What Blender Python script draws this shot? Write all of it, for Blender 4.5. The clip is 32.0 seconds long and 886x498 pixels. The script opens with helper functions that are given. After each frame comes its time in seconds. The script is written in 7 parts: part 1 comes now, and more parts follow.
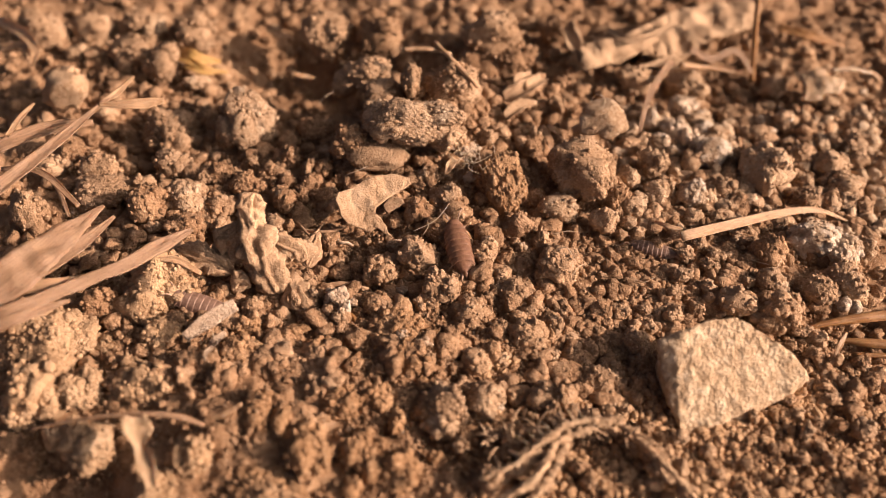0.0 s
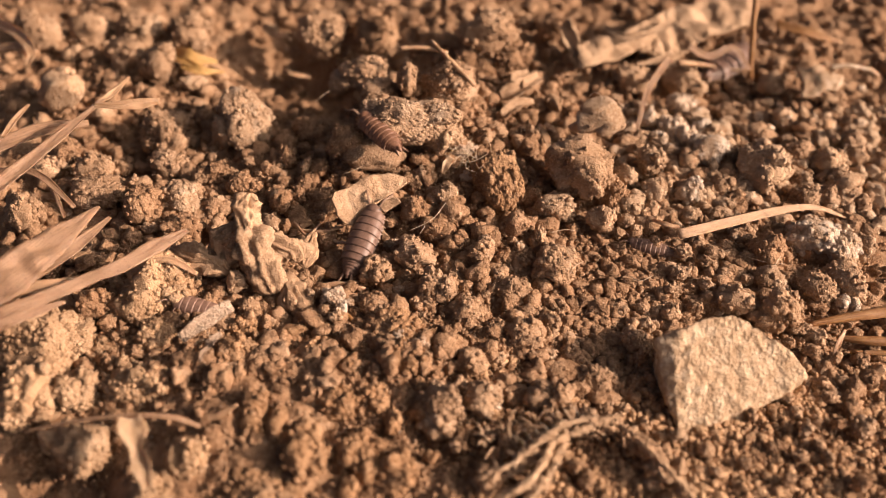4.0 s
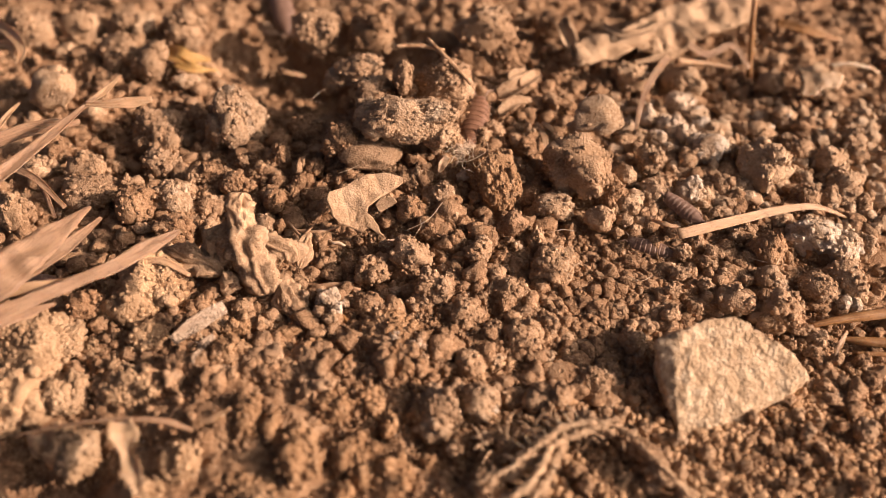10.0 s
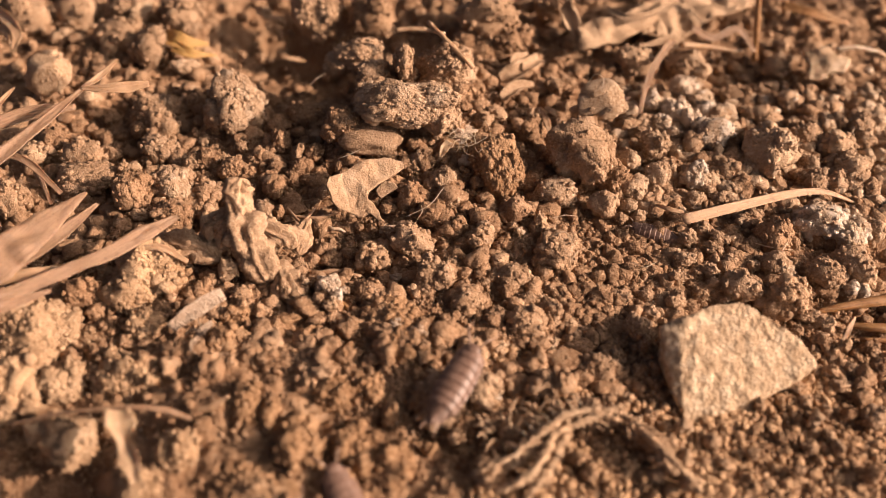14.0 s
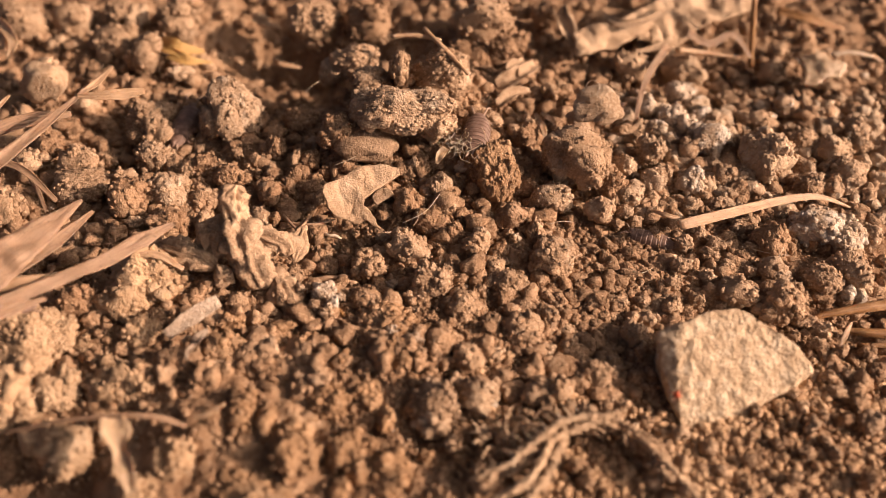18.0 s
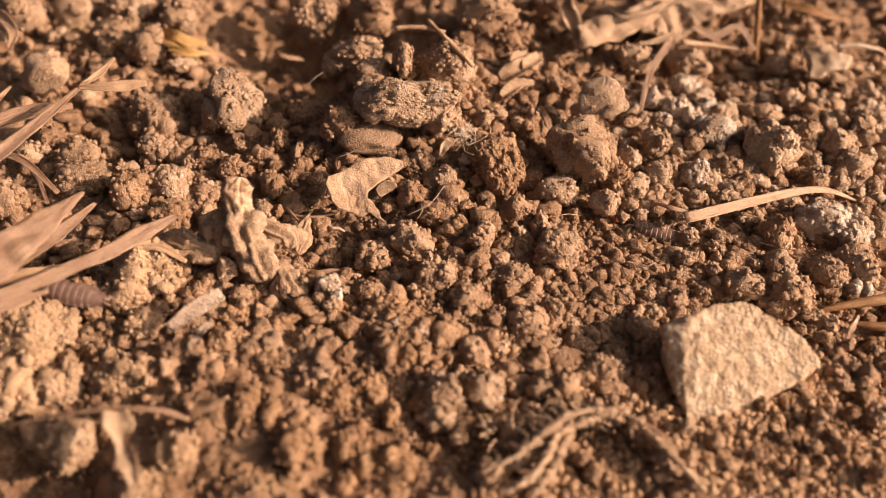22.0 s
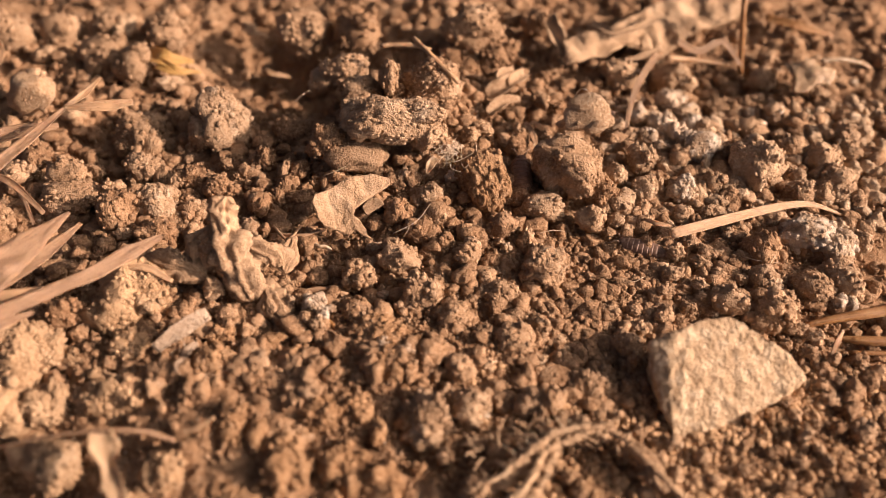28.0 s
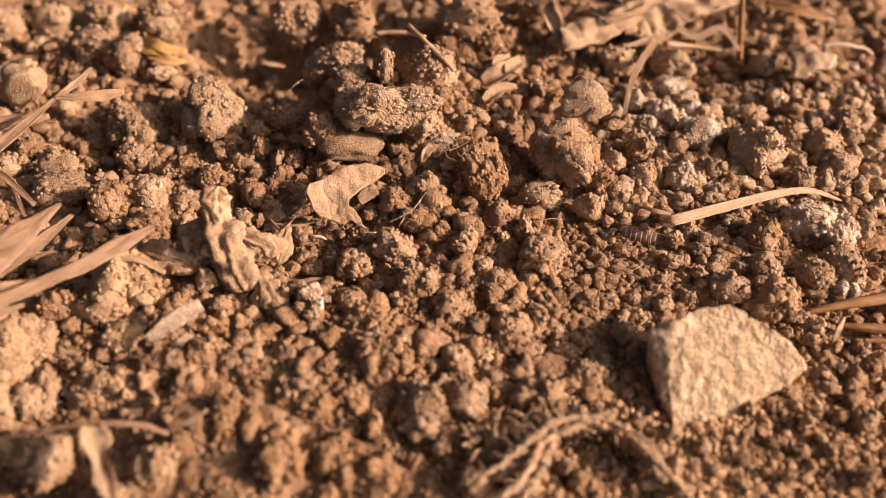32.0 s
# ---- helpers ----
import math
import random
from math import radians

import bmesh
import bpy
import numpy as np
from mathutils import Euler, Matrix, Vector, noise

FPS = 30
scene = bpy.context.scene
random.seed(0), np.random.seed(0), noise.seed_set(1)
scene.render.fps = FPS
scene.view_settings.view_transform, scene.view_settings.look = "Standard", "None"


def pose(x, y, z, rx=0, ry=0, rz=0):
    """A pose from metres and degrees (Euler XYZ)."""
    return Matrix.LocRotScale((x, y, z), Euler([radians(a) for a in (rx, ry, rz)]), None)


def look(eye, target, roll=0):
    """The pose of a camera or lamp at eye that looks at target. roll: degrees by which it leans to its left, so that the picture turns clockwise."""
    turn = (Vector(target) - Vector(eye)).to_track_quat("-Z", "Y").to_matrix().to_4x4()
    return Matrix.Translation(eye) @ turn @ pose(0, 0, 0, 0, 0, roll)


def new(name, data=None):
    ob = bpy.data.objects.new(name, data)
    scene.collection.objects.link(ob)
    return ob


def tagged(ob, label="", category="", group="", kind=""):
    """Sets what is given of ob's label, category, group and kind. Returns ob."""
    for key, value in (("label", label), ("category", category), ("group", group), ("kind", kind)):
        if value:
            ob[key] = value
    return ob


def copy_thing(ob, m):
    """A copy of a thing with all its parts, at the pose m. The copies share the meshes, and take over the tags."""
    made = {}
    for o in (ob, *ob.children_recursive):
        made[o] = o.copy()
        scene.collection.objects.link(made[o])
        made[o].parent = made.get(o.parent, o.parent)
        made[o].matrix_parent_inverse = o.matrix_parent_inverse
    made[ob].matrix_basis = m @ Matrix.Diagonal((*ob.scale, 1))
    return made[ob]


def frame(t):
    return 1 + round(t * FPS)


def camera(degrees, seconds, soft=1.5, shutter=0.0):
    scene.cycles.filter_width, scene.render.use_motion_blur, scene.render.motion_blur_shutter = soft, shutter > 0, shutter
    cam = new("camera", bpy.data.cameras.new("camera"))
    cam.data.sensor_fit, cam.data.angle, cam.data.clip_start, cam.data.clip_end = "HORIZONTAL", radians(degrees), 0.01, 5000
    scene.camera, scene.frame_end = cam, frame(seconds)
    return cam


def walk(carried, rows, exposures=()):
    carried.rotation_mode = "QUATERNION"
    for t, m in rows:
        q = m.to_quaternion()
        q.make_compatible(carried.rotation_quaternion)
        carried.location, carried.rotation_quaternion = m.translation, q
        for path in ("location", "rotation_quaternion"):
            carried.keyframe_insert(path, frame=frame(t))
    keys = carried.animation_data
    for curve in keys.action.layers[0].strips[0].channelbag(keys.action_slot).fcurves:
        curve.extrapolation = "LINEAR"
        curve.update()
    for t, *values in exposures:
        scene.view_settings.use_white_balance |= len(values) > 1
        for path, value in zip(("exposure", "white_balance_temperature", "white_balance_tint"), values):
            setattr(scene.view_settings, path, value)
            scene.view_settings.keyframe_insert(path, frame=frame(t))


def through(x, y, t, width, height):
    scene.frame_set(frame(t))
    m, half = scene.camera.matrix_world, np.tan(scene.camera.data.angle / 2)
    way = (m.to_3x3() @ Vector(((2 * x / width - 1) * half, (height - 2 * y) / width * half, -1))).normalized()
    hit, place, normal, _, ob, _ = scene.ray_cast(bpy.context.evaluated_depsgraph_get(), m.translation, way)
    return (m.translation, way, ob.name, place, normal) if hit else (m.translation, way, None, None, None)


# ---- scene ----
cam = camera(52, 32.0, soft=0.73, shutter=0.6)
cam.data.dof.use_dof = True
cam.data.dof.focus_distance = 0.126
cam.data.dof.aperture_fstop = 13.5

PATH = [
    (0.0, -0.00071, -0.08281, 0.09217, 42.534, -0.281, 0.288),
    (0.5, -0.00085, -0.08280, 0.09226, 42.513, -0.211, 0.318),
    (1.0, -0.00047, -0.08284, 0.09241, 42.640, -0.144, 0.300),
    (1.5, -0.00053, -0.08272, 0.09215, 42.734, -0.208, 0.199),
    (2.0, -0.00049, -0.08277, 0.09204, 42.818, -0.231, 0.152),
    (2.5, -0.00011, -0.08250, 0.09210, 42.669, -0.131, 0.128),
    (3.0, -0.00002, -0.08244, 0.09192, 42.477, -0.031, 0.122),
    (3.5, -0.00007, -0.08258, 0.09191, 42.545, -0.032, 0.143),
    (5.5, 0.00032, -0.08224, 0.09151, 42.247, 0.129, 0.156),
    (6.0, -0.00017, -0.08236, 0.09148, 42.267, 0.022, 0.156),
    (6.5, -0.00023, -0.08208, 0.09125, 42.362, -0.058, 0.049),
    (7.0, 0.00014, -0.08177, 0.09109, 42.396, -0.039, 0.008),
    (7.5, 0.00051, -0.08184, 0.09119, 42.316, 0.026, -0.021),
    (8.0, 0.00033, -0.08174, 0.09086, 42.228, 0.040, -0.054),
    (8.5, 0.00015, -0.08192, 0.09091, 42.212, -0.017, -0.020),
    (9.0, 0.00029, -0.08161, 0.09082, 42.324, -0.055, -0.042),
    (9.5, 0.00027, -0.08114, 0.09082, 42.406, -0.126, -0.029),
    (10.0, -0.00002, -0.08129, 0.09063, 42.480, -0.124, -0.048),
    (10.5, 0.00017, -0.08127, 0.09071, 42.322, -0.047, -0.016),
    (11.0, 0.00016, -0.08107, 0.09043, 42.207, -0.012, 0.007),
    (11.5, 0.00030, -0.08069, 0.09016, 42.209, -0.024, -0.050),
    (12.0, 0.00025, -0.08040, 0.08981, 42.231, -0.028, -0.023),
    (12.5, -0.00027, -0.08035, 0.08957, 42.097, -0.081, -0.034),
    (13.0, -0.00000, -0.08064, 0.08956, 42.000, -0.000, -0.000),
    (13.5, 0.00000, -0.08087, 0.08952, 41.895, 0.064, 0.034),
    (14.0, -0.00001, -0.08055, 0.08887, 41.887, 0.033, -0.069),
    (14.5, -0.00005, -0.08055, 0.08881, 41.841, -0.064, -0.190),
    (16.5, -0.00021, -0.08058, 0.08923, 42.115, -0.024, -0.144),
    (17.0, -0.00003, -0.08042, 0.08909, 42.220, -0.030, -0.205),
    (17.5, 0.00037, -0.08019, 0.08885, 42.248, 0.027, -0.271),
    (18.0, 0.00029, -0.08036, 0.08886, 42.231, 0.069, -0.262),
    (18.5, 0.00044, -0.08049, 0.08884, 42.058, 0.108, -0.257),
    (19.0, 0.00015, -0.08025, 0.08884, 41.910, 0.113, -0.195),
    (19.5, 0.00014, -0.08042, 0.08865, 42.065, 0.082, -0.168),
    (20.0, 0.00039, -0.07996, 0.08816, 42.101, 0.121, -0.190),
    (20.5, 0.00040, -0.08011, 0.08822, 42.050, 0.102, -0.246),
    (21.0, 0.00049, -0.07995, 0.08813, 41.973, 0.106, -0.301),
    (21.5, 0.00005, -0.08006, 0.08810, 41.938, 0.040, -0.288),
    (22.0, -0.00044, -0.08012, 0.08807, 41.945, -0.015, -0.280),
    (22.5, -0.00009, -0.08031, 0.08837, 42.076, 0.019, -0.326),
    (23.0, 0.00021, -0.08039, 0.08834, 42.149, 0.028, -0.398),
    (23.5, 0.00057, -0.08027, 0.08822, 42.074, 0.052, -0.403),
    (24.0, 0.00081, -0.08017, 0.08801, 41.959, 0.128, -0.472),
    (24.5, 0.00089, -0.08020, 0.08825, 41.972, 0.122, -0.579),
    (25.0, 0.00073, -0.08023, 0.08861, 42.214, 0.051, -0.732),
    (25.5, 0.00088, -0.07955, 0.08831, 42.381, -0.002, -0.892),
    (27.5, 0.00046, -0.08001, 0.08868, 42.475, 0.019, -0.876),
    (28.0, 0.00048, -0.07957, 0.08885, 42.597, -0.036, -0.874),
    (28.5, 0.00072, -0.07888, 0.08878, 42.676, 0.025, -0.858),
    (29.0, 0.00070, -0.07935, 0.08881, 42.685, 0.044, -0.872),
    (29.5, 0.00053, -0.07927, 0.08884, 42.540, 0.100, -0.810),
    (30.0, 0.00086, -0.07946, 0.08876, 42.485, 0.204, -0.788),
    (30.5, 0.00108, -0.07919, 0.08830, 42.541, 0.274, -0.888),
    (31.0, 0.00142, -0.07924, 0.08806, 42.492, 0.310, -0.991),
    (31.5, 0.00166, -0.07920, 0.08771, 42.362, 0.333, -1.070),
    (32.0, 0.00124, -0.07896, 0.08745, 42.153, 0.309, -1.103),
]
walk(cam, [(t, pose(*row)) for t, *row in PATH], exposures=[(0.0, 0.50, 7220, 15), (32.0, 0.50, 7220, 15)])

# ---- light: a low warm sun from the right, a clear sky ----
SUN_ELEV, SUN_AZ = radians(24), radians(-8)
sun_dir = Vector((math.cos(SUN_AZ) * math.cos(SUN_ELEV), math.sin(SUN_AZ) * math.cos(SUN_ELEV), math.sin(SUN_ELEV)))
sun = new("sun", bpy.data.lights.new("sun", "SUN"))
sun.data.energy, sun.data.angle, sun.data.color = 5.0, radians(0.6), (1.0, 0.80, 0.68)
sun.matrix_world = look(sun_dir, (0, 0, 0))
world = bpy.data.worlds.new("world")
scene.world = world
world.use_nodes = True
sky = world.node_tree.nodes.new("ShaderNodeTexSky")
sky.sky_type, sky.sun_disc = "NISHITA", False
sky.air_density, sky.dust_density, sky.ozone_density = 0.12, 4.0, 0.0
sky.sun_elevation, sky.sun_rotation = SUN_ELEV, math.pi / 2 - SUN_AZ
world.node_tree.nodes["Background"].inputs["Strength"].default_value = 0.125
world.node_tree.links.new(sky.outputs[0], world.node_tree.nodes["Background"].inputs["Color"])

MM = 0.001


# ---- materials ----
class Mat:
    """A small helper that wires a node material."""

    def __init__(self, name, rough=0.9, spec=0.3):
        self.m = bpy.data.materials.new(name)
        self.m.use_nodes = True
        self.t = self.m.node_tree
        self.b = self.t.nodes["Principled BSDF"]
        self.b.inputs["Roughness"].default_value = rough
        self.b.inputs["Specular IOR Level"].default_value = spec

    def node(self, kind, **kw):
        n = self.t.nodes.new(kind)
        for k, v in kw.items():
            n.inputs[k.replace("_", " ")].default_value = v
        return n

    def link(self, a, b):
        self.t.links.new(a, b)

    def noise(self, coord, scale, detail=3.0, rough=0.6):
        n = self.node("ShaderNodeTexNoise", Scale=scale, Detail=detail, Roughness=rough)
        self.link(coord, n.inputs["Vector"])
        return n.outputs["Fac"]

    def ramp(self, fac, stops):
        n = self.t.nodes.new("ShaderNodeValToRGB")
        el = n.color_ramp.elements
        while len(el) < len(stops):
            el.new(0.5)
        for e, (p, c) in zip(el, stops):
            e.position, e.color = p, (*c, 1)
        self.link(fac, n.inputs[0])
        return n.outputs[0]

    def mix(self, fac, a, b, mode="MIX"):
        n = self.t.nodes.new("ShaderNodeMix")
        n.data_type, n.blend_type = "RGBA", mode
        for sock, val in ((n.inputs[0], fac), (n.inputs[6], a), (n.inputs[7], b)):
            if hasattr(val, "is_output"):
                self.link(val, sock)
            else:
                sock.default_value = val if isinstance(val, float) else (*val, 1)
        return n.outputs[2]

    def bump(self, height, strength, dist, below=None):
        n = self.node("ShaderNodeBump", Strength=strength, Distance=dist)
        self.link(height, n.inputs["Height"])
        if below:
            self.link(below, n.inputs["Normal"])
        return n.outputs[0]


def place_coord(m):
    return m.t.nodes.new("ShaderNodeNewGeometry").outputs["Position"]


def own_coord(m):
    return m.t.nodes.new("ShaderNodeTexCoord").outputs["Object"]


def soil(name, dark, mid, pale, dust, island=False, relief=1.0, onset=0.58, powder=(0.55, 0.435, 0.325)):
    """Dry crumbly earth: stained at a few millimetres, grained at a quarter of one, with pale dust in patches."""
    m = Mat(name, 0.95, 0.15)
    co = place_coord(m)
    big, small, speck = m.noise(co, 160, 3), m.noise(co, 2200, 4, 0.7), m.noise(co, 5200, 2)
    col = m.ramp(big, [(0.3, dark), (0.5, mid), (0.72, pale)])
    if island:
        r = m.t.nodes.new("ShaderNodeNewGeometry").outputs["Random Per Island"]
    else:
        r = m.t.nodes.new("ShaderNodeObjectInfo").outputs["Random"]
    tone = m.ramp(r, [(0.0, (0.78, 0.76, 0.75)), (1.0, (1.12, 1.10, 1.08))])
    col = m.mix(1.0, col, tone, "MULTIPLY")
    col = m.mix(m.ramp(small, [(0.42, (0, 0, 0)), (0.68, (0.75, 0.75, 0.75))]), col, pale)
    dusty = m.noise(co, 330, 4, 0.7)
    col = m.mix(m.ramp(dusty, [(onset, (0, 0, 0)), (onset + 0.16, (dust, dust, dust))]), col, powder)
    col = m.mix(m.ramp(speck, [(0.66, (0, 0, 0)), (0.74, (0.7, 0.7, 0.7))]), col, (0.66, 0.57, 0.46))
    m.link(col, m.b.inputs["Base Color"])
    cell = m.t.nodes.new("ShaderNodeTexVoronoi")
    cell.inputs["Scale"].default_value = 2600
    m.link(co, cell.inputs["Vector"])
    inv = m.ramp(cell.outputs["Distance"], [(0.0, (1, 1, 1)), (0.7, (0, 0, 0))])
    fine = m.t.nodes.new("ShaderNodeTexVoronoi")
    fine.inputs["Scale"].default_value = 5600
    m.link(co, fine.inputs["Vector"])
    finer = m.ramp(fine.outputs["Distance"], [(0.0, (1, 1, 1)), (0.7, (0, 0, 0))])
    rough_grain = m.bump(inv, relief * 0.55, 0.0002, m.bump(small, 0.6, 0.00018))
    m.link(m.bump(finer, relief * 0.8, 0.00013, rough_grain), m.b.inputs["Normal"])
    return m.m


def dry_plant(name, a, b, streak=(300, 4000, 4000), shine=0.55, through=0.25):
    """Dead straw or leaf: fibres along the local x axis, mottled, a little light comes through."""
    m = Mat(name, shine, 0.35)
    co = own_coord(m)
    mp = m.node("ShaderNodeMapping", Scale=streak)
    m.link(m.t.nodes.new("ShaderNodeTexCoord").outputs["UV"], mp.inputs[0])
    fib, blot = m.noise(mp.outputs[0], 1.0, 4, 0.7), m.noise(co, 420, 5, 0.75)
    col = m.ramp(fib, [(0.3, a), (0.7, b)])
    col = m.mix(m.ramp(blot, [(0.55, (0, 0, 0)), (0.75, (0.6, 0.6, 0.6))]), col, tuple(0.55 * v for v in a))
    spot = m.noise(co, 2600, 2)
    col = m.mix(m.ramp(spot, [(0.62, (0, 0, 0)), (0.72, (0.65, 0.65, 0.65))]), col, tuple(0.45 * v for v in a))
    m.link(col, m.b.inputs["Base Color"])
    m.b.inputs["Transmission Weight"].default_value = 0.0
    m.b.inputs["Subsurface Weight"].default_value = through
    m.b.inputs["Subsurface Radius"].default_value = (0.002, 0.0012, 0.0007)
    m.b.inputs["Subsurface Scale"].default_value = 0.3
    m.link(m.bump(blot, 0.5, 0.0004, m.bump(fib, 0.8, 0.00018)), m.b.inputs["Normal"])
    return m.m


SOIL = soil("soil", (0.165, 0.088, 0.047), (0.26, 0.147, 0.081), (0.41, 0.262, 0.158), 0.3)
SOIL_CRUMB = soil("soil_crumb", (0.175, 0.096, 0.052), (0.27, 0.157, 0.088), (0.42, 0.272, 0.168), 0.32, True)
SOIL_PALE_CRUMB = soil("soil_pale_crumb", (0.29, 0.18, 0.11), (0.40, 0.27, 0.17), (0.52, 0.38, 0.26), 0.7, True, onset=0.5)
SOIL_BUFF = soil("soil_buff", (0.265, 0.157, 0.085), (0.375, 0.238, 0.137), (0.48, 0.33, 0.208), 0.3)
SOIL_RUST = soil("soil_rust", (0.19, 0.10, 0.05), (0.28, 0.158, 0.082), (0.40, 0.25, 0.145), 0.2)
SOIL_SAND = soil("soil_sand", (0.31, 0.178, 0.095), (0.40, 0.245, 0.138), (0.50, 0.335, 0.202), 0.2, True)
SOIL_RED = soil("soil_red", (0.165, 0.088, 0.05), (0.235, 0.132, 0.075), (0.35, 0.225, 0.14), 0.15)
SOIL_PALE = soil("soil_pale", (0.26, 0.155, 0.09), (0.37, 0.24, 0.145), (0.50, 0.36, 0.245), 0.75)
SOIL_WHITE = soil("soil_dusted_white", (0.27, 0.165, 0.10), (0.38, 0.255, 0.16), (0.52, 0.39, 0.275), 0.9, onset=0.44, powder=(0.57, 0.475, 0.385))
SOIL_TAN = soil("soil_tan", (0.215, 0.126, 0.071), (0.30, 0.187, 0.11), (0.45, 0.305, 0.198), 0.32)
STRAW = dry_plant("straw", (0.33, 0.20, 0.112), (0.46, 0.295, 0.178))
STRAW_DULL = dry_plant("straw_dull", (0.20, 0.115, 0.068), (0.33, 0.205, 0.126))
STRAW_ORANGE = dry_plant("straw_orange", (0.19, 0.085, 0.03), (0.36, 0.185, 0.07))
LEAF_TAN = dry_plant("leaf_tan", (0.31, 0.20, 0.118), (0.41, 0.285, 0.18), (700, 900, 900))
LEAF_YELLOW = dry_plant("leaf_yellow", (0.34, 0.19, 0.06), (0.43, 0.26, 0.095))
BARK = dry_plant("withered_skin", (0.34, 0.20, 0.115), (0.50, 0.33, 0.21), (400, 2500, 2500), 0.8, 0.1)
FIBRE = dry_plant("root_fibre", (0.42, 0.31, 0.21), (0.58, 0.45, 0.33))
ROOT = soil("soiled_root", (0.35, 0.215, 0.125), (0.44, 0.29, 0.18), (0.52, 0.375, 0.25), 0.3)
CHALK = soil("chalk", (0.34, 0.235, 0.16), (0.44, 0.325, 0.235), (0.54, 0.425, 0.325), 0.5)


def stone_material():
    m = Mat("sandstone", 0.85, 0.25)
    co = own_coord(m)
    big, mid, fine = m.noise(co, 180, 4), m.noise(co, 700, 5, 0.75), m.noise(co, 4200, 3)
    col = m.ramp(mid, [(0.34, (0.31, 0.203, 0.118)), (0.5, (0.44, 0.31, 0.197)), (0.66, (0.58, 0.455, 0.325))])
    col = m.mix(m.ramp(big, [(0.5, (0, 0, 0)), (0.7, (0.5, 0.5, 0.5))]), col, (0.48, 0.335, 0.205))
    col = m.mix(m.ramp(fine, [(0.6, (0, 0, 0)), (0.75, (0.4, 0.4, 0.4))]), col, (0.27, 0.175, 0.105))
    m.link(col, m.b.inputs["Base Color"])
    grains = m.t.nodes.new("ShaderNodeTexVoronoi")
    grains.inputs["Scale"].default_value = 1900
    m.link(co, grains.inputs["Vector"])
    m.link(m.bump(fine, 0.8, 0.00015, m.bump(grains.outputs["Distance"], 0.6, 0.0003, m.bump(mid, 0.5, 0.0003))), m.b.inputs["Normal"])
    return m.m


LEAF_DUSTY = soil("dusty_leaf", (0.23, 0.145, 0.088), (0.32, 0.21, 0.13), (0.42, 0.295, 0.195), 0.2, relief=0.7)
LEAF_PALE = soil("pale_leaf", (0.27, 0.165, 0.097), (0.365, 0.237, 0.144), (0.465, 0.32, 0.208), 0.35, relief=0.6)
STONE = stone_material()


def shell_material(name, a, b, shine):
    m = Mat(name, shine + 0.08, 0.38)
    co = own_coord(m)
    blot, fine = m.noise(co, 1400, 3), m.noise(co, 6000, 2)
    col = m.ramp(blot, [(0.35, a), (0.65, b)])
    col = m.mix(m.ramp(fine, [(0.62, (0, 0, 0)), (0.72, (0.35, 0.35, 0.35))]), col, tuple(min(1, 2.2 * v) for v in b))
    m.link(col, m.b.inputs["Base Color"])
    m.link(m.bump(fine, 0.35, 0.00005), m.b.inputs["Normal"])
    return m.m


SHELL = shell_material("shell", (0.14, 0.066, 0.038), (0.22, 0.112, 0.068), 0.36)
LIMB = shell_material("limb", (0.24, 0.15, 0.10), (0.34, 0.225, 0.16), 0.5)
SHELL_GREY = shell_material("shell_grey", (0.135, 0.077, 0.055), (0.205, 0.125, 0.092), 0.38)
EYE = shell_material("eye_black", (0.015, 0.012, 0.01), (0.025, 0.02, 0.018), 0.25)
MITE = shell_material("mite_red", (0.36, 0.06, 0.022), (0.45, 0.09, 0.035), 0.7)


# ---- shapes ----
def mesh_of(name, verts, faces, mat, smooth=True):
    me = bpy.data.meshes.new(name)
    me.from_pydata([tuple(v) for v in verts], [], [tuple(f) for f in faces])
    me.materials.append(mat)
    if smooth:
        me.polygons.foreach_set("use_smooth", [True] * len(me.polygons))
    me.update()
    return me


def lay_grain(me, along):
    """Lays the grain of a blade or stem along its length: one (along, across) pair in millimetres for each vertex."""
    layer = me.uv_layers.new(name="grain")
    pairs = np.array(along, float)[[loop.vertex_index for loop in me.loops]] * MM
    layer.data.foreach_set("uv", pairs.ravel())
    return me


def part(name, me, parent, label=""):
    ob = new(name, me)
    ob.parent = parent
    return tagged(ob, label)


ICO = {}


def ico(level):
    if level not in ICO:
        bm = bmesh.new()
        bmesh.ops.create_icosphere(bm, subdivisions=level, radius=1.0)
        bm.verts.ensure_lookup_table()
        ICO[level] = (np.array([v.co[:] for v in bm.verts]), [[v.index for v in f.verts] for f in bm.faces])
        bm.free()
    return ICO[level]


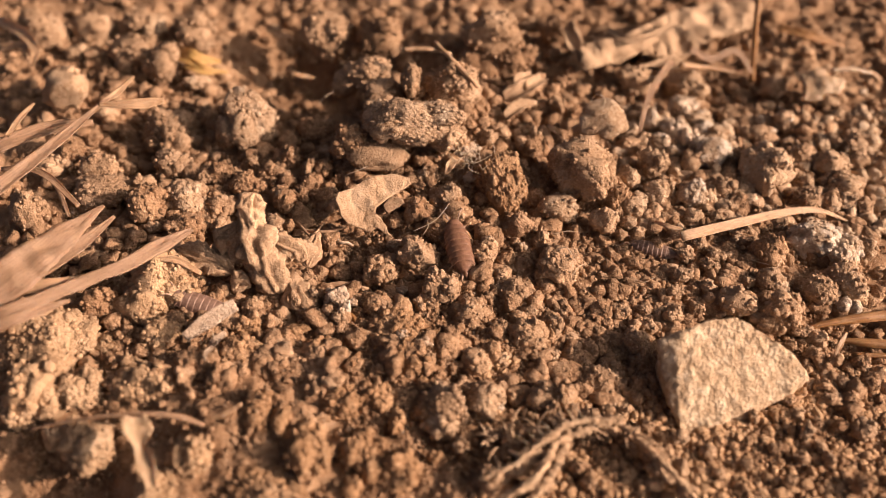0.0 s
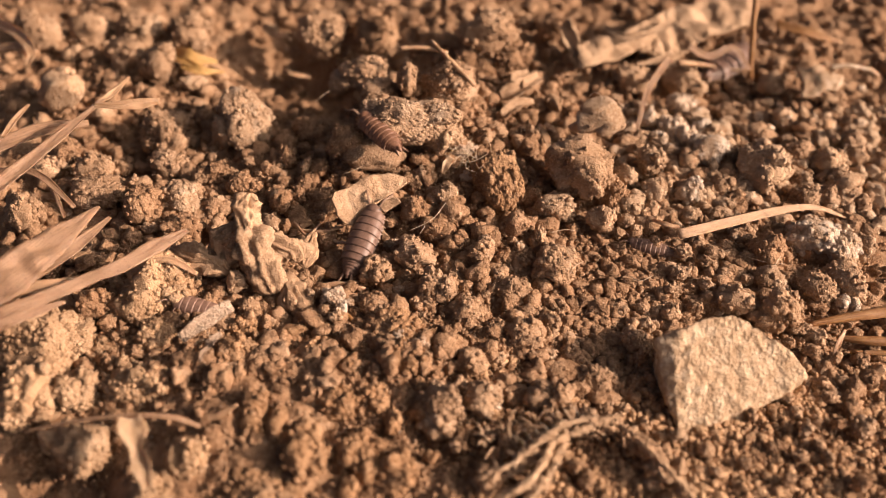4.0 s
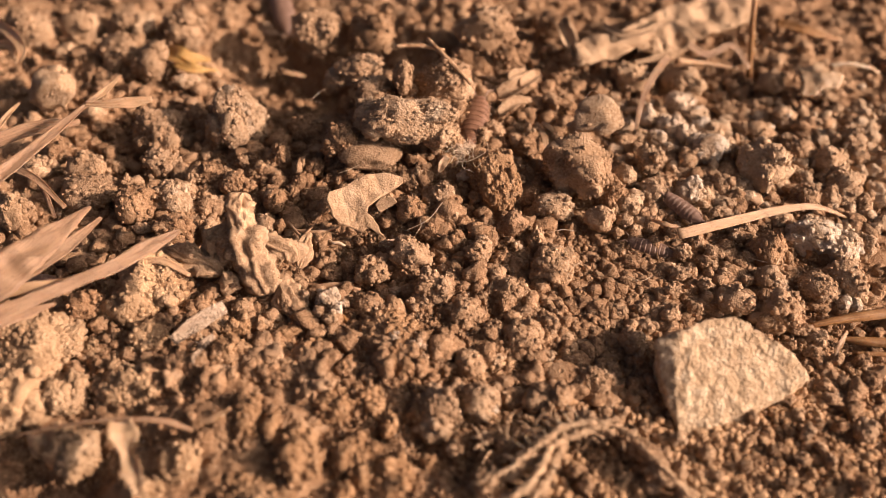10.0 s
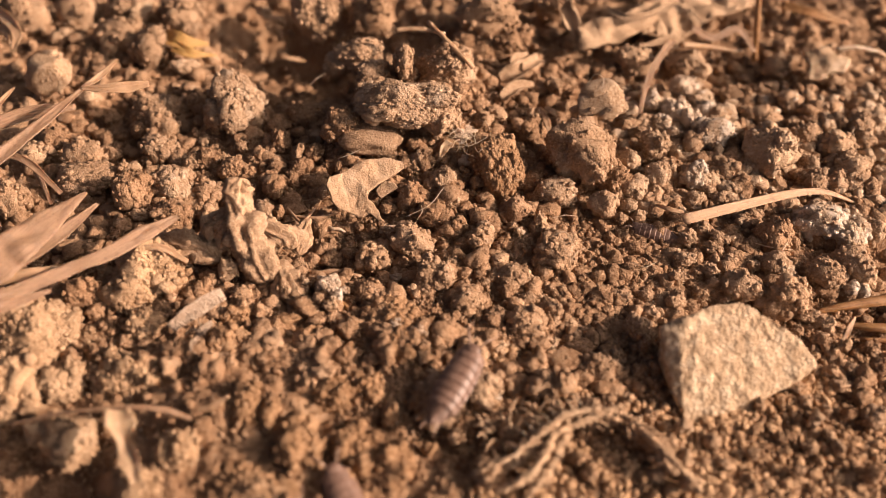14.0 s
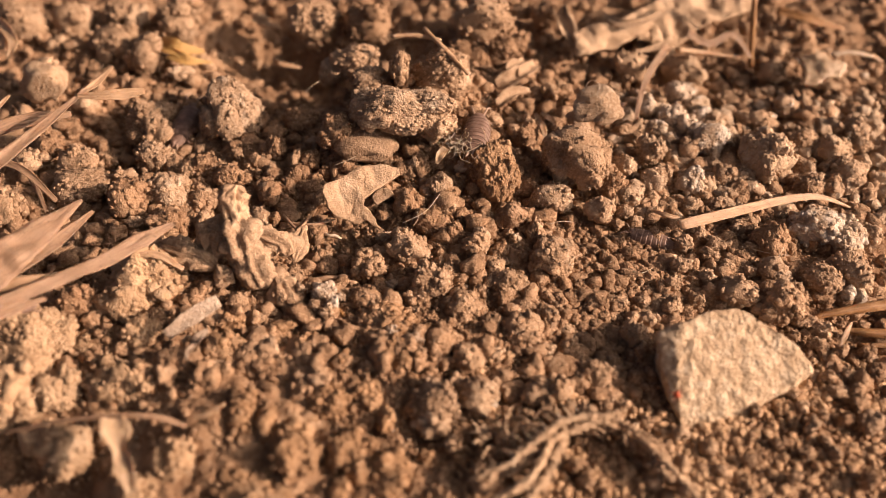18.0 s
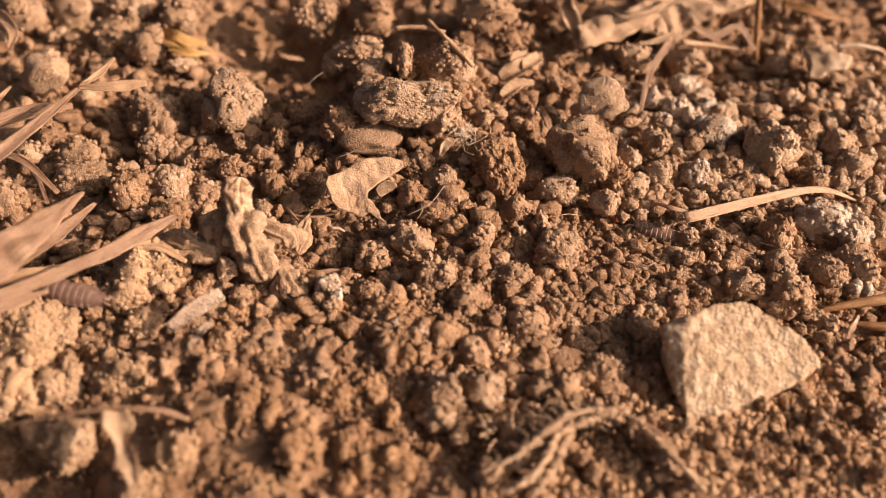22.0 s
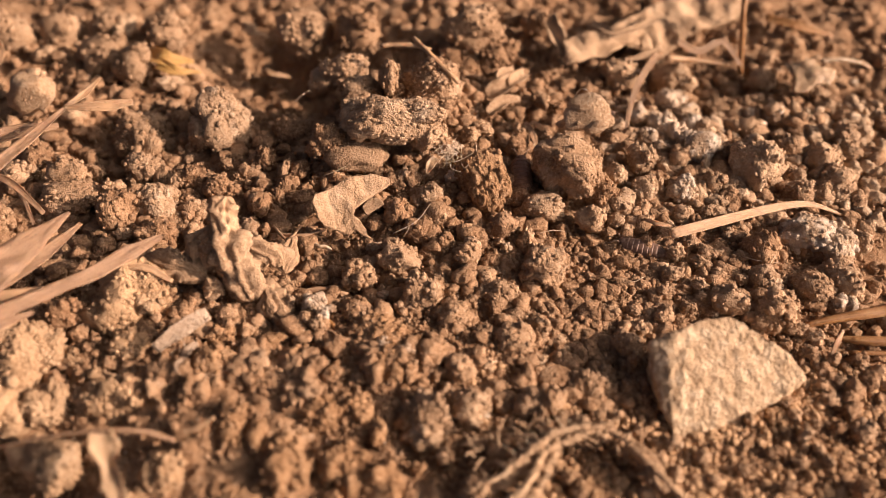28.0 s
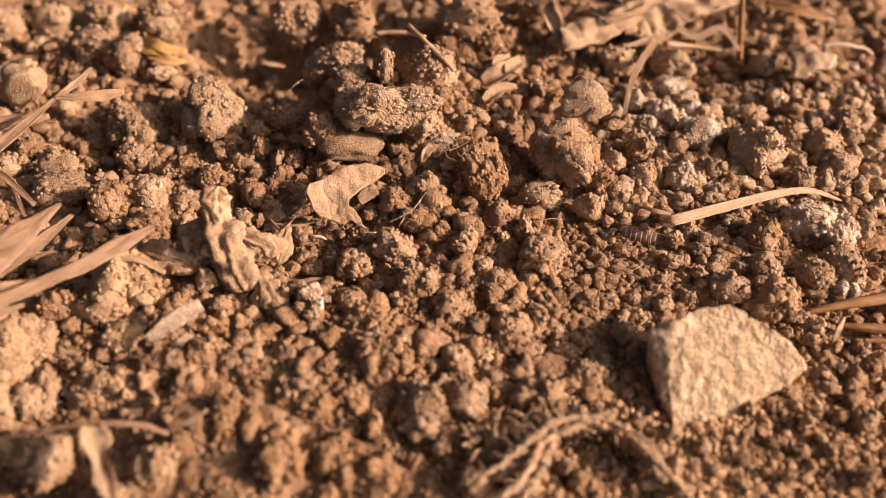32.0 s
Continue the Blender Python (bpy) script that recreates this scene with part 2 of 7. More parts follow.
def lump_verts(level, seed, grain=1.0, facets=0.0, rough=1.0, size=1.0):
    """A unit clod: a lumpy ball, cut by a few flat breaks, covered with granules; size is its radius in millimetres."""
    rnd = random.Random(seed)
    v, f = ico(level)
    off = Vector((rnd.uniform(-50, 50), rnd.uniform(-50, 50), rnd.uniform(-50, 50)))
    cuts = []
    for _ in range(int(7 * facets)):
        n = Vector((rnd.gauss(0, 1), rnd.gauss(0, 1), rnd.gauss(0, 1))).normalized()
        cuts.append((n, rnd.uniform(0.62, 0.9)))
    out = np.empty_like(v)
    for i, p in enumerate(v):
        p = Vector(p)
        r = 1.0 + 0.42 * rough * noise.noise(p * 1.1 + off) + 0.20 * rough * noise.noise(p * 2.6 + off)
        for n, d in cuts:
            a = p.dot(n)
            if a > 0.05:
                r = min(r, d / a + 0.04)
        q = p * r
        if grain:
            for cell, high, o in ((2.3, 0.34, off), (1.0, 0.26, -off), (0.45, 0.15, off)):
                d = noise.voronoi(q * (size / cell) + o)[0][0] / 0.75
                r += grain * high / size * (math.sqrt(max(0, 1 - d * d)) - 0.4)
        out[i] = p * r
    return out, f


def granular(level, seed, grain, facets, rough, size, cover=0.8):
    """A clod as a heap of grains: a lumpy core with knobs of many sizes grown on it."""
    rnd = random.Random(seed + 77)
    core, f = lump_verts(level, seed, grain, facets, rough, size)
    core, f = core * 0.88, np.array(f)
    vs, fs, at = [core], [f], len(core)
    for k in range(rnd.randrange(3, 6)):
        n = Vector((rnd.gauss(0, 1), rnd.gauss(0, 1), rnd.gauss(-0.1, 0.8))).normalized()
        r = rnd.uniform(0.28, 0.52)
        v, g = lump_verts(max(2, level - 1), seed * 13 + k, grain, facets, rough, size * r)
        vs.append(v * r * np.array([rnd.uniform(0.8, 1.25) for _ in range(3)]) + np.array(n) * (1.0 - 0.75 * r))
        fs.append(np.array(g) + at)
        at += len(v)
    core = np.concatenate(vs)
    small, sf = ico(1)
    sf = np.array(sf)
    left = 4 * math.pi * cover * min(grain, 1.2)
    while left > 0:
        r = min((0.20 + 0.42 * rnd.random() ** 2.5) / size, 0.32)
        left -= math.pi * r * r
        p = core[rnd.randrange(len(core))]
        squash = np.array([rnd.uniform(0.75, 1.25) for _ in range(3)]) * r
        turn = np.array(Euler([rnd.uniform(0, 6.28) for _ in range(3)]).to_matrix())
        knob = small * (1 + 0.16 * np.array([[rnd.uniform(-1, 1)] for _ in range(len(small))]))
        vs.append((knob * squash) @ turn.T + p * (1 - 0.25 * r))
        fs.append(sf + at)
        at += len(small)
    return np.concatenate(vs), np.concatenate(fs)


def base_height(x, y):
    """The lie of the ground, in millimetres."""
    z = -3.0 - 0.06 * max(0, x) - 0.03 * max(0, y - 25) * (1 if x < 0 else 0.4) - 0.02 * max(0, -x - 45)
    z = max(z, -14.0)
    for cx, cy, r, h in ((-22, 46, 12.5, -8.5), (-13, 2, 7, -2.0), (-50, 26, 9, -4.5), (-31, 58, 9, -8.0), (47, 44, 9, -3.5), (-2, 31, 11, 5.5), (-8, 37, 8, 4.0), (-45, -34, 9, -5.0), (20, -17, 6, -0.6), (-6, 44, 9, -3.0)):
        z += h * math.exp(-((x - cx) ** 2 + (y - cy) ** 2) / (r * r))
    return z


def clod(x, y, z, rw, rv, mat=None, seed=0, level=4, grain=1.0, facets=0.6, turn=0.0, deep=1.0, name="soil_clod",
         label="crumbly clod of dry brown soil on loose earth", category="clod", group="soil clods", rough=1.0, cover=0.8, tilt=0.0):
    if cover == 0:
        v, f = lump_verts(level, seed, grain, facets, rough, (rw + rv) / 2)
    else:
        v, f = granular(min(level, 4) - 1 if level < 5 else 4, seed * 7 + 3, grain, facets, rough, (rw + rv) / 2, cover)
    v = v * np.array([rw, rw * 0.5 * deep + rv * 0.5 * deep, rv]) * MM
    ob = new(name, mesh_of(name, v, f, mat or SOIL))
    ob.matrix_world = pose(x * MM, y * MM, z * MM, 0, tilt, turn)
    return tagged(ob, label, category, group)


def spline(points, n):
    """Points along a smooth line through the given ones."""
    p = [np.array(q, float) for q in points]
    p = [2 * p[0] - p[1]] + p + [2 * p[-1] - p[-2]]
    out = []
    for i in range(1, len(p) - 2):
        for k in range(n):
            t = k / n
            out.append(0.5 * (2 * p[i] + (p[i + 1] - p[i - 1]) * t + (2 * p[i - 1] - 5 * p[i] + 4 * p[i + 1] - p[i + 2]) * t * t
                              + (3 * p[i] - p[i - 1] - 3 * p[i + 1] + p[i + 2]) * t ** 3))
    return out + [p[-2]]


def tube_mesh(name, points, radii, mat, sides=8, n=6, rough=0.12, seed=0):
    """A stem or root: a tapering, slightly knotted tube. Millimetres."""
    line = spline(points, n)
    rad = np.interp(np.linspace(0, 1, len(line)), np.linspace(0, 1, len(radii)), radii)
    verts, faces, grain = [], [], []
    side = Vector((0.3, 0.2, 1))
    length = np.concatenate(([0], np.cumsum([np.linalg.norm(line[i + 1] - line[i]) for i in range(len(line) - 1)])))
    for i, p in enumerate(line):
        t = Vector(line[min(i + 1, len(line) - 1)] - line[max(i - 1, 0)]).normalized()
        a = t.cross(side).normalized()
        b = t.cross(a)
        for k in range(sides):
            w = 2 * math.pi * k / sides
            d = a * math.cos(w) + b * math.sin(w)
            r = rad[i] * (1 + rough * noise.noise(Vector(p) * 1.3 / max(0.4, rad[i]) * 0.5 + d * 1.7 + Vector((seed, 0, 0))) * 2 + 0.6 * rough * noise.noise(Vector(p) * 1.6 + d * rad[i] * 1.8 + Vector((0, seed, 3))))
            verts.append((Vector(p) + d * r) * MM)
            grain.append((length[i] + 17 * seed, rad[i] * abs(w - math.pi)))
    for i in range(len(line) - 1):
        for k in range(sides):
            a, b = i * sides + k, i * sides + (k + 1) % sides
            faces.append((a, b, b + sides, a + sides))
    faces.append(tuple(range(sides - 1, -1, -1)))
    faces.append(tuple(range((len(line) - 1) * sides, len(line) * sides)))
    return lay_grain(mesh_of(name, verts, faces, mat), grain)


def blade_mesh(name, points, widths, mat, face=(0, -0.6, 1), curl=0.25, thick=0.25, n=8, twist=0.0, ragged=0.1, seed=0):
    """A strip of dead leaf with thickness: it follows the line, faces the given way and curls at its edges. Millimetres."""
    line = spline(points, n)
    wid = np.interp(np.linspace(0, 1, len(line)), np.linspace(0, 1, len(widths)), widths)
    rows, cross = len(line), 9
    top, low, faces, grain = [], [], [], []
    length = np.concatenate(([0], np.cumsum([np.linalg.norm(line[i + 1] - line[i]) for i in range(rows - 1)])))
    for i, p in enumerate(line):
        t = Vector(line[min(i + 1, rows - 1)] - line[max(i - 1, 0)]).normalized()
        nrm = Vector(face).normalized()
        nrm = (nrm - t * nrm.dot(t)).normalized()
        nrm = Matrix.Rotation(radians(twist) * i / rows, 3, t) @ nrm
        s = t.cross(nrm)
        for k in range(cross):
            u = 2 * k / (cross - 1) - 1
            jag = 1 + ragged * (0.7 * noise.noise(Vector((i * 0.17, u * 0.7, seed))) + 0.25 * noise.noise(Vector((i * 0.5, u * 2, seed + 9))))
            w = wid[i] * 0.5 * u * jag
            lift = curl * wid[i] * (u * u - 0.4) + 0.12 * wid[i] * noise.noise(Vector((i * 0.22, u * 1.3, seed + 5)))
            q = Vector(p) + s * w + nrm * lift
            edge = 0.35 + 0.65 * (1 - u * u)
            grain.append((length[i] + 31 * seed, wid[i] * 0.5 * u))
            top.append((q + nrm * thick * 0.5 * edge) * MM)
            low.append((q - nrm * thick * 0.5 * edge) * MM)
    m = rows * cross
    for i in range(rows - 1):
        for k in range(cross - 1):
            a = i * cross + k
            faces.append((a, a + 1, a + cross + 1, a + cross))
            faces.append((m + a, m + a + cross, m + a + cross + 1, m + a + 1))
    rim = [i * cross for i in range(rows)] + [(rows - 1) * cross + k for k in range(1, cross)]
    rim += [i * cross + cross - 1 for i in range(rows - 2, -1, -1)] + list(range(cross - 2, 0, -1))
    for a, b in zip(rim, rim[1:] + rim[:1]):
        faces.append((a, b, m + b, m + a))
    return lay_grain(mesh_of(name, top + low, faces, mat), grain + grain)


def crumpled_mesh(name, points, widths, mat, flat=0.6, n=14, seed=0):
    """A withered, folded piece of stem: a flattened tube with deep creases along it and a dented skin. Millimetres."""
    line = spline(points, n)
    wid = np.interp(np.linspace(0, 1, len(line)), np.linspace(0, 1, len(widths)), widths)
    ends = np.minimum(np.linspace(0, 1, len(line)), np.linspace(1, 0, len(line)))
    wid = wid * np.sqrt(np.clip(ends / 0.16, 0.01, 1))
    sides, verts, faces = 40, [], []
    o = Vector((seed * 3.1, seed * 1.7, seed))
    for i, p in enumerate(line):
        p = Vector(p)
        t = Vector(line[min(i + 1, len(line) - 1)] - line[max(i - 1, 0)]).normalized()
        a = t.cross(Vector((0.1, -0.7, 1))).normalized()
        b = t.cross(a)
        for k in range(sides):
            w = 2 * math.pi * k / sides
            d = a * math.cos(w) + b * math.sin(w) * flat
            q = p + d * wid[i]
            fold = 1 - 2 * abs(noise.noise(Vector((math.cos(w) * 2.2, math.sin(w) * 2.2, i * 0.045)) + o))
            r = 0.52 + 0.72 * fold + 0.5 * noise.noise(q * 0.5 + o) + 0.2 * noise.noise(q * 1.2 - o) + 0.06 * noise.noise(q * 3.6 + o)
            verts.append((p + d * wid[i] * r + t * 0.25 * noise.noise(q * 0.9 - o)) * MM)
    for i in range(len(line) - 1):
        for k in range(sides):
            a, b = i * sides + k, i * sides + (k + 1) % sides
            faces.append((a, b, b + sides, a + sides))
    faces.append(tuple(range(sides - 1, -1, -1)))
    faces.append(tuple(range((len(line) - 1) * sides, len(line) * sides)))
    return mesh_of(name, verts, faces, mat)


def sheet_mesh(name, outline, mat, thick=0.35, wavy=0.5, step=0.35, seed=0):
    """A torn piece of leaf: its outline filled, made thick, and crumpled. Millimetres."""
    bm = bmesh.new()
    bm.faces.new([bm.verts.new(p) for p in outline])
    bmesh.ops.triangulate(bm, faces=bm.faces[:])
    for _ in range(5):
        long = [e for e in bm.edges if e.calc_length() > step]
        if long:
            bmesh.ops.subdivide_edges(bm, edges=long, cuts=1)
            bmesh.ops.triangulate(bm, faces=bm.faces[:])
    bm.normal_update()
    o = Vector((seed, seed * 2, 0))
    for v in bm.verts:
        v.co += v.normal * (wavy * noise.noise(v.co * 0.35 + o) + 0.3 * wavy * noise.noise(v.co * 1.1 + o)) + Vector((0.25, 0.25, 0)) * noise.noise(v.co * 0.9 - o)
    bm.normal_update()
    bmesh.ops.solidify(bm, geom=bm.faces[:], thickness=thick)
    bmesh.ops.scale(bm, vec=(MM, MM, MM), verts=bm.verts[:])
    for f in bm.faces:
        f.smooth = True
    me = bpy.data.meshes.new(name)
    bm.to_mesh(me)
    bm.free()
    lay_grain(me, [(v.co.x / MM, v.co.y / MM) for v in me.vertices])
    me.materials.append(mat)
    return me


def tube(name, points, radii, mat, label, category, parent=None, **kw):
    me = tube_mesh(name, points, radii, mat, **kw)
    return part(name, me, parent, label) if parent else tagged(new(name, me), label, category)


def blade(name, points, widths, mat, label, category, parent=None, **kw):
    me = blade_mesh(name, points, widths, mat, **kw)
    return part(name, me, parent, label) if parent else tagged(new(name, me), label, category)


def group_at(name, label, category, group=""):
    return tagged(new(name), label, category, group)


# ---- ground: one sheet to the horizon, fine under the view ----
def axis(lo, hi, step):
    mid = list(np.arange(lo, hi + step, step))
    out, d, x = [], step, mid[-1]
    while x < 60000:
        d *= 1.35
        x += d
        out.append(x)
    low, d, x = [], step, mid[0]
    while x > -60000:
        d *= 1.35
        x -= d
        low.append(x)
    return low[::-1] + mid + out


def rough_height(x, y):
    """Fine relief of the crumbly surface, in millimetres."""
    p = Vector((x, y, 0))
    h = 1.3 * noise.noise(p * 0.055 + Vector((3, 7, 1))) + 1.0 * noise.noise(p * 0.13)
    for freq, high in ((0.22, 0.9), (0.5, 0.8), (1.0, 0.5), (1.7, 0.25)):
        d = noise.voronoi(p * freq + Vector((1, 2, 0.3)))[0][0] / 0.7
        h += high * (math.sqrt(max(0, 1 - d * d)) - 0.5)
    return h


def ground_height(x, y):
    near = max(0.0, 1 - max(0, max(abs(x) - 110, abs(y - 15) - 90)) / 200)
    calm = 1 - 0.7 * min(1.0, max(0.0, (x - 2) / 22)) * min(1.0, max(0.0, (26 - y) / 12))
    fill = 2.3 * math.exp(-((x + 24) ** 2 / 800 + (y + 22) ** 2 / 260))
    return base_height(x, y) + (rough_height(x, y) * calm - 0.8 + fill) * near


def build_ground():
    xs, ys = axis(-92, 92, 0.52), axis(-48, 92, 0.52)
    verts = [(x * MM, y * MM, ground_height(x, y) * MM) for y in ys for x in xs]
    w = len(xs)
    faces = [(j * w + i, j * w + i + 1, (j + 1) * w + i + 1, (j + 1) * w + i) for j in range(len(ys) - 1) for i in range(w - 1)]
    ob = new("ground", mesh_of("ground", verts, faces, SOIL))
    tagged(ob, "dry brown crumbly soil lit by low sun", "soil", kind="structure")


build_ground()


def scatter(name, count, lo, hi, area, seed, level, mat, label, power=2.5, grain=0.8, sink=0.25, protos=10, bare=None):
    """Loose crumbs lying on the ground, all in one mesh."""
    rnd = random.Random(seed)
    forms = [lump_verts(level, seed * 100 + k, grain, 0.9, 1.7) for k in range(protos)]
    vs, fs, at = [], [], 0
    for _ in range(count):
        x, y = rnd.uniform(area[0], area[1]), rnd.uniform(area[2], area[3])
        r = lo + (hi - lo) * rnd.random() ** power
        if bare and bare[0] < x < bare[1] and bare[2] < y < bare[3]:
            r *= 0.5
        v, f = forms[rnd.randrange(protos)]
        m = np.array(Euler([rnd.uniform(0, 6.28) for _ in range(3)]).to_matrix())
        s = np.array([rnd.uniform(0.8, 1.25), rnd.uniform(0.8, 1.25), rnd.uniform(0.7, 1.0)])
        c = np.array([x, y, ground_height(x, y) + r * (1 - sink) * 0.6])
        vs.append(((v @ m.T) * s * r + c) * MM)
        fs.append(np.array(f) + at)
        at += len(v)
    v, f = np.concatenate(vs), np.concatenate(fs)
    me = bpy.data.meshes.new(name)
    me.vertices.add(len(v))
    me.vertices.foreach_set("co", v.ravel())
    me.loops.add(len(f) * 3)
    me.loops.foreach_set("vertex_index", f.ravel().astype(np.int32))
    me.polygons.add(len(f))
    me.polygons.foreach_set("loop_start", np.arange(len(f), dtype=np.int32) * 3)
    me.polygons.foreach_set("use_smooth", np.ones(len(f), bool))
    me.update(calc_edges=True)
    me.materials.append(mat)
    tagged(new(name, me), label, "soil", kind="stuff")


scatter("soil_crumbs", 2600, 0.42, 1.15, (-58, 64, -20, 44), 13, 3, SOIL_CRUMB, "loose crumbs of dry brown soil", 1.7, 1.5, 0.25, 14)
scatter("outer_crumbs", 2600, 0.45, 1.3, (-90, 90, -44, 86), 17, 2, SOIL_CRUMB, "loose crumbs of dry brown soil", 1.7, 1.2, 0.25, 14, (-60, 90, -44, -6))
scatter("soil_grit", 9000, 0.16, 0.46, (-66, 68, -36, 52), 12, 1, SOIL_CRUMB, "fine grit of dry brown soil", 1.4, 0.9)
scatter("pale_crumbs", 420, 0.55, 1.25, (26, 80, 11, 42), 16, 3, SOIL_PALE_CRUMB, "rounded pale crumbs of dry soil", 1.5, 1.2, 0.1, 12)
scatter("sandy_grit", 2600, 0.25, 0.62, (4, 66, -42, -13), 19, 2, SOIL_SAND, "sandy tan grit of dry soil", 1.5, 1.0)
scatter("granular_grit", 2400, 0.24, 0.62, (8, 40, -13, 8), 23, 2, SOIL_CRUMB, "granular grit of dry brown soil", 1.6, 1.0, 0.1)
scatter("fine_grit", 12000, 0.13, 0.32, (-12, 52, -34, 18), 14, 1, SOIL_CRUMB, "very fine grains of dry brown soil", 1.3, 0.9)


NODULES = []


def nodule(x, y, z, rw, rv, mat):
    """A rounded lump of grains, one of a few shapes turned any way."""
    if not NODULES:
        for k in range(16):
            v, f = granular(3, 900 + k, 1.1, 1.0, 1.7, 1.5, 0.62)
            v = v / np.abs(v).max(axis=0)
            NODULES.append(mesh_of("soil_nodule", v * MM, f, SOIL))
    rnd = random.Random(int(x * 70) + int(y * 9100))
    ob = new("soil_nodule", rnd.choice(NODULES))
    turn = Euler([rnd.choice((0, math.pi / 2, math.pi, -math.pi / 2)) + rnd.uniform(-0.3, 0.3) for _ in range(3)]).to_matrix().to_4x4()
    ob.matrix_world = Matrix.Translation(Vector((x, y, z)) * MM) @ Matrix.Diagonal((rw, rv, rv, 1)) @ turn
    ob.material_slots[0].link = "OBJECT"
    ob.material_slots[0].material = mat
    look_of = {"soil": "dark brown nodule of dry soil among crumbs", "soil_tan": "tan rounded nodule of dry soil among crumbs", "soil_pale": "pale dusty nodule of dry soil",
               "soil_dusted_white": "nodule of soil dusted white with minerals", "soil_red": "reddish nodule of granular soil",
               "soil_buff": "light buff nodule of crumbly dry soil", "soil_rust": "rusty brown nodule of crumbly soil"}
    return tagged(ob, look_of[mat.name], "nodule", "soil nodules")


# ---- large clods ----
clod(-32.2, 31.3, -2.0, 4.62, 5.51, SOIL_PALE, 1, 5, label="upright tan clod of dry soil standing among crumbs")
clod(-4.9, 23.9, 4.3, 7.13, 3.48, SOIL_PALE, 2, 5, deep=0.7, rough=1.3, facets=1.0, cover=1.1, label="wide rugged clod of soil dusted white on top")
clod(-0.3, 23.7, 2.1, 2.68, 2.85, SOIL_PALE, 22, 5, rough=1.3, cover=1.1)
clod(-11.1, 28.1, 1.6, 2.93, 2.93, SOIL_PALE, 23, 4, rough=1.3, cover=1.1)
clod(7.9, 16.7, -1.2, 3.63, 4.95, SOIL_RUST, 3, 5, grain=1.5, label="dark reddish granular clod beside a lint tuft")
clod(21.0, 18.4, -1.6, 6.00, 5.84, SOIL_TAN, 404, 5, facets=1.0, deep=0.8, rough=1.4, cover=0.6, label="wedge-shaped brown clod with a rough face")
clod(25.1, 16.4, -3.2, 2.50, 3.00, SOIL, 24, 4)
clod(23.9, 28.7, 0.6, 4.85, 2.60, SOIL_PALE, 5, 5, grain=0.3, rough=0.7, facets=1.0, tilt=-14, cover=0.08, label="smooth greyish pebble-like clod")
clod(49.3, 22.8, -4.0, 4.14, 4.49, SOIL_PALE, 6, 5)
clod(7.3, 51.8, 0.5, 5.58, 4.43, SOIL_TAN, 7, 4)
clod(6.4, 48.4, -3.7, 4.84, 3.10, SOIL, 170, 4)
clod(11.2, 49.2, -2.5, 4.25, 3.28, SOIL, 171, 4)
clod(-62.1, 36.2, 0.5, 5.75, 3.05, SOIL_PALE, 8, 5, grain=0.3, facets=1.6, cover=0.12, tilt=-36, rough=1.0, deep=0.9, label="smooth angular tan lump of clay")
clod(-39.4, 13.4, -1.9, 3.26, 2.77, SOIL_PALE, 9, 5, label="pale clod crusted with white grains")
clod(-43.9, 11.9, -1.6, 3.07, 3.39, SOIL, 10, 4)
clod(-37.5, 7.8, -2.1, 3.01, 2.06, SOIL, 110, 4)
clod(1.0, 34.2, 2.3, 3.88, 2.65, SOIL_TAN, 11, 4)
clod(-16.6, 38.9, 0.0, 2.73, 2.01, SOIL_TAN, 111, 4)
clod(-10.6, 32.9, 3.0, 3.14, 1.75, SOIL_TAN, 112, 4)
clod(-38.5, -3.4, -1.1, 4.59, 4.15, SOIL_BUFF, 12, 5)
clod(-40.3, -7.2, -1.7, 3.78, 2.91, SOIL_BUFF, 120, 4)
clod(-46.2, -7.1, -1.8, 2.48, 2.77, SOIL, 121, 4)
clod(-50.8, -14.0, -2.1, 5.96, 5.05, SOIL_BUFF, 13, 5, rough=1.5, facets=0.9, cover=1.25)
clod(-51.3, -21.3, -2.3, 3.22, 4.03, SOIL_BUFF, 130, 4, rough=1.5, facets=0.9, cover=1.25)
clod(-45.6, -20.4, -2.6, 2.71, 2.30, SOIL_BUFF, 131, 4, rough=1.5, facets=0.9, cover=1.25)
clod(-37.0, -19.6, -2.5, 3.53, 2.72, SOIL_BUFF, 132, 4, rough=1.5, facets=0.9, cover=1.25)
clod(-37.3, -12.0, -2.5, 2.56, 2.42, SOIL_BUFF, 133, 4, rough=1.5, facets=0.9, cover=1.25)
clod(-0.3, -22.6, -2.2, 3.06, 3.86, SOIL_TAN, 14, 4, rough=1.5, facets=0.9, cover=1.25)
clod(4.4, -21.3, -2.4, 2.42, 2.02, SOIL_PALE, 140, 4)
clod(-6.7, -10.7, -2.5, 4.30, 2.72, SOIL_RUST, 141, 4, rough=1.5, facets=0.9, cover=1.25)
clod(-4.8, -15.1, -2.4, 2.79, 2.79, SOIL_RUST, 142, 4, rough=1.5, facets=0.9, cover=1.25)
clod(54.3, 8.9, -4.9, 4.53, 2.91, SOIL_WHITE, 15, 5, label="low clod with a crust of white minerals")
clod(57.5, 6.7, -5.5, 2.73, 2.09, SOIL_WHITE, 150, 4)
clod(46.2, 5.7, -4.5, 2.38, 2.86, SOIL, 151, 4)
clod(45.2, -5.8, -4.6, 2.69, 2.54, SOIL_TAN, 152, 4)
clod(39.7, -3.5, -4.4, 2.87, 2.12, SOIL_TAN, 153, 4)
clod(51.7, -0.6, -5.0, 2.62, 2.47, SOIL_TAN, 154, 4)
clod(56.3, 0.5, -5.1, 3.10, 2.95, SOIL_PALE, 155, 4)
clod(45.4, 0.4, -5.0, 2.01, 1.70, SOIL_TAN, 156, 4)
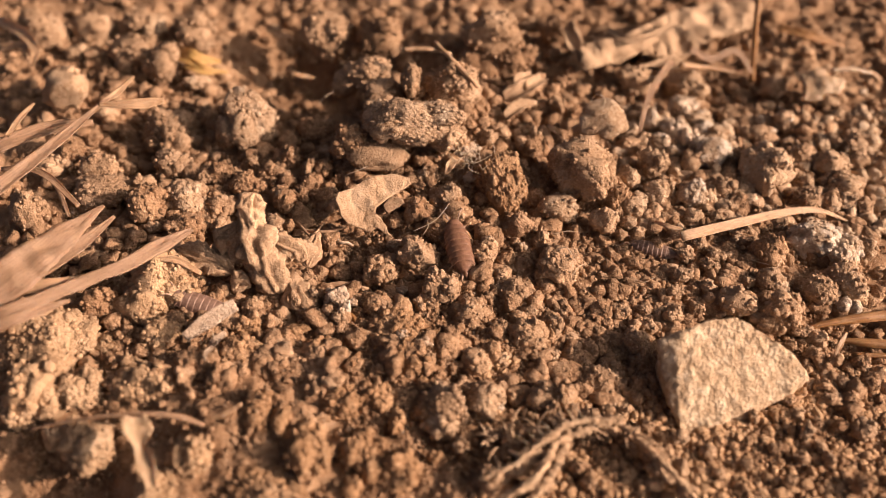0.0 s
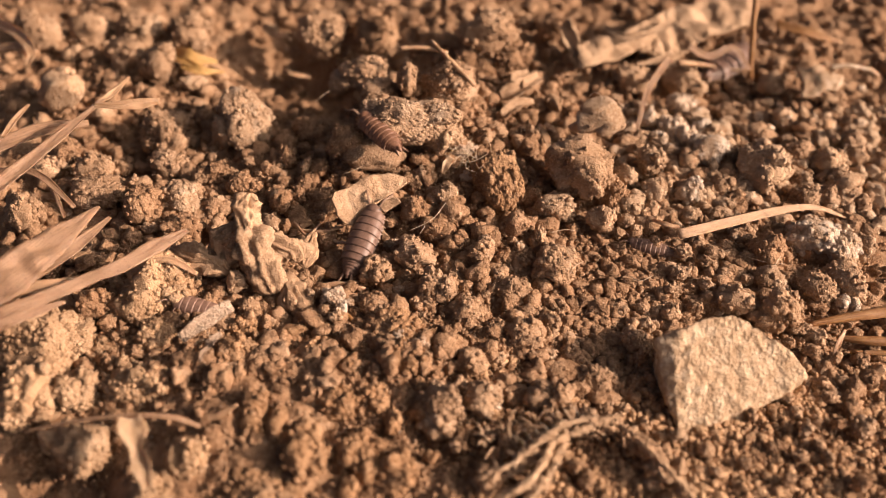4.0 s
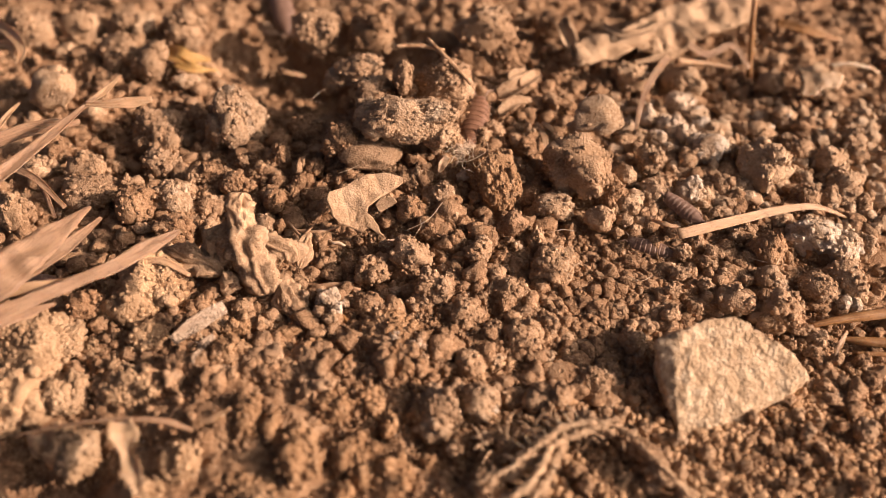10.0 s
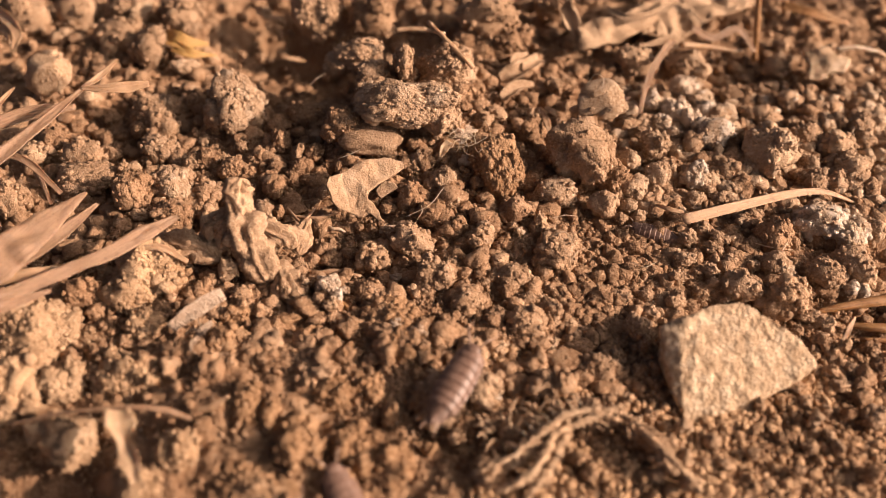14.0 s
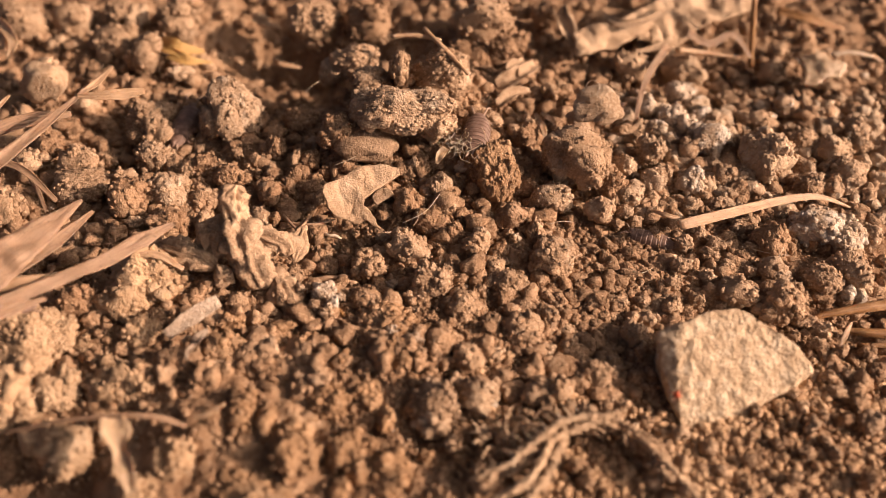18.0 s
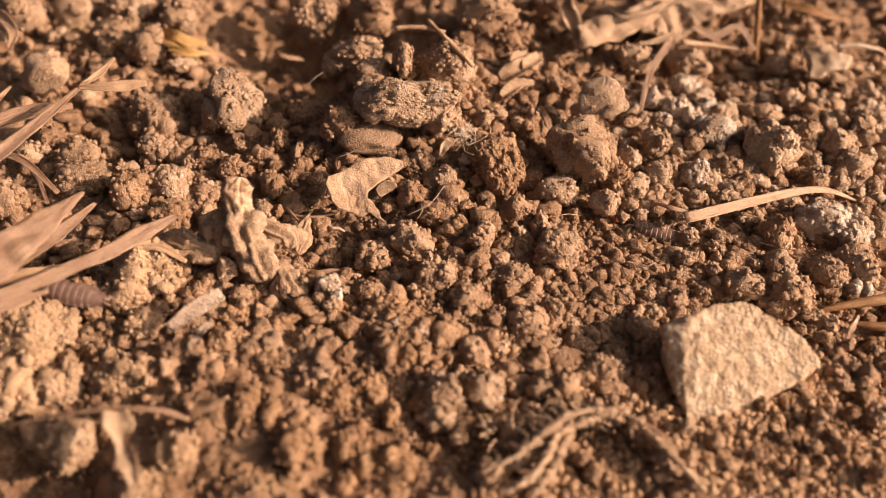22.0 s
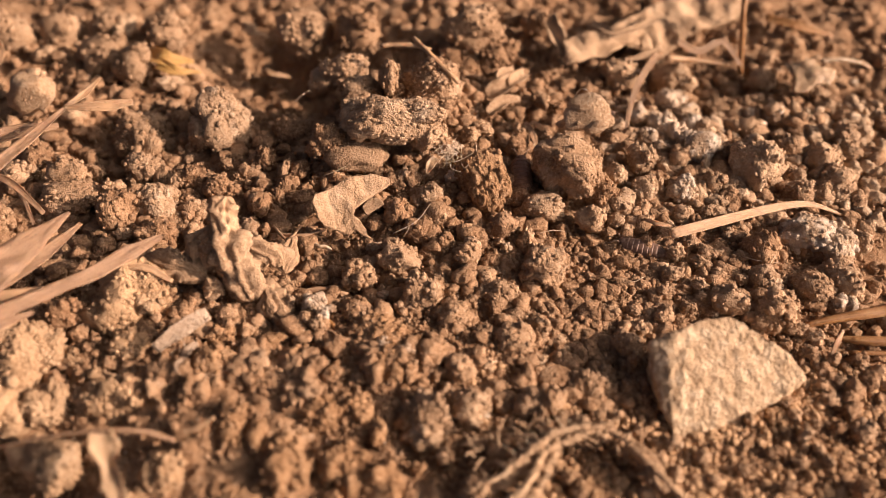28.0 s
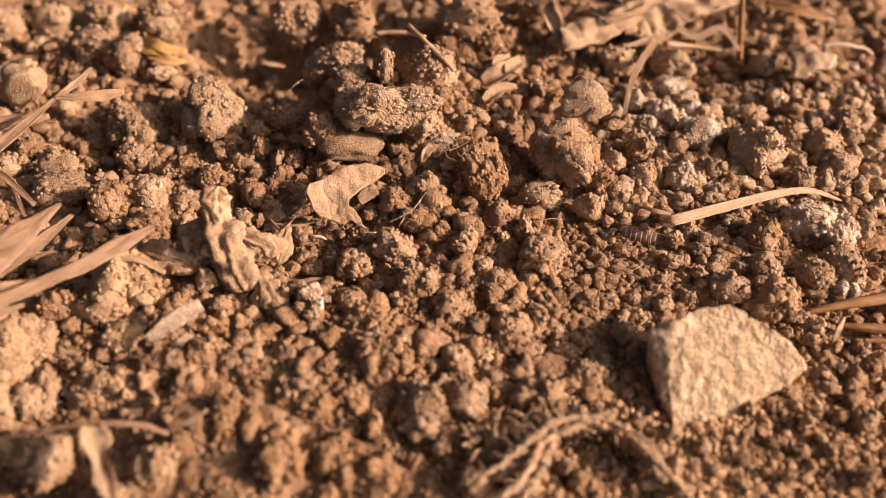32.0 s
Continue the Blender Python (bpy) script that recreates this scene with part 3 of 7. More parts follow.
# smaller clods in the middle
clod(-4.5, 11.2, -2.1, 2.18, 2.18, SOIL, 30, 4)
clod(-0.1, 14.0, -2.0, 2.29, 2.13, SOIL_PALE, 31, 4)
clod(0.9, 10.2, -2.3, 1.45, 1.77, SOIL_PALE, 32, 4)
clod(-1.1, 7.3, -2.3, 2.53, 1.58, SOIL, 33, 4)
clod(2.4, 5.5, -2.5, 1.57, 1.41, SOIL, 34, 4)
clod(10.1, 8.8, -2.7, 2.40, 1.92, SOIL_RED, 35, 4)
clod(16.4, 12.8, -3.1, 3.11, 1.96, SOIL_PALE, 36, 4)
clod(22.8, 10.7, -3.3, 2.11, 2.27, SOIL_TAN, 37, 4)
clod(-10.8, 21.3, 0.1, 4.86, 1.76, SOIL_TAN, 38, 4, grain=0.25, cover=0, rough=0.6, facets=0.2, tilt=6, label="long smooth pebble of brown soil")
clod(-21.2, 30.9, -4.0, 2.87, 2.51, SOIL, 39, 4)
clod(-15.0, 22.7, 1.4, 2.69, 2.35, SOIL, 180, 4)
clod(-24.4, 22.6, -2.3, 1.54, 2.22, SOIL, 40, 4)
clod(-19.2, 20.5, -2.4, 1.69, 1.52, SOIL, 41, 4)
clod(-20.7, 16.7, -2.3, 1.83, 1.66, SOIL, 42, 3)
clod(-18.5, 15.1, -2.5, 2.14, 1.32, SOIL, 43, 3)
clod(-4.2, 2.7, -2.3, 3.09, 2.47, SOIL_TAN, 44, 4)
clod(-9.5, 0.1, -3.4, 2.30, 2.30, SOIL_TAN, 45, 4)
clod(5.1, 3.3, -2.4, 2.17, 2.01, SOIL_TAN, 46, 4)
clod(-1.0, -4.2, -1.9, 2.52, 2.52, SOIL_TAN, 47, 4)
clod(3.0, -7.7, -2.3, 2.77, 2.04, SOIL_TAN, 48, 4)
clod(9.0, -3.5, -2.7, 2.09, 1.79, SOIL_TAN, 49, 4)
clod(15.4, 0.6, -2.6, 3.3, 2.5, SOIL_TAN, 50, 5, rough=1.5, facets=0.9, cover=1.3)
clod(10.4, -11.4, -2.7, 2.86, 2.00, SOIL_TAN, 51, 4)
clod(3.6, -15.5, -2.5, 2.09, 1.67, SOIL_TAN, 52, 4)
clod(-9.5, -6.5, -2.5, 2.64, 1.91, SOIL, 53, 4)
clod(-14.7, -5.3, -2.8, 1.93, 1.78, CHALK, 54, 4, label="small knobbly lump of whitish grains", category="lump")
clod(-26.0, -6.6, -2.4, 1.61, 1.32, SOIL_TAN, 55, 3)
clod(-23.9, 13.1, -2.2, 1.95, 1.79, SOIL, 56, 4)
clod(-25.0, 8.8, -2.5, 1.44, 1.28, SOIL_PALE, 57, 3)
clod(13.3, 15.2, -3.2, 1.82, 1.32, SOIL, 58, 3)
clod(13.6, 26.8, -2.8, 2.45, 1.75, SOIL, 59, 4)
clod(19.9, 36.7, -3.6, 2.02, 1.65, SOIL, 60, 4)
# the balled crumbs on the far right
clod(36.9, 32.9, -4.5, 2.36, 2.18, CHALK, 61, 4)
clod(42.1, 37.0, -6.2, 2.42, 2.05, SOIL_WHITE, 62, 4)
clod(33.5, 34.9, -4.4, 1.83, 1.83, SOIL_WHITE, 173, 4)
clod(39.5, 39.6, -5.2, 2.06, 1.88, CHALK, 174, 4)
clod(34.6, 30.0, -4.5, 1.61, 1.61, SOIL_WHITE, 175, 4)
clod(38.9, 31.1, -4.8, 1.80, 1.80, CHALK, 176, 4)
clod(41.5, 26.6, -4.4, 3.35, 2.64, SOIL_WHITE, 63, 4)
clod(37.2, 17.6, -4.3, 2.19, 2.02, SOIL_WHITE, 64, 4)
clod(32.1, 23.5, -3.8, 2.08, 2.59, SOIL_PALE, 65, 4)
clod(31.6, 17.3, -4.0, 2.02, 2.02, SOIL_PALE, 66, 4)
clod(-10.3, 24.0, 2.2, 1.17, 1.09, SOIL_TAN, 172, 3)
clod(28.2, 20.2, -3.8, 1.87, 1.87, SOIL_PALE, 67, 4)
clod(27.8, 14.2, -3.9, 1.82, 1.65, SOIL_PALE, 68, 4)
clod(38.6, 24.9, -4.6, 1.75, 1.57, SOIL_TAN, 69, 3)
clod(42.7, 19.3, -4.8, 1.88, 1.70, SOIL_TAN, 70, 3)
clod(49.5, 41.1, -8.2, 2.68, 1.92, SOIL_TAN, 71, 3)
clod(51.8, 33.3, -6.0, 3.11, 1.83, SOIL_TAN, 72, 3)
clod(57.5, 37.2, -6.3, 2.05, 1.87, SOIL_TAN, 73, 3)
clod(57.1, 27.9, -5.5, 2.50, 2.14, SOIL_TAN, 74, 4)
clod(60.9, 25.3, -5.6, 2.64, 2.29, SOIL_PALE, 75, 4)
clod(66.7, 30.7, -6.2, 2.36, 1.99, SOIL_PALE, 76, 3)
clod(61.6, 20.3, -5.7, 2.93, 2.24, SOIL_PALE, 77, 4)
clod(55.7, 17.7, -5.6, 2.38, 1.70, SOIL_TAN, 78, 3)
clod(32.0, 44.6, -3.8, 3.24, 3.43, SOIL_PALE, 79, 4)
clod(42.6, 47.0, -6.8, 3.71, 3.32, SOIL_PALE, 80, 4)
clod(57.1, 46.8, -6.6, 2.34, 2.14, SOIL_TAN, 81, 3)
# the far left bank
clod(-72.3, 56.6, -3.0, 4.59, 3.40, SOIL_TAN, 82, 3)
clod(-64.8, 58.3, -2.9, 4.22, 3.22, SOIL_TAN, 83, 3)
clod(-55.4, 50.8, -2.5, 4.28, 3.31, SOIL_TAN, 84, 3)
clod(-57.0, 59.2, -3.0, 3.64, 2.83, SOIL_TAN, 85, 3)
clod(-49.2, 47.3, -2.3, 3.06, 3.45, SOIL_TAN, 86, 3)
clod(-45.6, 55.8, -2.5, 3.38, 3.58, SOIL_TAN, 87, 3)
clod(-45.7, 30.9, -4.0, 4.31, 3.77, SOIL_TAN, 88, 4)
clod(-43.0, 22.7, -3.8, 2.93, 2.93, SOIL_TAN, 89, 4)
clod(-53.8, 20.5, -3.0, 3.40, 2.21, SOIL_TAN, 90, 4)
clod(-51.6, 15.8, -2.6, 4.97, 2.15, SOIL_TAN, 91, 4)
clod(-59.5, 24.5, -2.6, 2.25, 2.25, SOIL, 92, 3)
clod(-60.8, 10.0, -2.0, 2.40, 2.88, SOIL_TAN, 93, 4)
clod(-61.4, 20.8, -2.7, 2.55, 1.70, SOIL_TAN, 94, 3)
clod(-22.0, 56.1, -1.5, 4.75, 4.16, SOIL_TAN, 95, 3)
clod(-12.1, 54.0, -1.0, 4.70, 3.33, SOIL, 96, 3)
clod(-14.8, 62.8, -4.1, 4.12, 2.27, SOIL, 97, 3)
clod(19.8, 58.7, -3.2, 3.63, 3.03, SOIL, 98, 3)
clod(-30.2, 16.7, -2.3, 2.49, 1.66, SOIL, 99, 4)
clod(-34.9, 19.4, -2.5, 2.19, 1.85, SOIL, 100, 4)
# the blurred bank in front
clod(-29.6, -29.5, -2.4, 2.93, 2.93, SOIL_BUFF, 101, 4, rough=1.5, facets=0.9, cover=1.25)
clod(-22.7, -24.4, -2.3, 3.03, 3.43, SOIL_RUST, 102, 4, rough=1.5, facets=0.9, cover=1.25)
clod(-16.3, -28.9, -2.3, 2.94, 3.58, SOIL_RUST, 103, 4, rough=1.5, facets=0.9, cover=1.25)
clod(-12.3, -22.0, -2.5, 2.68, 2.41, SOIL_RUST, 104, 4, rough=1.5, facets=0.9, cover=1.25)
clod(-10.2, -28.8, -2.4, 2.56, 2.82, SOIL_RUST, 105, 4, rough=1.5, facets=0.9, cover=1.25)
clod(-19.6, -17.1, -2.5, 3.04, 2.48, SOIL, 106, 4, rough=1.5, facets=0.9, cover=1.25)
clod(-26.2, -14.6, -2.5, 3.08, 2.52, SOIL_RUST, 107, 4, rough=1.5, facets=0.9, cover=1.25)
clod(-15.7, -14.6, -2.6, 2.80, 2.10, SOIL_RUST, 108, 4, rough=1.5, facets=0.9, cover=1.25)
clod(-42.2, -28.0, -2.5, 2.84, 2.58, SOIL_BUFF, 109, 4, rough=1.5, facets=0.9, cover=1.25)
clod(-8.4, -21.1, -2.6, 2.29, 2.02, SOIL_RUST, 113, 4, rough=1.5, facets=0.9, cover=1.25)
clod(-5.3, -30.8, -2.6, 2.53, 2.15, SOIL_RUST, 114, 4, rough=1.5, facets=0.9, cover=1.25)
clod(-28.0, -20.3, -2.6, 2.44, 2.03, SOIL, 115, 4, rough=1.5, facets=0.9, cover=1.25)
clod(-20.9, -32.9, -2.6, 3.75, 1.87, SOIL_RUST, 116, 4, rough=1.5, facets=0.9, cover=1.25)
clod(-33.2, -33.6, -2.6, 3.11, 1.87, SOIL_BUFF, 117, 4, rough=1.5, facets=0.9, cover=1.25)
clod(15.1, -15.9, -3.8, 2.66, 0.98, SOIL, 118, 4, grain=0.15, facets=0.2, rough=0.3, name="soil_pellet", label="smooth rod-shaped pellet of packed soil", category="pellet", group="")
clod(19.3, -17.0, -4.0, 2.09, 1.67, SOIL_TAN, 119, 4)
clod(12.0, -20.0, -3.1, 2.04, 1.63, SOIL_TAN, 122, 4)
clod(24.9, -11.1, -3.8, 1.73, 1.87, SOIL_TAN, 123, 4)

# rounded nodules between the clods
nodule(-25.2, 15.0, -2.4, 1.61, 1.43, SOIL)
nodule(-22.1, 14.5, -2.4, 1.43, 1.43, SOIL)
nodule(-23.0, 8.4, -2.6, 1.04, 1.21, SOIL)
nodule(-19.0, -1.7, -3.1, 1.48, 1.48, SOIL_TAN)
nodule(-20.6, -5.7, -2.4, 1.12, 1.93, SOIL_TAN)
nodule(-17.8, -7.7, -2.9, 1.11, 0.79, SOIL_TAN)
nodule(-14.9, -9.1, -2.8, 1.26, 0.79, SOIL_RUST)
nodule(-26.4, -10.5, -2.2, 2.73, 1.95, SOIL_RUST)
nodule(-22.7, -9.3, -2.5, 1.57, 1.18, SOIL_TAN)
nodule(-20.3, -11.2, -2.4, 2.72, 1.40, SOIL_RUST)
nodule(-1.4, -1.9, -2.2, 1.64, 2.05, SOIL_TAN)
nodule(-2.9, -6.2, -2.4, 2.00, 1.60, SOIL_TAN)
nodule(-6.3, -3.1, -3.1, 0.98, 0.81, SOIL_WHITE)
nodule(-1.7, -11.2, -2.4, 1.09, 1.40, SOIL_RUST)
nodule(-4.9, -11.2, -2.4, 2.33, 1.55, SOIL_RUST)
nodule(-7.4, 5.8, -3.4, 1.71, 0.86, SOIL_WHITE)
nodule(-12.9, 3.5, -4.4, 1.02, 1.19, SOIL)
nodule(0.5, 7.7, -2.5, 1.21, 1.38, SOIL)
nodule(1.9, 5.2, -2.7, 1.53, 1.02, SOIL_RED)
nodule(3.3, 9.1, -2.6, 1.91, 1.39, SOIL)
nodule(6.2, 6.0, -3.0, 1.03, 0.86, SOIL_TAN)
nodule(8.2, 2.8, -3.0, 1.35, 1.18, SOIL)
nodule(9.6, 6.2, -3.2, 0.86, 0.86, SOIL_TAN)
nodule(10.5, 5.2, -3.3, 1.02, 0.85, SOIL_PALE)
nodule(11.3, 2.0, -3.3, 1.01, 1.01, SOIL_TAN)
nodule(13.6, 7.1, -3.0, 1.04, 1.90, SOIL_TAN)
nodule(14.5, 4.1, -3.3, 1.36, 1.36, SOIL_TAN)
nodule(4.6, -0.4, -2.8, 1.16, 1.16, SOIL_TAN)
nodule(1.2, -1.1, -2.6, 0.99, 1.15, SOIL_TAN)
nodule(0.1, -3.0, -2.2, 1.63, 2.04, SOIL_TAN)
nodule(7.7, -0.9, -2.8, 1.49, 1.49, SOIL_TAN)
nodule(10.6, -3.2, -3.1, 1.47, 1.31, SOIL_PALE)
nodule(8.6, -5.1, -3.0, 1.61, 1.13, SOIL_TAN)
nodule(2.7, -5.4, -2.7, 1.45, 1.12, SOIL_TAN)
nodule(5.7, -4.3, -2.9, 0.97, 0.97, SOIL_TAN)
nodule(11.1, -7.0, -3.1, 1.60, 1.28, SOIL_TAN)
nodule(13.7, -7.3, -3.4, 1.44, 1.12, SOIL_TAN)
nodule(15.7, -4.8, -3.8, 0.81, 0.81, SOIL_TAN)
nodule(18.6, -2.7, -3.9, 0.83, 0.71, SOIL_TAN)
nodule(14.3, -8.8, -3.2, 1.58, 1.58, SOIL_TAN)
nodule(11.3, -9.9, -2.9, 1.57, 1.97, SOIL_TAN)
nodule(6.9, -10.0, -2.8, 1.57, 1.57, SOIL_TAN)
nodule(16.3, -10.3, -3.9, 1.36, 0.91, SOIL_PALE)
nodule(20.1, -9.2, -4.2, 1.02, 0.80, SOIL_TAN)
nodule(23.5, -5.5, -4.1, 1.45, 1.17, SOIL_TAN)
nodule(20.6, -4.6, -4.0, 0.94, 0.94, SOIL_TAN)
nodule(26.6, -5.3, -4.4, 1.17, 0.94, SOIL_TAN)
nodule(26.9, -8.2, -4.4, 1.27, 1.15, SOIL_TAN)
nodule(25.8, -0.4, -4.3, 1.80, 0.96, SOIL_TAN)
nodule(21.6, 0.5, -4.2, 0.84, 0.72, SOIL_TAN)
nodule(17.6, 3.3, -3.9, 0.86, 0.86, SOIL_TAN)
nodule(21.6, 3.7, -4.1, 0.73, 0.61, SOIL_TAN)
nodule(28.8, 15.5, -4.0, 1.63, 1.63, SOIL_PALE)
nodule(25.6, 13.1, -4.0, 1.43, 1.25, SOIL_TAN)
nodule(26.5, 10.8, -4.0, 1.59, 1.41, SOIL_PALE)
nodule(29.7, 12.9, -4.3, 1.25, 1.07, SOIL_TAN)
nodule(31.3, 14.7, -4.4, 1.26, 1.08, SOIL_TAN)
nodule(28.0, 9.4, -4.3, 1.23, 0.88, SOIL_PALE)
nodule(25.4, 8.7, -4.2, 1.22, 0.87, SOIL_TAN)
nodule(31.2, 11.3, -4.5, 1.06, 0.89, SOIL_PALE)
nodule(33.4, 18.7, -4.2, 1.48, 1.85, SOIL_PALE)
nodule(34.0, 13.2, -4.7, 1.08, 0.90, SOIL_TAN)
nodule(36.9, 13.2, -4.7, 1.62, 1.26, SOIL_PALE)
nodule(40.8, 18.3, -5.0, 1.47, 1.11, SOIL_TAN)
nodule(40.7, 13.5, -5.0, 1.62, 1.08, SOIL_PALE)
nodule(43.2, 15.5, -5.1, 1.45, 1.09, SOIL_PALE)
nodule(39.0, 15.3, -5.0, 1.27, 0.91, SOIL_PALE)
nodule(44.6, 10.2, -5.2, 1.60, 1.24, SOIL_TAN)
nodule(36.5, 7.0, -4.7, 1.56, 1.22, SOIL_TAN)
nodule(34.1, 5.2, -4.5, 1.72, 1.38, SOIL_TAN)
nodule(38.6, 5.4, -4.7, 1.73, 1.38, SOIL_TAN)
nodule(33.0, 1.0, -4.4, 1.68, 1.35, SOIL_TAN)
nodule(37.4, 3.3, -4.7, 1.71, 1.19, SOIL_TAN)
nodule(36.2, -0.8, -4.7, 1.50, 1.17, SOIL_TAN)
nodule(31.3, -2.1, -4.4, 1.49, 1.16, SOIL_TAN)
nodule(30.6, -6.1, -4.2, 1.62, 1.46, SOIL_TAN)
nodule(34.2, -4.9, -4.6, 1.30, 1.14, SOIL_TAN)
nodule(36.2, -2.7, -4.8, 1.15, 0.82, SOIL_TAN)
nodule(43.3, 4.7, -5.1, 1.55, 1.21, SOIL_TAN)
nodule(39.4, 1.3, -4.9, 1.35, 1.18, SOIL_TAN)
nodule(42.4, 0.5, -5.1, 1.18, 1.01, SOIL_PALE)
nodule(46.2, -1.0, -5.1, 2.01, 1.67, SOIL_WHITE)
nodule(43.6, -7.0, -4.9, 1.94, 1.62, SOIL_TAN)
nodule(47.9, -3.5, -5.0, 1.65, 1.98, SOIL_TAN)
nodule(53.1, -1.3, -5.4, 2.01, 2.01, SOIL_TAN)
nodule(57.0, 3.2, -5.8, 2.15, 1.37, SOIL_PALE)
nodule(56.9, -0.5, -5.6, 2.19, 1.85, SOIL_PALE)
nodule(54.7, -3.0, -5.7, 1.49, 1.33, SOIL_WHITE)
nodule(56.5, -3.4, -5.8, 1.49, 1.33, SOIL_WHITE)
nodule(61.1, 7.5, -5.8, 1.94, 2.11, SOIL_PALE)
nodule(47.9, -8.0, -5.4, 1.93, 1.13, SOIL_TAN)
nodule(49.9, -8.8, -5.5, 1.60, 1.12, SOIL_TAN)
nodule(55.9, 21.5, -5.7, 1.88, 1.70, SOIL_PALE)
nodule(57.5, 19.3, -5.9, 1.30, 1.30, SOIL_PALE)
nodule(59.2, 17.9, -5.8, 2.04, 1.85, SOIL_TAN)
nodule(61.9, 18.2, -6.0, 1.86, 1.67, SOIL_PALE)
nodule(64.3, 17.3, -6.3, 1.48, 1.29, SOIL_TAN)
nodule(59.8, 22.6, -6.0, 1.89, 1.33, SOIL_PALE)
nodule(65.0, 22.3, -6.3, 1.70, 1.33, SOIL_PALE)
nodule(42.7, 9.1, -5.1, 1.23, 1.06, SOIL_PALE)
nodule(36.1, 33.9, -4.8, 1.99, 1.79, SOIL_WHITE)
nodule(41.8, 42.3, -7.4, 2.31, 1.89, SOIL_WHITE)
nodule(38.5, 33.6, -5.1, 1.79, 1.59, SOIL_WHITE)
nodule(42.4, 34.4, -5.8, 2.21, 1.81, SOIL_WHITE)
nodule(44.4, 32.9, -5.7, 2.00, 1.80, SOIL_PALE)
nodule(44.3, 28.8, -5.2, 2.14, 1.75, SOIL_PALE)
nodule(40.4, 27.6, -4.7, 2.13, 1.93, SOIL_WHITE)
nodule(36.0, 27.6, -4.7, 1.73, 1.35, SOIL_WHITE)
nodule(50.7, 42.1, -8.5, 2.10, 1.47, SOIL_PALE)
nodule(53.4, 42.1, -7.8, 1.88, 1.46, SOIL_TAN)
nodule(55.7, 42.2, -7.3, 1.46, 1.25, SOIL_PALE)
nodule(57.0, 37.2, -6.3, 1.83, 2.04, SOIL_WHITE)
nodule(53.4, 38.4, -7.3, 2.05, 1.23, SOIL_WHITE)
nodule(49.5, 34.6, -6.5, 1.81, 1.61, SOIL_PALE)
nodule(52.9, 33.6, -6.3, 2.20, 1.40, SOIL_WHITE)
nodule(55.8, 31.1, -5.9, 1.58, 1.58, SOIL_PALE)
nodule(60.6, 38.1, -6.4, 1.43, 1.43, SOIL_TAN)
nodule(61.5, 35.0, -6.2, 1.81, 1.61, SOIL_PALE)
nodule(63.5, 32.1, -6.2, 1.39, 1.79, SOIL_PALE)
nodule(66.9, 32.9, -6.3, 1.40, 2.00, SOIL_PALE)
nodule(71.4, 41.9, -7.1, 1.45, 1.04, SOIL_PALE)
nodule(68.9, 37.2, -6.9, 2.03, 1.02, SOIL_PALE)
nodule(71.8, 35.9, -7.0, 1.42, 1.01, SOIL_PALE)
nodule(69.9, 31.9, -6.6, 1.59, 1.59, SOIL_PALE)
nodule(57.0, 27.0, -5.9, 1.74, 1.35, SOIL_PALE)
nodule(59.7, 27.0, -5.9, 1.55, 1.74, SOIL_WHITE)
nodule(63.2, 26.5, -6.1, 1.93, 1.74, SOIL_PALE)
nodule(66.6, 27.4, -6.3, 1.94, 1.75, SOIL_PALE)
nodule(55.2, 23.5, -5.8, 1.71, 1.33, SOIL_PALE)
nodule(59.5, 48.4, -6.6, 1.49, 1.49, SOIL_TAN)
nodule(59.7, 53.2, -6.5, 2.18, 1.31, SOIL_TAN)
nodule(73.5, 46.9, -7.3, 1.06, 0.85, SOIL_WHITE)
nodule(65.9, 43.5, -6.5, 2.51, 1.67, SOIL_PALE)
nodule(66.9, 39.9, -6.7, 1.44, 1.23, SOIL_PALE)
nodule(45.9, 27.6, -5.3, 1.93, 1.55, SOIL_PALE)
nodule(46.5, 22.3, -5.2, 1.51, 1.32, SOIL_PALE)
nodule(3.2, 35.5, 1.3, 2.24, 3.46, SOIL_TAN)
nodule(18.5, 37.1, -3.3, 1.61, 2.21, SOIL_TAN)
nodule(14.1, 28.4, -2.5, 1.92, 1.92, SOIL_TAN)
nodule(11.8, 26.7, -2.2, 1.52, 1.33, SOIL_TAN)
nodule(8.3, 27.7, -0.8, 2.10, 1.53, SOIL_TAN)
nodule(23.2, 38.0, -4.0, 1.61, 1.41, SOIL_TAN)
nodule(29.0, 29.1, -4.2, 2.32, 1.35, SOIL_TAN)
nodule(30.6, 27.2, -4.4, 1.73, 1.15, SOIL_TAN)
nodule(34.0, 34.5, -4.7, 1.79, 1.39, SOIL_WHITE)
nodule(31.9, 30.0, -4.4, 1.95, 1.36, SOIL_PALE)
nodule(26.6, 21.1, -4.1, 1.30, 1.12, SOIL_TAN)
nodule(6.5, 25.8, -0.4, 1.89, 1.52, SOIL_TAN)
nodule(14.9, 61.0, -3.6, 2.44, 1.78, SOIL_TAN)
nodule(-21.5, 20.4, -2.3, 1.29, 2.03, SOIL_TAN)
nodule(-16.7, 18.2, -2.6, 1.45, 1.09, SOIL)
nodule(-30.3, 22.2, -2.8, 1.30, 1.11, SOIL_TAN)
nodule(-32.4, 19.5, -2.7, 1.83, 1.28, SOIL_TAN)
nodule(-28.2, 19.6, -2.7, 1.10, 0.92, SOIL_TAN)
nodule(-3.7, 17.9, -1.1, 1.09, 1.46, SOIL_PALE)
nodule(-14.7, 20.8, -2.1, 1.85, 0.92, SOIL_TAN)
nodule(-7.8, 18.8, -1.4, 1.28, 0.92, SOIL_TAN)
nodule(-27.4, 56.9, -6.8, 1.10, 1.10, SOIL_TAN)
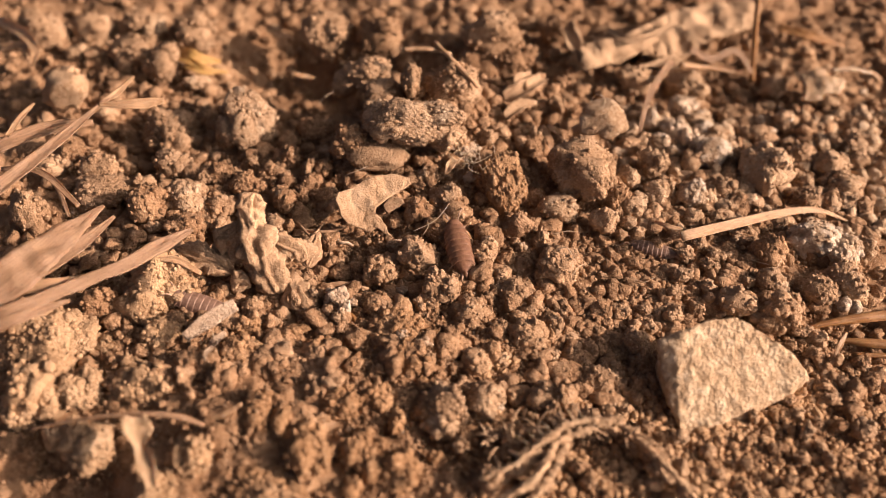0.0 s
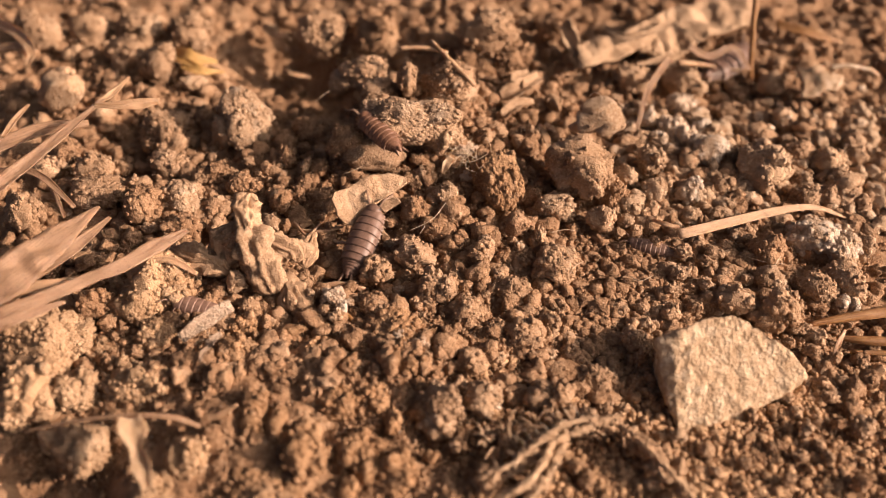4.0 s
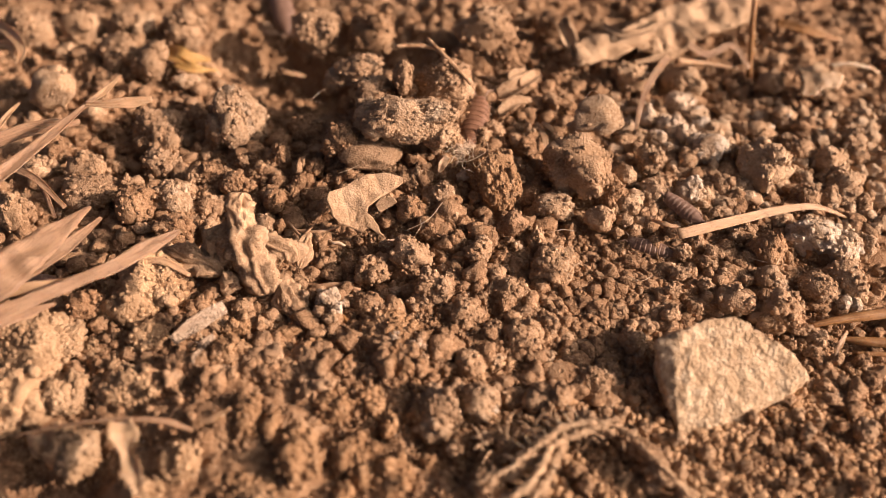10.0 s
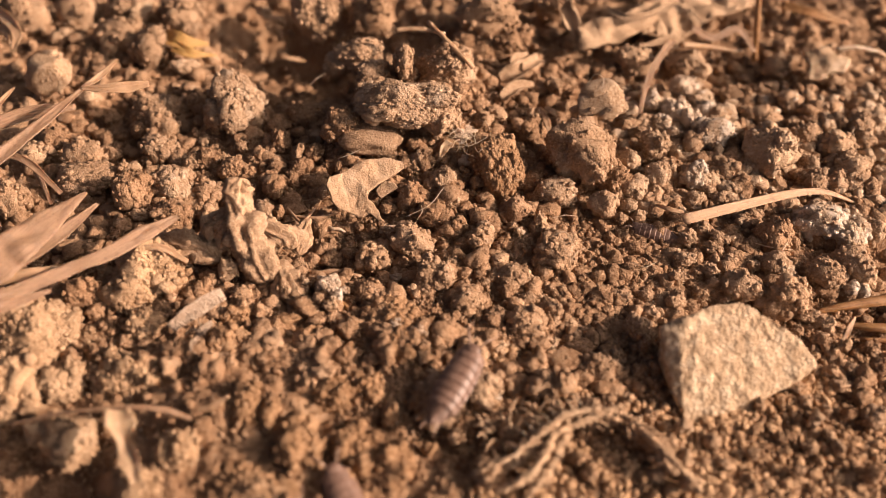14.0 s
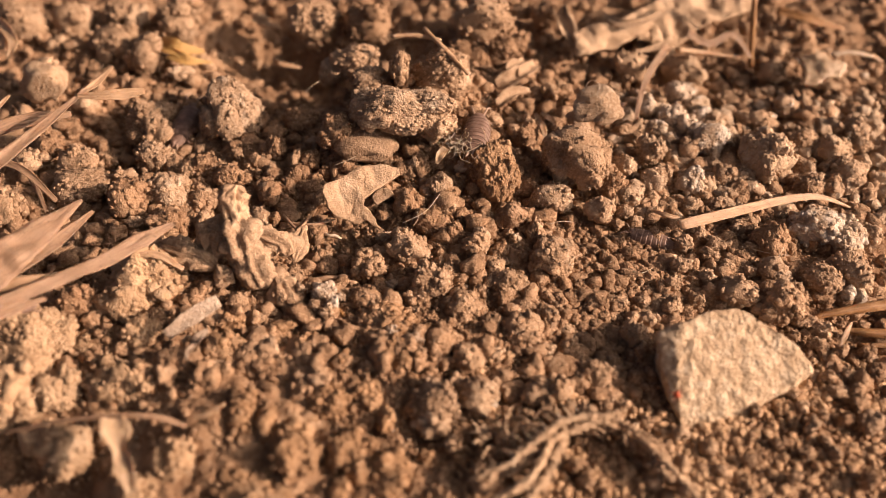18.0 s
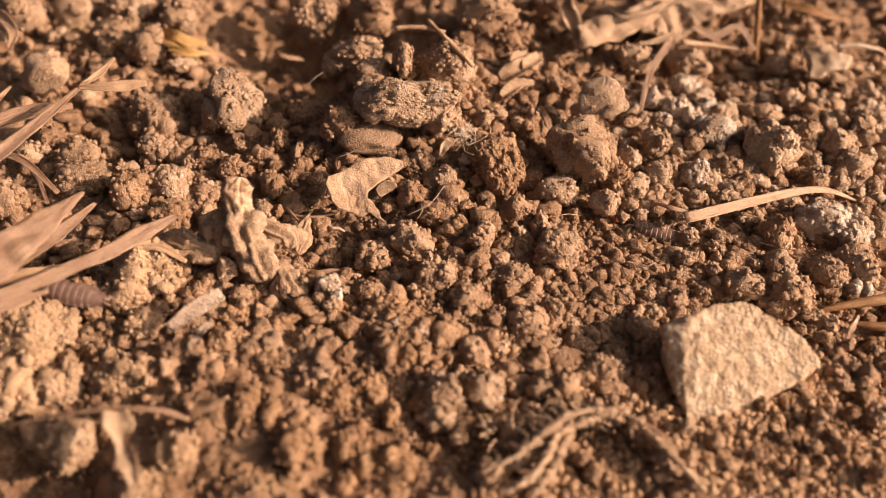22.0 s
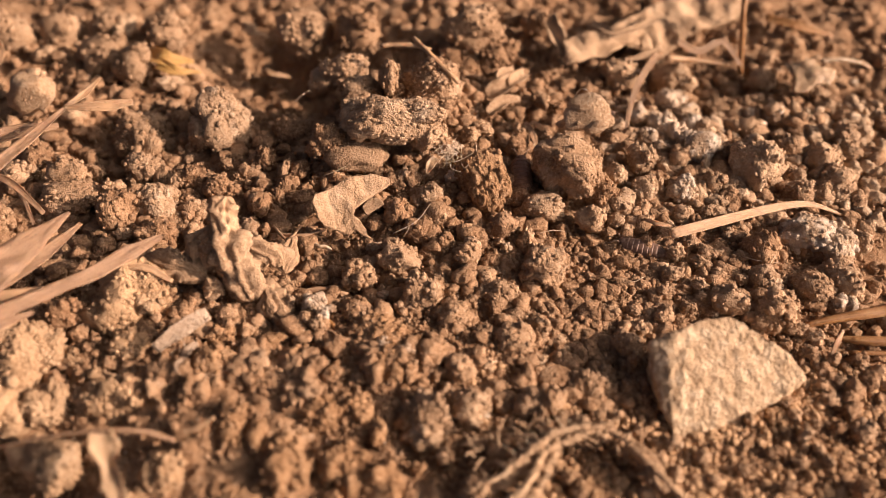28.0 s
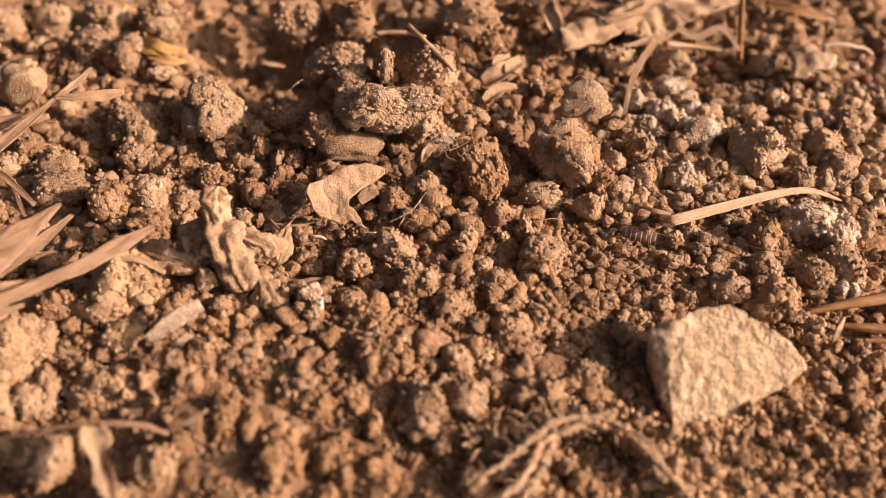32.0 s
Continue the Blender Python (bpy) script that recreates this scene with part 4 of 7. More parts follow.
nodule(-31.8, 50.9, -7.3, 1.08, 1.08, SOIL_TAN)
nodule(-28.6, 52.9, -8.2, 1.09, 0.87, SOIL_TAN)
nodule(-34.9, 50.0, -6.0, 1.07, 0.85, SOIL_TAN)
nodule(-32.2, 60.8, -4.6, 2.22, 1.33, SOIL_PALE)
nodule(-24.1, 44.8, -11.2, 1.72, 1.50, SOIL)
nodule(-28.6, 38.1, -7.1, 1.85, 1.65, SOIL)
nodule(-77.4, 62.3, -3.8, 2.80, 2.24, SOIL_TAN)
nodule(-66.0, 51.3, -3.4, 2.67, 1.92, SOIL_PALE)
nodule(-51.0, 50.0, -3.1, 2.33, 1.91, SOIL_PALE)
nodule(-53.8, 58.4, -3.0, 2.75, 2.75, SOIL_PALE)
nodule(-47.8, 58.5, -3.1, 2.75, 2.42, SOIL_TAN)
nodule(-43.9, 53.7, -3.3, 2.15, 1.94, SOIL_TAN)
nodule(-56.4, 48.3, -3.1, 2.53, 2.11, SOIL_PALE)
nodule(-43.0, 43.4, -3.5, 2.57, 1.44, SOIL_PALE)
nodule(-56.8, 34.8, -3.2, 2.47, 1.58, SOIL_PALE)
nodule(-43.8, 27.9, -4.4, 2.92, 3.69, SOIL_TAN)
nodule(-60.5, 21.7, -2.9, 1.85, 1.30, SOIL_TAN)
nodule(-60.5, 26.5, -2.6, 1.71, 2.38, SOIL)
nodule(-50.5, 22.6, -4.3, 2.35, 1.50, SOIL_TAN)
nodule(-55.5, 20.2, -3.3, 1.84, 1.11, SOIL_TAN)
nodule(-53.2, 15.4, -2.8, 2.70, 1.62, SOIL_TAN)
nodule(-46.2, 16.8, -2.9, 2.19, 2.19, SOIL_TAN)
nodule(-45.5, 12.4, -2.7, 1.59, 1.24, SOIL_PALE)
nodule(-37.6, 15.8, -2.6, 1.98, 1.62, SOIL_TAN)
nodule(-32.8, 7.5, -2.3, 1.72, 1.72, SOIL_TAN)
nodule(-42.4, 7.7, -2.5, 1.55, 1.21, SOIL_PALE)
nodule(-62.8, 12.1, -2.4, 1.95, 2.21, SOIL_TAN)
nodule(-49.2, 1.0, -2.1, 3.33, 2.33, SOIL)
nodule(-44.5, -2.7, -2.5, 1.47, 1.30, SOIL_BUFF)
nodule(-35.6, -5.2, -1.8, 2.42, 2.82, SOIL_BUFF)
nodule(-33.8, 13.4, -2.5, 1.42, 1.24, SOIL_TAN)
nodule(-36.9, 18.5, -2.8, 1.65, 1.46, SOIL_TAN)
nodule(-49.3, -16.6, -2.1, 2.76, 2.76, SOIL_BUFF)
nodule(-50.2, -20.0, -1.9, 2.71, 3.61, SOIL_BUFF)
nodule(-46.2, -20.5, -2.4, 2.15, 1.79, SOIL_PALE)
nodule(-44.0, -18.6, -2.2, 1.82, 2.27, SOIL_BUFF)
nodule(-44.1, -12.9, -2.4, 2.24, 1.68, SOIL_BUFF)
nodule(-39.8, -16.4, -2.4, 1.66, 1.66, SOIL_BUFF)
nodule(-39.0, -19.2, -2.2, 2.53, 2.35, SOIL_BUFF)
nodule(-35.2, -19.4, -2.1, 1.99, 2.53, SOIL_BUFF)
nodule(-38.7, -13.7, -2.6, 2.33, 1.31, SOIL_BUFF)
nodule(-48.2, -23.1, -2.6, 2.21, 1.42, SOIL_BUFF)
nodule(-46.6, -26.4, -2.8, 2.16, 1.72, SOIL_BUFF)
nodule(-44.0, -26.7, -2.8, 2.40, 2.57, SOIL_BUFF)
nodule(-50.1, -26.9, -5.6, 2.55, 2.12, SOIL)
nodule(-42.6, -29.7, -7.9, 1.16, 1.16, SOIL_BUFF)
nodule(-39.4, -29.9, -8.3, 1.82, 1.16, SOIL_BUFF)
nodule(-30.5, -28.7, -2.6, 2.55, 3.40, SOIL_BUFF)
nodule(-28.1, -31.3, -3.0, 2.00, 1.67, SOIL_RUST)
nodule(-32.6, -32.6, -4.5, 2.46, 1.15, SOIL_BUFF)
nodule(-28.0, -16.0, -2.4, 2.31, 1.84, SOIL_RUST)
nodule(-27.1, -19.6, -2.4, 1.81, 1.62, SOIL_RUST)
nodule(-29.7, -22.3, -2.7, 1.06, 0.89, SOIL_RUST)
nodule(-29.8, -17.9, -2.6, 1.45, 1.27, SOIL)
nodule(-25.5, -14.7, -2.4, 1.85, 1.85, SOIL)
nodule(-20.7, -13.8, -2.5, 1.87, 1.49, SOIL_RUST)
nodule(-21.8, -16.3, -2.5, 1.46, 1.46, SOIL_RUST)
nodule(-22.9, -18.3, -2.6, 1.82, 1.27, SOIL_RUST)
nodule(-19.7, -16.3, -2.5, 1.46, 1.46, SOIL_RUST)
nodule(-17.7, -15.1, -2.4, 2.04, 1.67, SOIL_RUST)
nodule(-14.7, -14.2, -2.5, 1.67, 1.49, SOIL_RUST)
nodule(-15.4, -17.3, -2.3, 1.83, 2.20, SOIL_RUST)
nodule(-12.8, -15.4, -2.6, 1.48, 1.29, SOIL_PALE)
nodule(-10.2, -12.8, -2.6, 2.06, 1.32, SOIL_RUST)
nodule(-11.4, -16.4, -2.4, 1.28, 1.84, SOIL_RUST)
nodule(-8.6, -17.1, -2.6, 2.01, 1.10, SOIL_PALE)
nodule(-6.5, -15.8, -2.6, 1.29, 1.11, SOIL_RUST)
nodule(-4.4, -16.5, -2.2, 2.29, 2.29, SOIL_RUST)
nodule(-4.5, -12.9, -2.4, 2.82, 1.68, SOIL_WHITE)
nodule(-13.1, -20.5, -2.3, 2.15, 1.98, SOIL_RUST)
nodule(-9.7, -20.5, -2.4, 2.15, 1.79, SOIL_RUST)
nodule(-7.1, -19.5, -2.6, 1.26, 1.09, SOIL)
nodule(-20.6, -20.4, -2.6, 1.44, 1.26, SOIL_RUST)
nodule(-24.1, -19.6, -2.5, 1.62, 1.44, SOIL_RUST)
nodule(-20.5, -25.4, -2.0, 2.17, 3.05, SOIL_RUST)
nodule(-16.5, -26.8, -2.1, 2.59, 2.59, SOIL_RUST)
nodule(-15.5, -30.4, -2.1, 2.18, 2.53, SOIL_RUST)
nodule(-14.9, -23.5, -2.5, 2.20, 1.40, SOIL_RUST)
nodule(-10.0, -26.6, -2.4, 1.72, 1.72, SOIL_RUST)
nodule(-6.2, -24.1, -2.3, 1.23, 2.20, SOIL_RUST)
nodule(-8.0, -27.6, -2.6, 1.71, 1.28, SOIL_RUST)
nodule(-11.2, -28.8, -2.5, 2.12, 1.52, SOIL_RUST)
nodule(-9.1, -31.0, -2.3, 2.10, 2.01, SOIL_RUST)
nodule(-10.9, -33.0, -2.4, 1.49, 1.66, SOIL_RUST)
nodule(-5.3, -30.2, -2.5, 2.03, 1.51, SOIL_RUST)
nodule(-5.9, -32.9, -2.6, 1.66, 1.16, SOIL_RUST)
nodule(-2.6, -22.9, -2.2, 1.94, 2.21, SOIL_RUST)
nodule(-0.9, -24.5, -2.1, 2.62, 2.62, SOIL_PALE)
nodule(-1.5, -28.7, -2.7, 1.02, 1.02, SOIL_RUST)
nodule(-3.0, -19.6, -2.4, 1.26, 1.62, SOIL_RUST)
nodule(-22.1, -28.8, -2.4, 1.70, 1.70, SOIL_RUST)
nodule(-18.3, -33.6, -2.5, 2.88, 1.48, SOIL_RUST)
nodule(2.1, -19.2, -2.6, 1.33, 1.33, SOIL_PALE)
nodule(4.5, -20.2, -2.8, 1.47, 1.18, SOIL_WHITE)
nodule(5.8, -21.7, -2.9, 1.61, 1.02, SOIL_WHITE)
nodule(4.1, -22.1, -2.9, 1.02, 0.87, SOIL_WHITE)
nodule(7.1, -14.7, -3.0, 1.22, 1.07, SOIL_PALE)
nodule(11.4, -14.0, -3.4, 1.07, 0.92, SOIL_TAN)
nodule(13.6, -13.4, -3.6, 1.08, 0.92, SOIL_PALE)
nodule(16.1, -12.8, -3.8, 1.24, 1.08, SOIL_TAN)
nodule(17.4, -14.4, -4.1, 1.08, 0.92, SOIL_TAN)
nodule(7.9, -20.0, -3.1, 0.74, 1.03, SOIL_TAN)
nodule(17.8, -17.4, -4.0, 1.06, 1.51, SOIL_TAN)
nodule(20.1, -16.3, -4.4, 1.07, 0.91, SOIL_PALE)
nodule(21.7, -14.6, -4.4, 1.08, 0.92, SOIL_TAN)
nodule(25.3, -13.5, -4.0, 0.93, 1.70, SOIL_PALE)
nodule(12.7, -19.7, -3.6, 0.89, 0.74, SOIL_TAN)
nodule(12.8, -22.4, -3.1, 0.88, 1.83, SOIL_TAN)
nodule(15.3, -21.2, -3.7, 1.18, 1.03, SOIL_TAN)
nodule(19.8, -21.3, -4.2, 1.03, 0.89, SOIL_TAN)
nodule(22.2, -21.2, -4.3, 1.03, 0.89, SOIL_TAN)
nodule(5.6, -25.6, -2.9, 1.43, 1.00, SOIL)
nodule(1.7, -27.3, -2.6, 1.13, 1.27, SOIL_TAN)
nodule(4.2, -31.7, -2.9, 1.64, 0.96, SOIL_PALE)
nodule(6.8, -28.5, -3.0, 0.84, 1.12, SOIL_TAN)
nodule(10.3, -24.6, -3.3, 1.01, 0.86, SOIL_TAN)
nodule(10.6, -26.1, -3.3, 0.85, 1.00, SOIL_TAN)
nodule(15.3, -29.3, -4.1, 1.26, 1.12, SOIL_TAN)
nodule(16.4, -31.0, -4.2, 1.39, 1.39, SOIL_TAN)
nodule(7.3, -32.7, -3.1, 1.63, 0.95, SOIL_TAN)
nodule(22.3, -24.9, -4.0, 1.30, 1.15, SOIL_PALE)
nodule(24.6, -23.6, -4.2, 1.02, 0.87, SOIL_TAN)
nodule(24.0, -31.4, -4.1, 1.38, 0.97, SOIL_PALE)
nodule(18.3, -31.2, -4.5, 0.97, 0.83, SOIL_TAN)
nodule(28.3, -25.1, -4.3, 1.44, 1.01, SOIL_PALE)
nodule(26.3, -27.1, -4.2, 1.14, 1.00, SOIL_TAN)
nodule(31.3, -26.9, -4.5, 1.14, 1.00, SOIL_TAN)
nodule(37.9, -21.7, -4.8, 0.89, 1.18, SOIL_TAN)
nodule(42.9, -18.7, -5.1, 1.51, 1.06, SOIL_TAN)
nodule(43.7, -21.0, -5.2, 0.89, 0.89, SOIL_PALE)
nodule(44.3, -23.5, -5.1, 0.73, 1.32, SOIL_PALE)
nodule(46.1, -22.1, -5.4, 1.04, 0.89, SOIL_TAN)
nodule(48.5, -16.4, -5.5, 1.38, 1.07, SOIL_TAN)
nodule(51.1, -12.4, -5.6, 1.26, 1.10, SOIL_TAN)
nodule(48.4, -11.6, -5.4, 1.42, 1.10, SOIL_TAN)
nodule(45.8, -10.3, -5.4, 1.11, 0.95, SOIL_TAN)
nodule(51.2, -15.8, -5.7, 0.92, 0.92, SOIL_TAN)
nodule(54.7, -12.7, -5.8, 1.73, 1.26, SOIL)
nodule(54.4, -15.9, -5.6, 1.54, 1.54, SOIL)
nodule(51.5, -18.4, -5.6, 1.37, 1.06, SOIL)
nodule(48.6, -18.5, -5.5, 1.52, 1.06, SOIL_TAN)
nodule(51.5, -23.3, -5.4, 1.62, 1.77, SOIL_TAN)
nodule(45.5, -25.6, -5.4, 1.01, 0.87, SOIL_TAN)
nodule(46.0, -27.1, -5.3, 0.86, 1.00, SOIL_TAN)
nodule(42.7, -27.2, -5.2, 1.29, 0.86, SOIL_TAN)
nodule(39.7, -25.8, -5.0, 1.01, 0.87, SOIL_TAN)
nodule(48.9, -30.8, -5.3, 1.41, 1.41, SOIL)
nodule(32.1, -29.7, -4.6, 0.98, 0.84, SOIL_TAN)
nodule(27.5, -29.3, -4.1, 1.26, 1.41, SOIL_TAN)
nodule(35.7, -28.2, -4.8, 0.99, 0.85, SOIL_TAN)
nodule(40.5, -30.2, -5.1, 1.12, 0.84, SOIL_TAN)
nodule(48.8, -22.5, -5.5, 1.18, 1.04, SOIL)
nodule(-15.3, -6.1, -1.3, 1.10, 0.97, SOIL_WHITE)
nodule(-13.6, -7.7, -1.1, 1.09, 1.12, SOIL_WHITE)
nodule(-14.2, -9.3, -1.1, 1.08, 0.79, SOIL_PALE)
nodule(-12.5, -6.6, -1.5, 0.63, 0.65, SOIL_WHITE)
nodule(-18.0, -5.0, -1.5, 0.72, 0.65, SOIL_WHITE)
nodule(-15.8, -8.1, -1.2, 0.94, 0.80, SOIL_PALE)
nodule(-3.2, -13.8, -0.8, 1.50, 1.08, SOIL_WHITE)
nodule(-5.7, -12.7, -0.9, 1.21, 0.93, SOIL_WHITE)
nodule(-2.2, -15.4, -1.0, 0.82, 0.76, SOIL_PALE)
nodule(-6.5, -14.5, -0.9, 1.05, 0.92, SOIL_PALE)
nodule(-4.5, -11.8, -1.0, 1.07, 0.78, SOIL_PALE)

# crumbs caught along the rootlets
for k, spot in enumerate(((21.4, -25.1, -2.7), (22.4, -26.7, -2.9), (23.6, -27.9, -2.6), (24.6, -29.3, -3.1), (25.7, -31.2, -2.9), (27.1, -32.6, -3.3), (19.8, -24.5, -2.5), (11.3, -27.4, -1.2), (13.2, -24.4, -1.8),
                          (9.2, -30.2, -1.4), (10.6, -32.6, -1.9), (5.0, -32.3, -1.7), (15.0, -23.2, -2.1), (17.3, -23.6, -2.1), (7.5, -26.9, -1.9), (14.6, -20.4, -2.5))):
    r = 0.8 + 0.28 * (k * 5 % 4)
    clod(*spot, r, r * 0.85, SOIL_TAN, 300 + k, 3, rough=1.5, cover=1.2, label="small tan crumb of soil caught on rootlets")


# ---- the stone ----
def stone(x, y, z, turn):
    """A broken wedge of pale sandstone: a blunt head, a long tip, flat breaks with worn edges."""
    bm = bmesh.new()
    for corner in ((-7.8, 0.6, 3.3), (-6.7, 1.9, 4.2), (-4.1, 3.3, 4.9), (0.3, 4.1, 4.8), (2.8, 3.1, 3.6), (6.6, 1.5, 1.8), (9.3, -0.5, -0.1), (9.3, -1.4, -0.7), (6.3, -3.0, -1.5), (1.3, -4.6, -2.0), (-2.9, -6.6, -2.8), (-4.7, -7.1, -3.0), (-6.0, -4.9, -1.1), (-7.5, -2.5, 1.0), (-9.6, 1.6, 3.0), (-9.4, -1.2, 0.9), (-8.4, -4.7, -1.4), (-7.3, -7.4, -3.0),
                   (-8.6, 1.8, -5.0), (-7.0, -4.6, -5.4), (-3.0, -7.0, -6.0), (7.0, -2.0, -6.0), (9.5, 0.6, -5.0), (2.0, 6.0, -6.0), (-6.0, 6.0, -6.0), (-1.0, 5.0, 2.0)):
        bm.verts.new(corner)
    bmesh.ops.convex_hull(bm, input=bm.verts)
    loose = [v for v in bm.verts if not v.link_faces]
    bmesh.ops.delete(bm, geom=loose, context="VERTS")
    bmesh.ops.triangulate(bm, faces=bm.faces[:])
    for _ in range(6):
        long = [e for e in bm.edges if e.calc_length() > 0.5]
        if long:
            bmesh.ops.subdivide_edges(bm, edges=long, cuts=1)
            bmesh.ops.triangulate(bm, faces=bm.faces[:])
    for _ in range(1):
        bmesh.ops.smooth_vert(bm, verts=bm.verts[:], factor=0.5, use_axis_x=True, use_axis_y=True, use_axis_z=True)
    bm.normal_update()
    for v in bm.verts:
        p = v.co
        v.co = p + v.normal * (0.3 * noise.noise(p * 0.28) + 0.25 * noise.noise(p * 0.8) + 0.14 * noise.noise(p * 2.2))
    for v in bm.verts:
        v.co *= MM
    for f in bm.faces:
        f.smooth = True
    me = bpy.data.meshes.new("stone")
    bm.to_mesh(me)
    bm.free()
    me.materials.append(STONE)
    ob = new("stone", me)
    ob.matrix_world = pose(x * MM, y * MM, z * MM, 0, 0, turn)
    return tagged(ob, "pale sandstone wedge with flat broken faces, half sunk in grit", "stone")


stone(*(35.8, -16.4, -1.6), 0)


# ---- dead plants ----
blade("straw", [(32.8, 5.0, -0.6), (40.9, 8.4, -1.6), (50.3, 12.6, -3.2), (56.1, 14.3, -4.6), (61.7, 14.5, -7.2)], [1.5, 1.45, 1.15, 0.8, 0.25],
      STRAW, "flat bleached straw arching over the crumbs", "straw", curl=0.12, thick=0.3, ragged=0.05)
tube("straw_peg", [(55.5, 16.8, -7.3), (53.8, 15.3, -3.0)], [0.14, 0.1], STRAW_DULL, "thin dry stalk end sticking out of soil", "stalk")

leaf = group_at("leaf_fragment", "torn tan fragment of a dead leaf dusted with soil", "leaf")
part("leaf_blade", sheet_mesh("leaf_blade", [(-16.1, 9.5, 1.7), (-15.8, 10.5, 2.0), (-14.1, 11.5, 1.9), (-12.4, 13.0, 1.8), (-10.7, 14.1, 1.8), (-8.2, 14.8, 1.6), (-5.6, 14.5, 1.0), (-5.4, 13.7, 0.8), (-6.6, 12.7, 0.7), (-7.6, 11.9, 0.6), (-8.9, 10.6, 0.6), (-10.1, 9.5, 0.3), (-10.4, 8.8, -0.3), (-9.5, 8.2, -0.9), (-8.7, 7.3, -1.6), (-8.0, 6.4, -2.4), (-9.1, 6.5, -2.0), (-10.1, 7.2, -1.5), (-10.9, 6.7, -1.8), (-11.7, 6.5, -1.9), (-12.8, 7.0, -1.3), (-14.3, 7.1, -0.5), (-15.1, 7.7, 0.3), (-15.6, 8.6, 1.1)], LEAF_PALE, seed=3), leaf)
part("leaf_back", sheet_mesh("leaf_back", [(-9.5, 10.9, -0.7), (-8.2, 12.3, -0.1), (-6.9, 11.9, -0.3), (-6.3, 11.5, -0.9), (-7.4, 11.1, -1.4), (-8.9, 9.9, -1.6)], LEAF_DUSTY, seed=5, wavy=0.3), leaf)

tuft = group_at("grass_tuft", "bleached tuft of dead grass blades leaning over soil", "dry grass")
blade("grass_blade", [(-62.4, -18.0, 4.5), (-57.4, -13.8, 6.0), (-54.2, -9.2, 6.5), (-51.8, -5.8, 6.5), (-49.6, -1.3, 6.0), (-46.8, 4.7, 5.0)], [3.6, 5.2, 5.6, 4.6, 3.4, 0.4], STRAW_DULL, "", "", tuft, curl=0.05, face=(0.1, -0.5, 0.85), thick=0.3, ragged=0.18, seed=1, n=10)
blade("grass_blade", [(-61.6, -18.8, 5.5), (-56.5, -16.3, 6.0), (-52.4, -14.6, 6.5), (-48.7, -11.9, 6.0), (-44.9, -8.9, 5.5), (-41.0, -5.8, 5.0), (-37.8, -1.6, 4.0), (-34.7, 2.2, 3.0)], [1.6, 1.7, 1.7, 1.6, 1.6, 1.8, 2.1, 0.6], STRAW_DULL, "", "", tuft, curl=0.08, face=(0.1, -0.5, 0.85), thick=0.3, ragged=0.18, seed=2, n=10)
blade("grass_blade", [(-53.3, -9.0, 5.0), (-50.8, -6.1, 5.0), (-47.8, -2.3, 5.0), (-45.6, 4.1, 3.5)], [1.6, 1.8, 1.9, 0.5], STRAW_DULL, "", "", tuft, curl=0.15, face=(0.1, -0.5, 0.85), thick=0.3, ragged=0.18, seed=3, n=10)
blade("grass_blade", [(-62.4, -14.7, 4.5), (-57.7, -12.1, 5.0), (-54.4, -10.5, 5.0), (-49.8, -9.2, 5.0), (-47.0, -7.3, 4.0)], [1.4, 1.6, 1.7, 1.4, 0.4], STRAW, "", "", tuft, curl=0.15, face=(0.1, -0.5, 0.85), thick=0.3, ragged=0.18, seed=4, n=10)
blade("grass_blade", [(-60.2, -19.6, 5.0), (-55.1, -17.2, 5.5), (-52.2, -15.9, 6.0), (-49.6, -13.8, 5.5), (-46.7, -11.9, 5.0)], [1.4, 1.5, 1.5, 1.3, 0.4], STRAW_DULL, "", "", tuft, curl=0.1, face=(0.1, -0.5, 0.85), thick=0.3, ragged=0.18, seed=5, n=10)
blade("grass_blade", [(-39.3, -3.4, 3.0), (-36.0, -2.9, 2.6), (-32.7, -3.9, 1.0)], [0.5, 1.0, 0.5], STRAW, "", "", tuft, curl=0.2, face=(0.1, -0.5, 0.85), thick=0.3, ragged=0.18, seed=6, n=10)
upper = group_at("grass_stalk", "dead grass stalk with a split sheath, leaning out", "dry grass")
blade("grass_blade", [(-60.5, 2.1, 9.0), (-56.5, 8.0, 9.5), (-53.4, 14.0, 9.5), (-50.4, 21.1, 9.2), (-47.1, 27.5, 9.5)], [2.4, 2.0, 1.6, 0.7, 0.3], STRAW_DULL, "", "", upper,
      curl=0.15, thick=0.25, seed=5)
blade("sheath", [(-50.7, 21.0, 9.3), (-47.1, 20.9, 9.4), (-43.8, 21.6, 9.2), (-41.4, 22.4, 9.0)], [0.5, 1.4, 1.6, 0.9], STRAW, "", "", upper, curl=0.2, thick=0.25, ragged=0.4, seed=6)
blade("grass_blade", [(-50.5, 21.5, 9.2), (-48.6, 23.7, 9.3), (-46.9, 27.4, 9.6)], [0.4, 1.2, 0.3], STRAW, "", "", upper, curl=0.2, thick=0.2, seed=7)
blade("grass_blade", [(-64.0, 14.2, 7.0), (-58.9, 17.8, 7.0), (-55.3, 19.2, 7.0), (-52.0, 20.5, 6.5)], [2.2, 2.2, 1.8, 0.8], STRAW_DULL, "", "", upper, curl=0.15, thick=0.25, seed=8)
blade("grass_blade", [(-62.4, 10.8, 6.0), (-58.3, 10.4, 6.5), (-55.0, 9.0, 6.0), (-50.7, 5.6, 4.0)], [0.6, 0.9, 1.0, 0.6], STRAW_DULL, "", "", upper, curl=0.2, thick=0.2, seed=9)
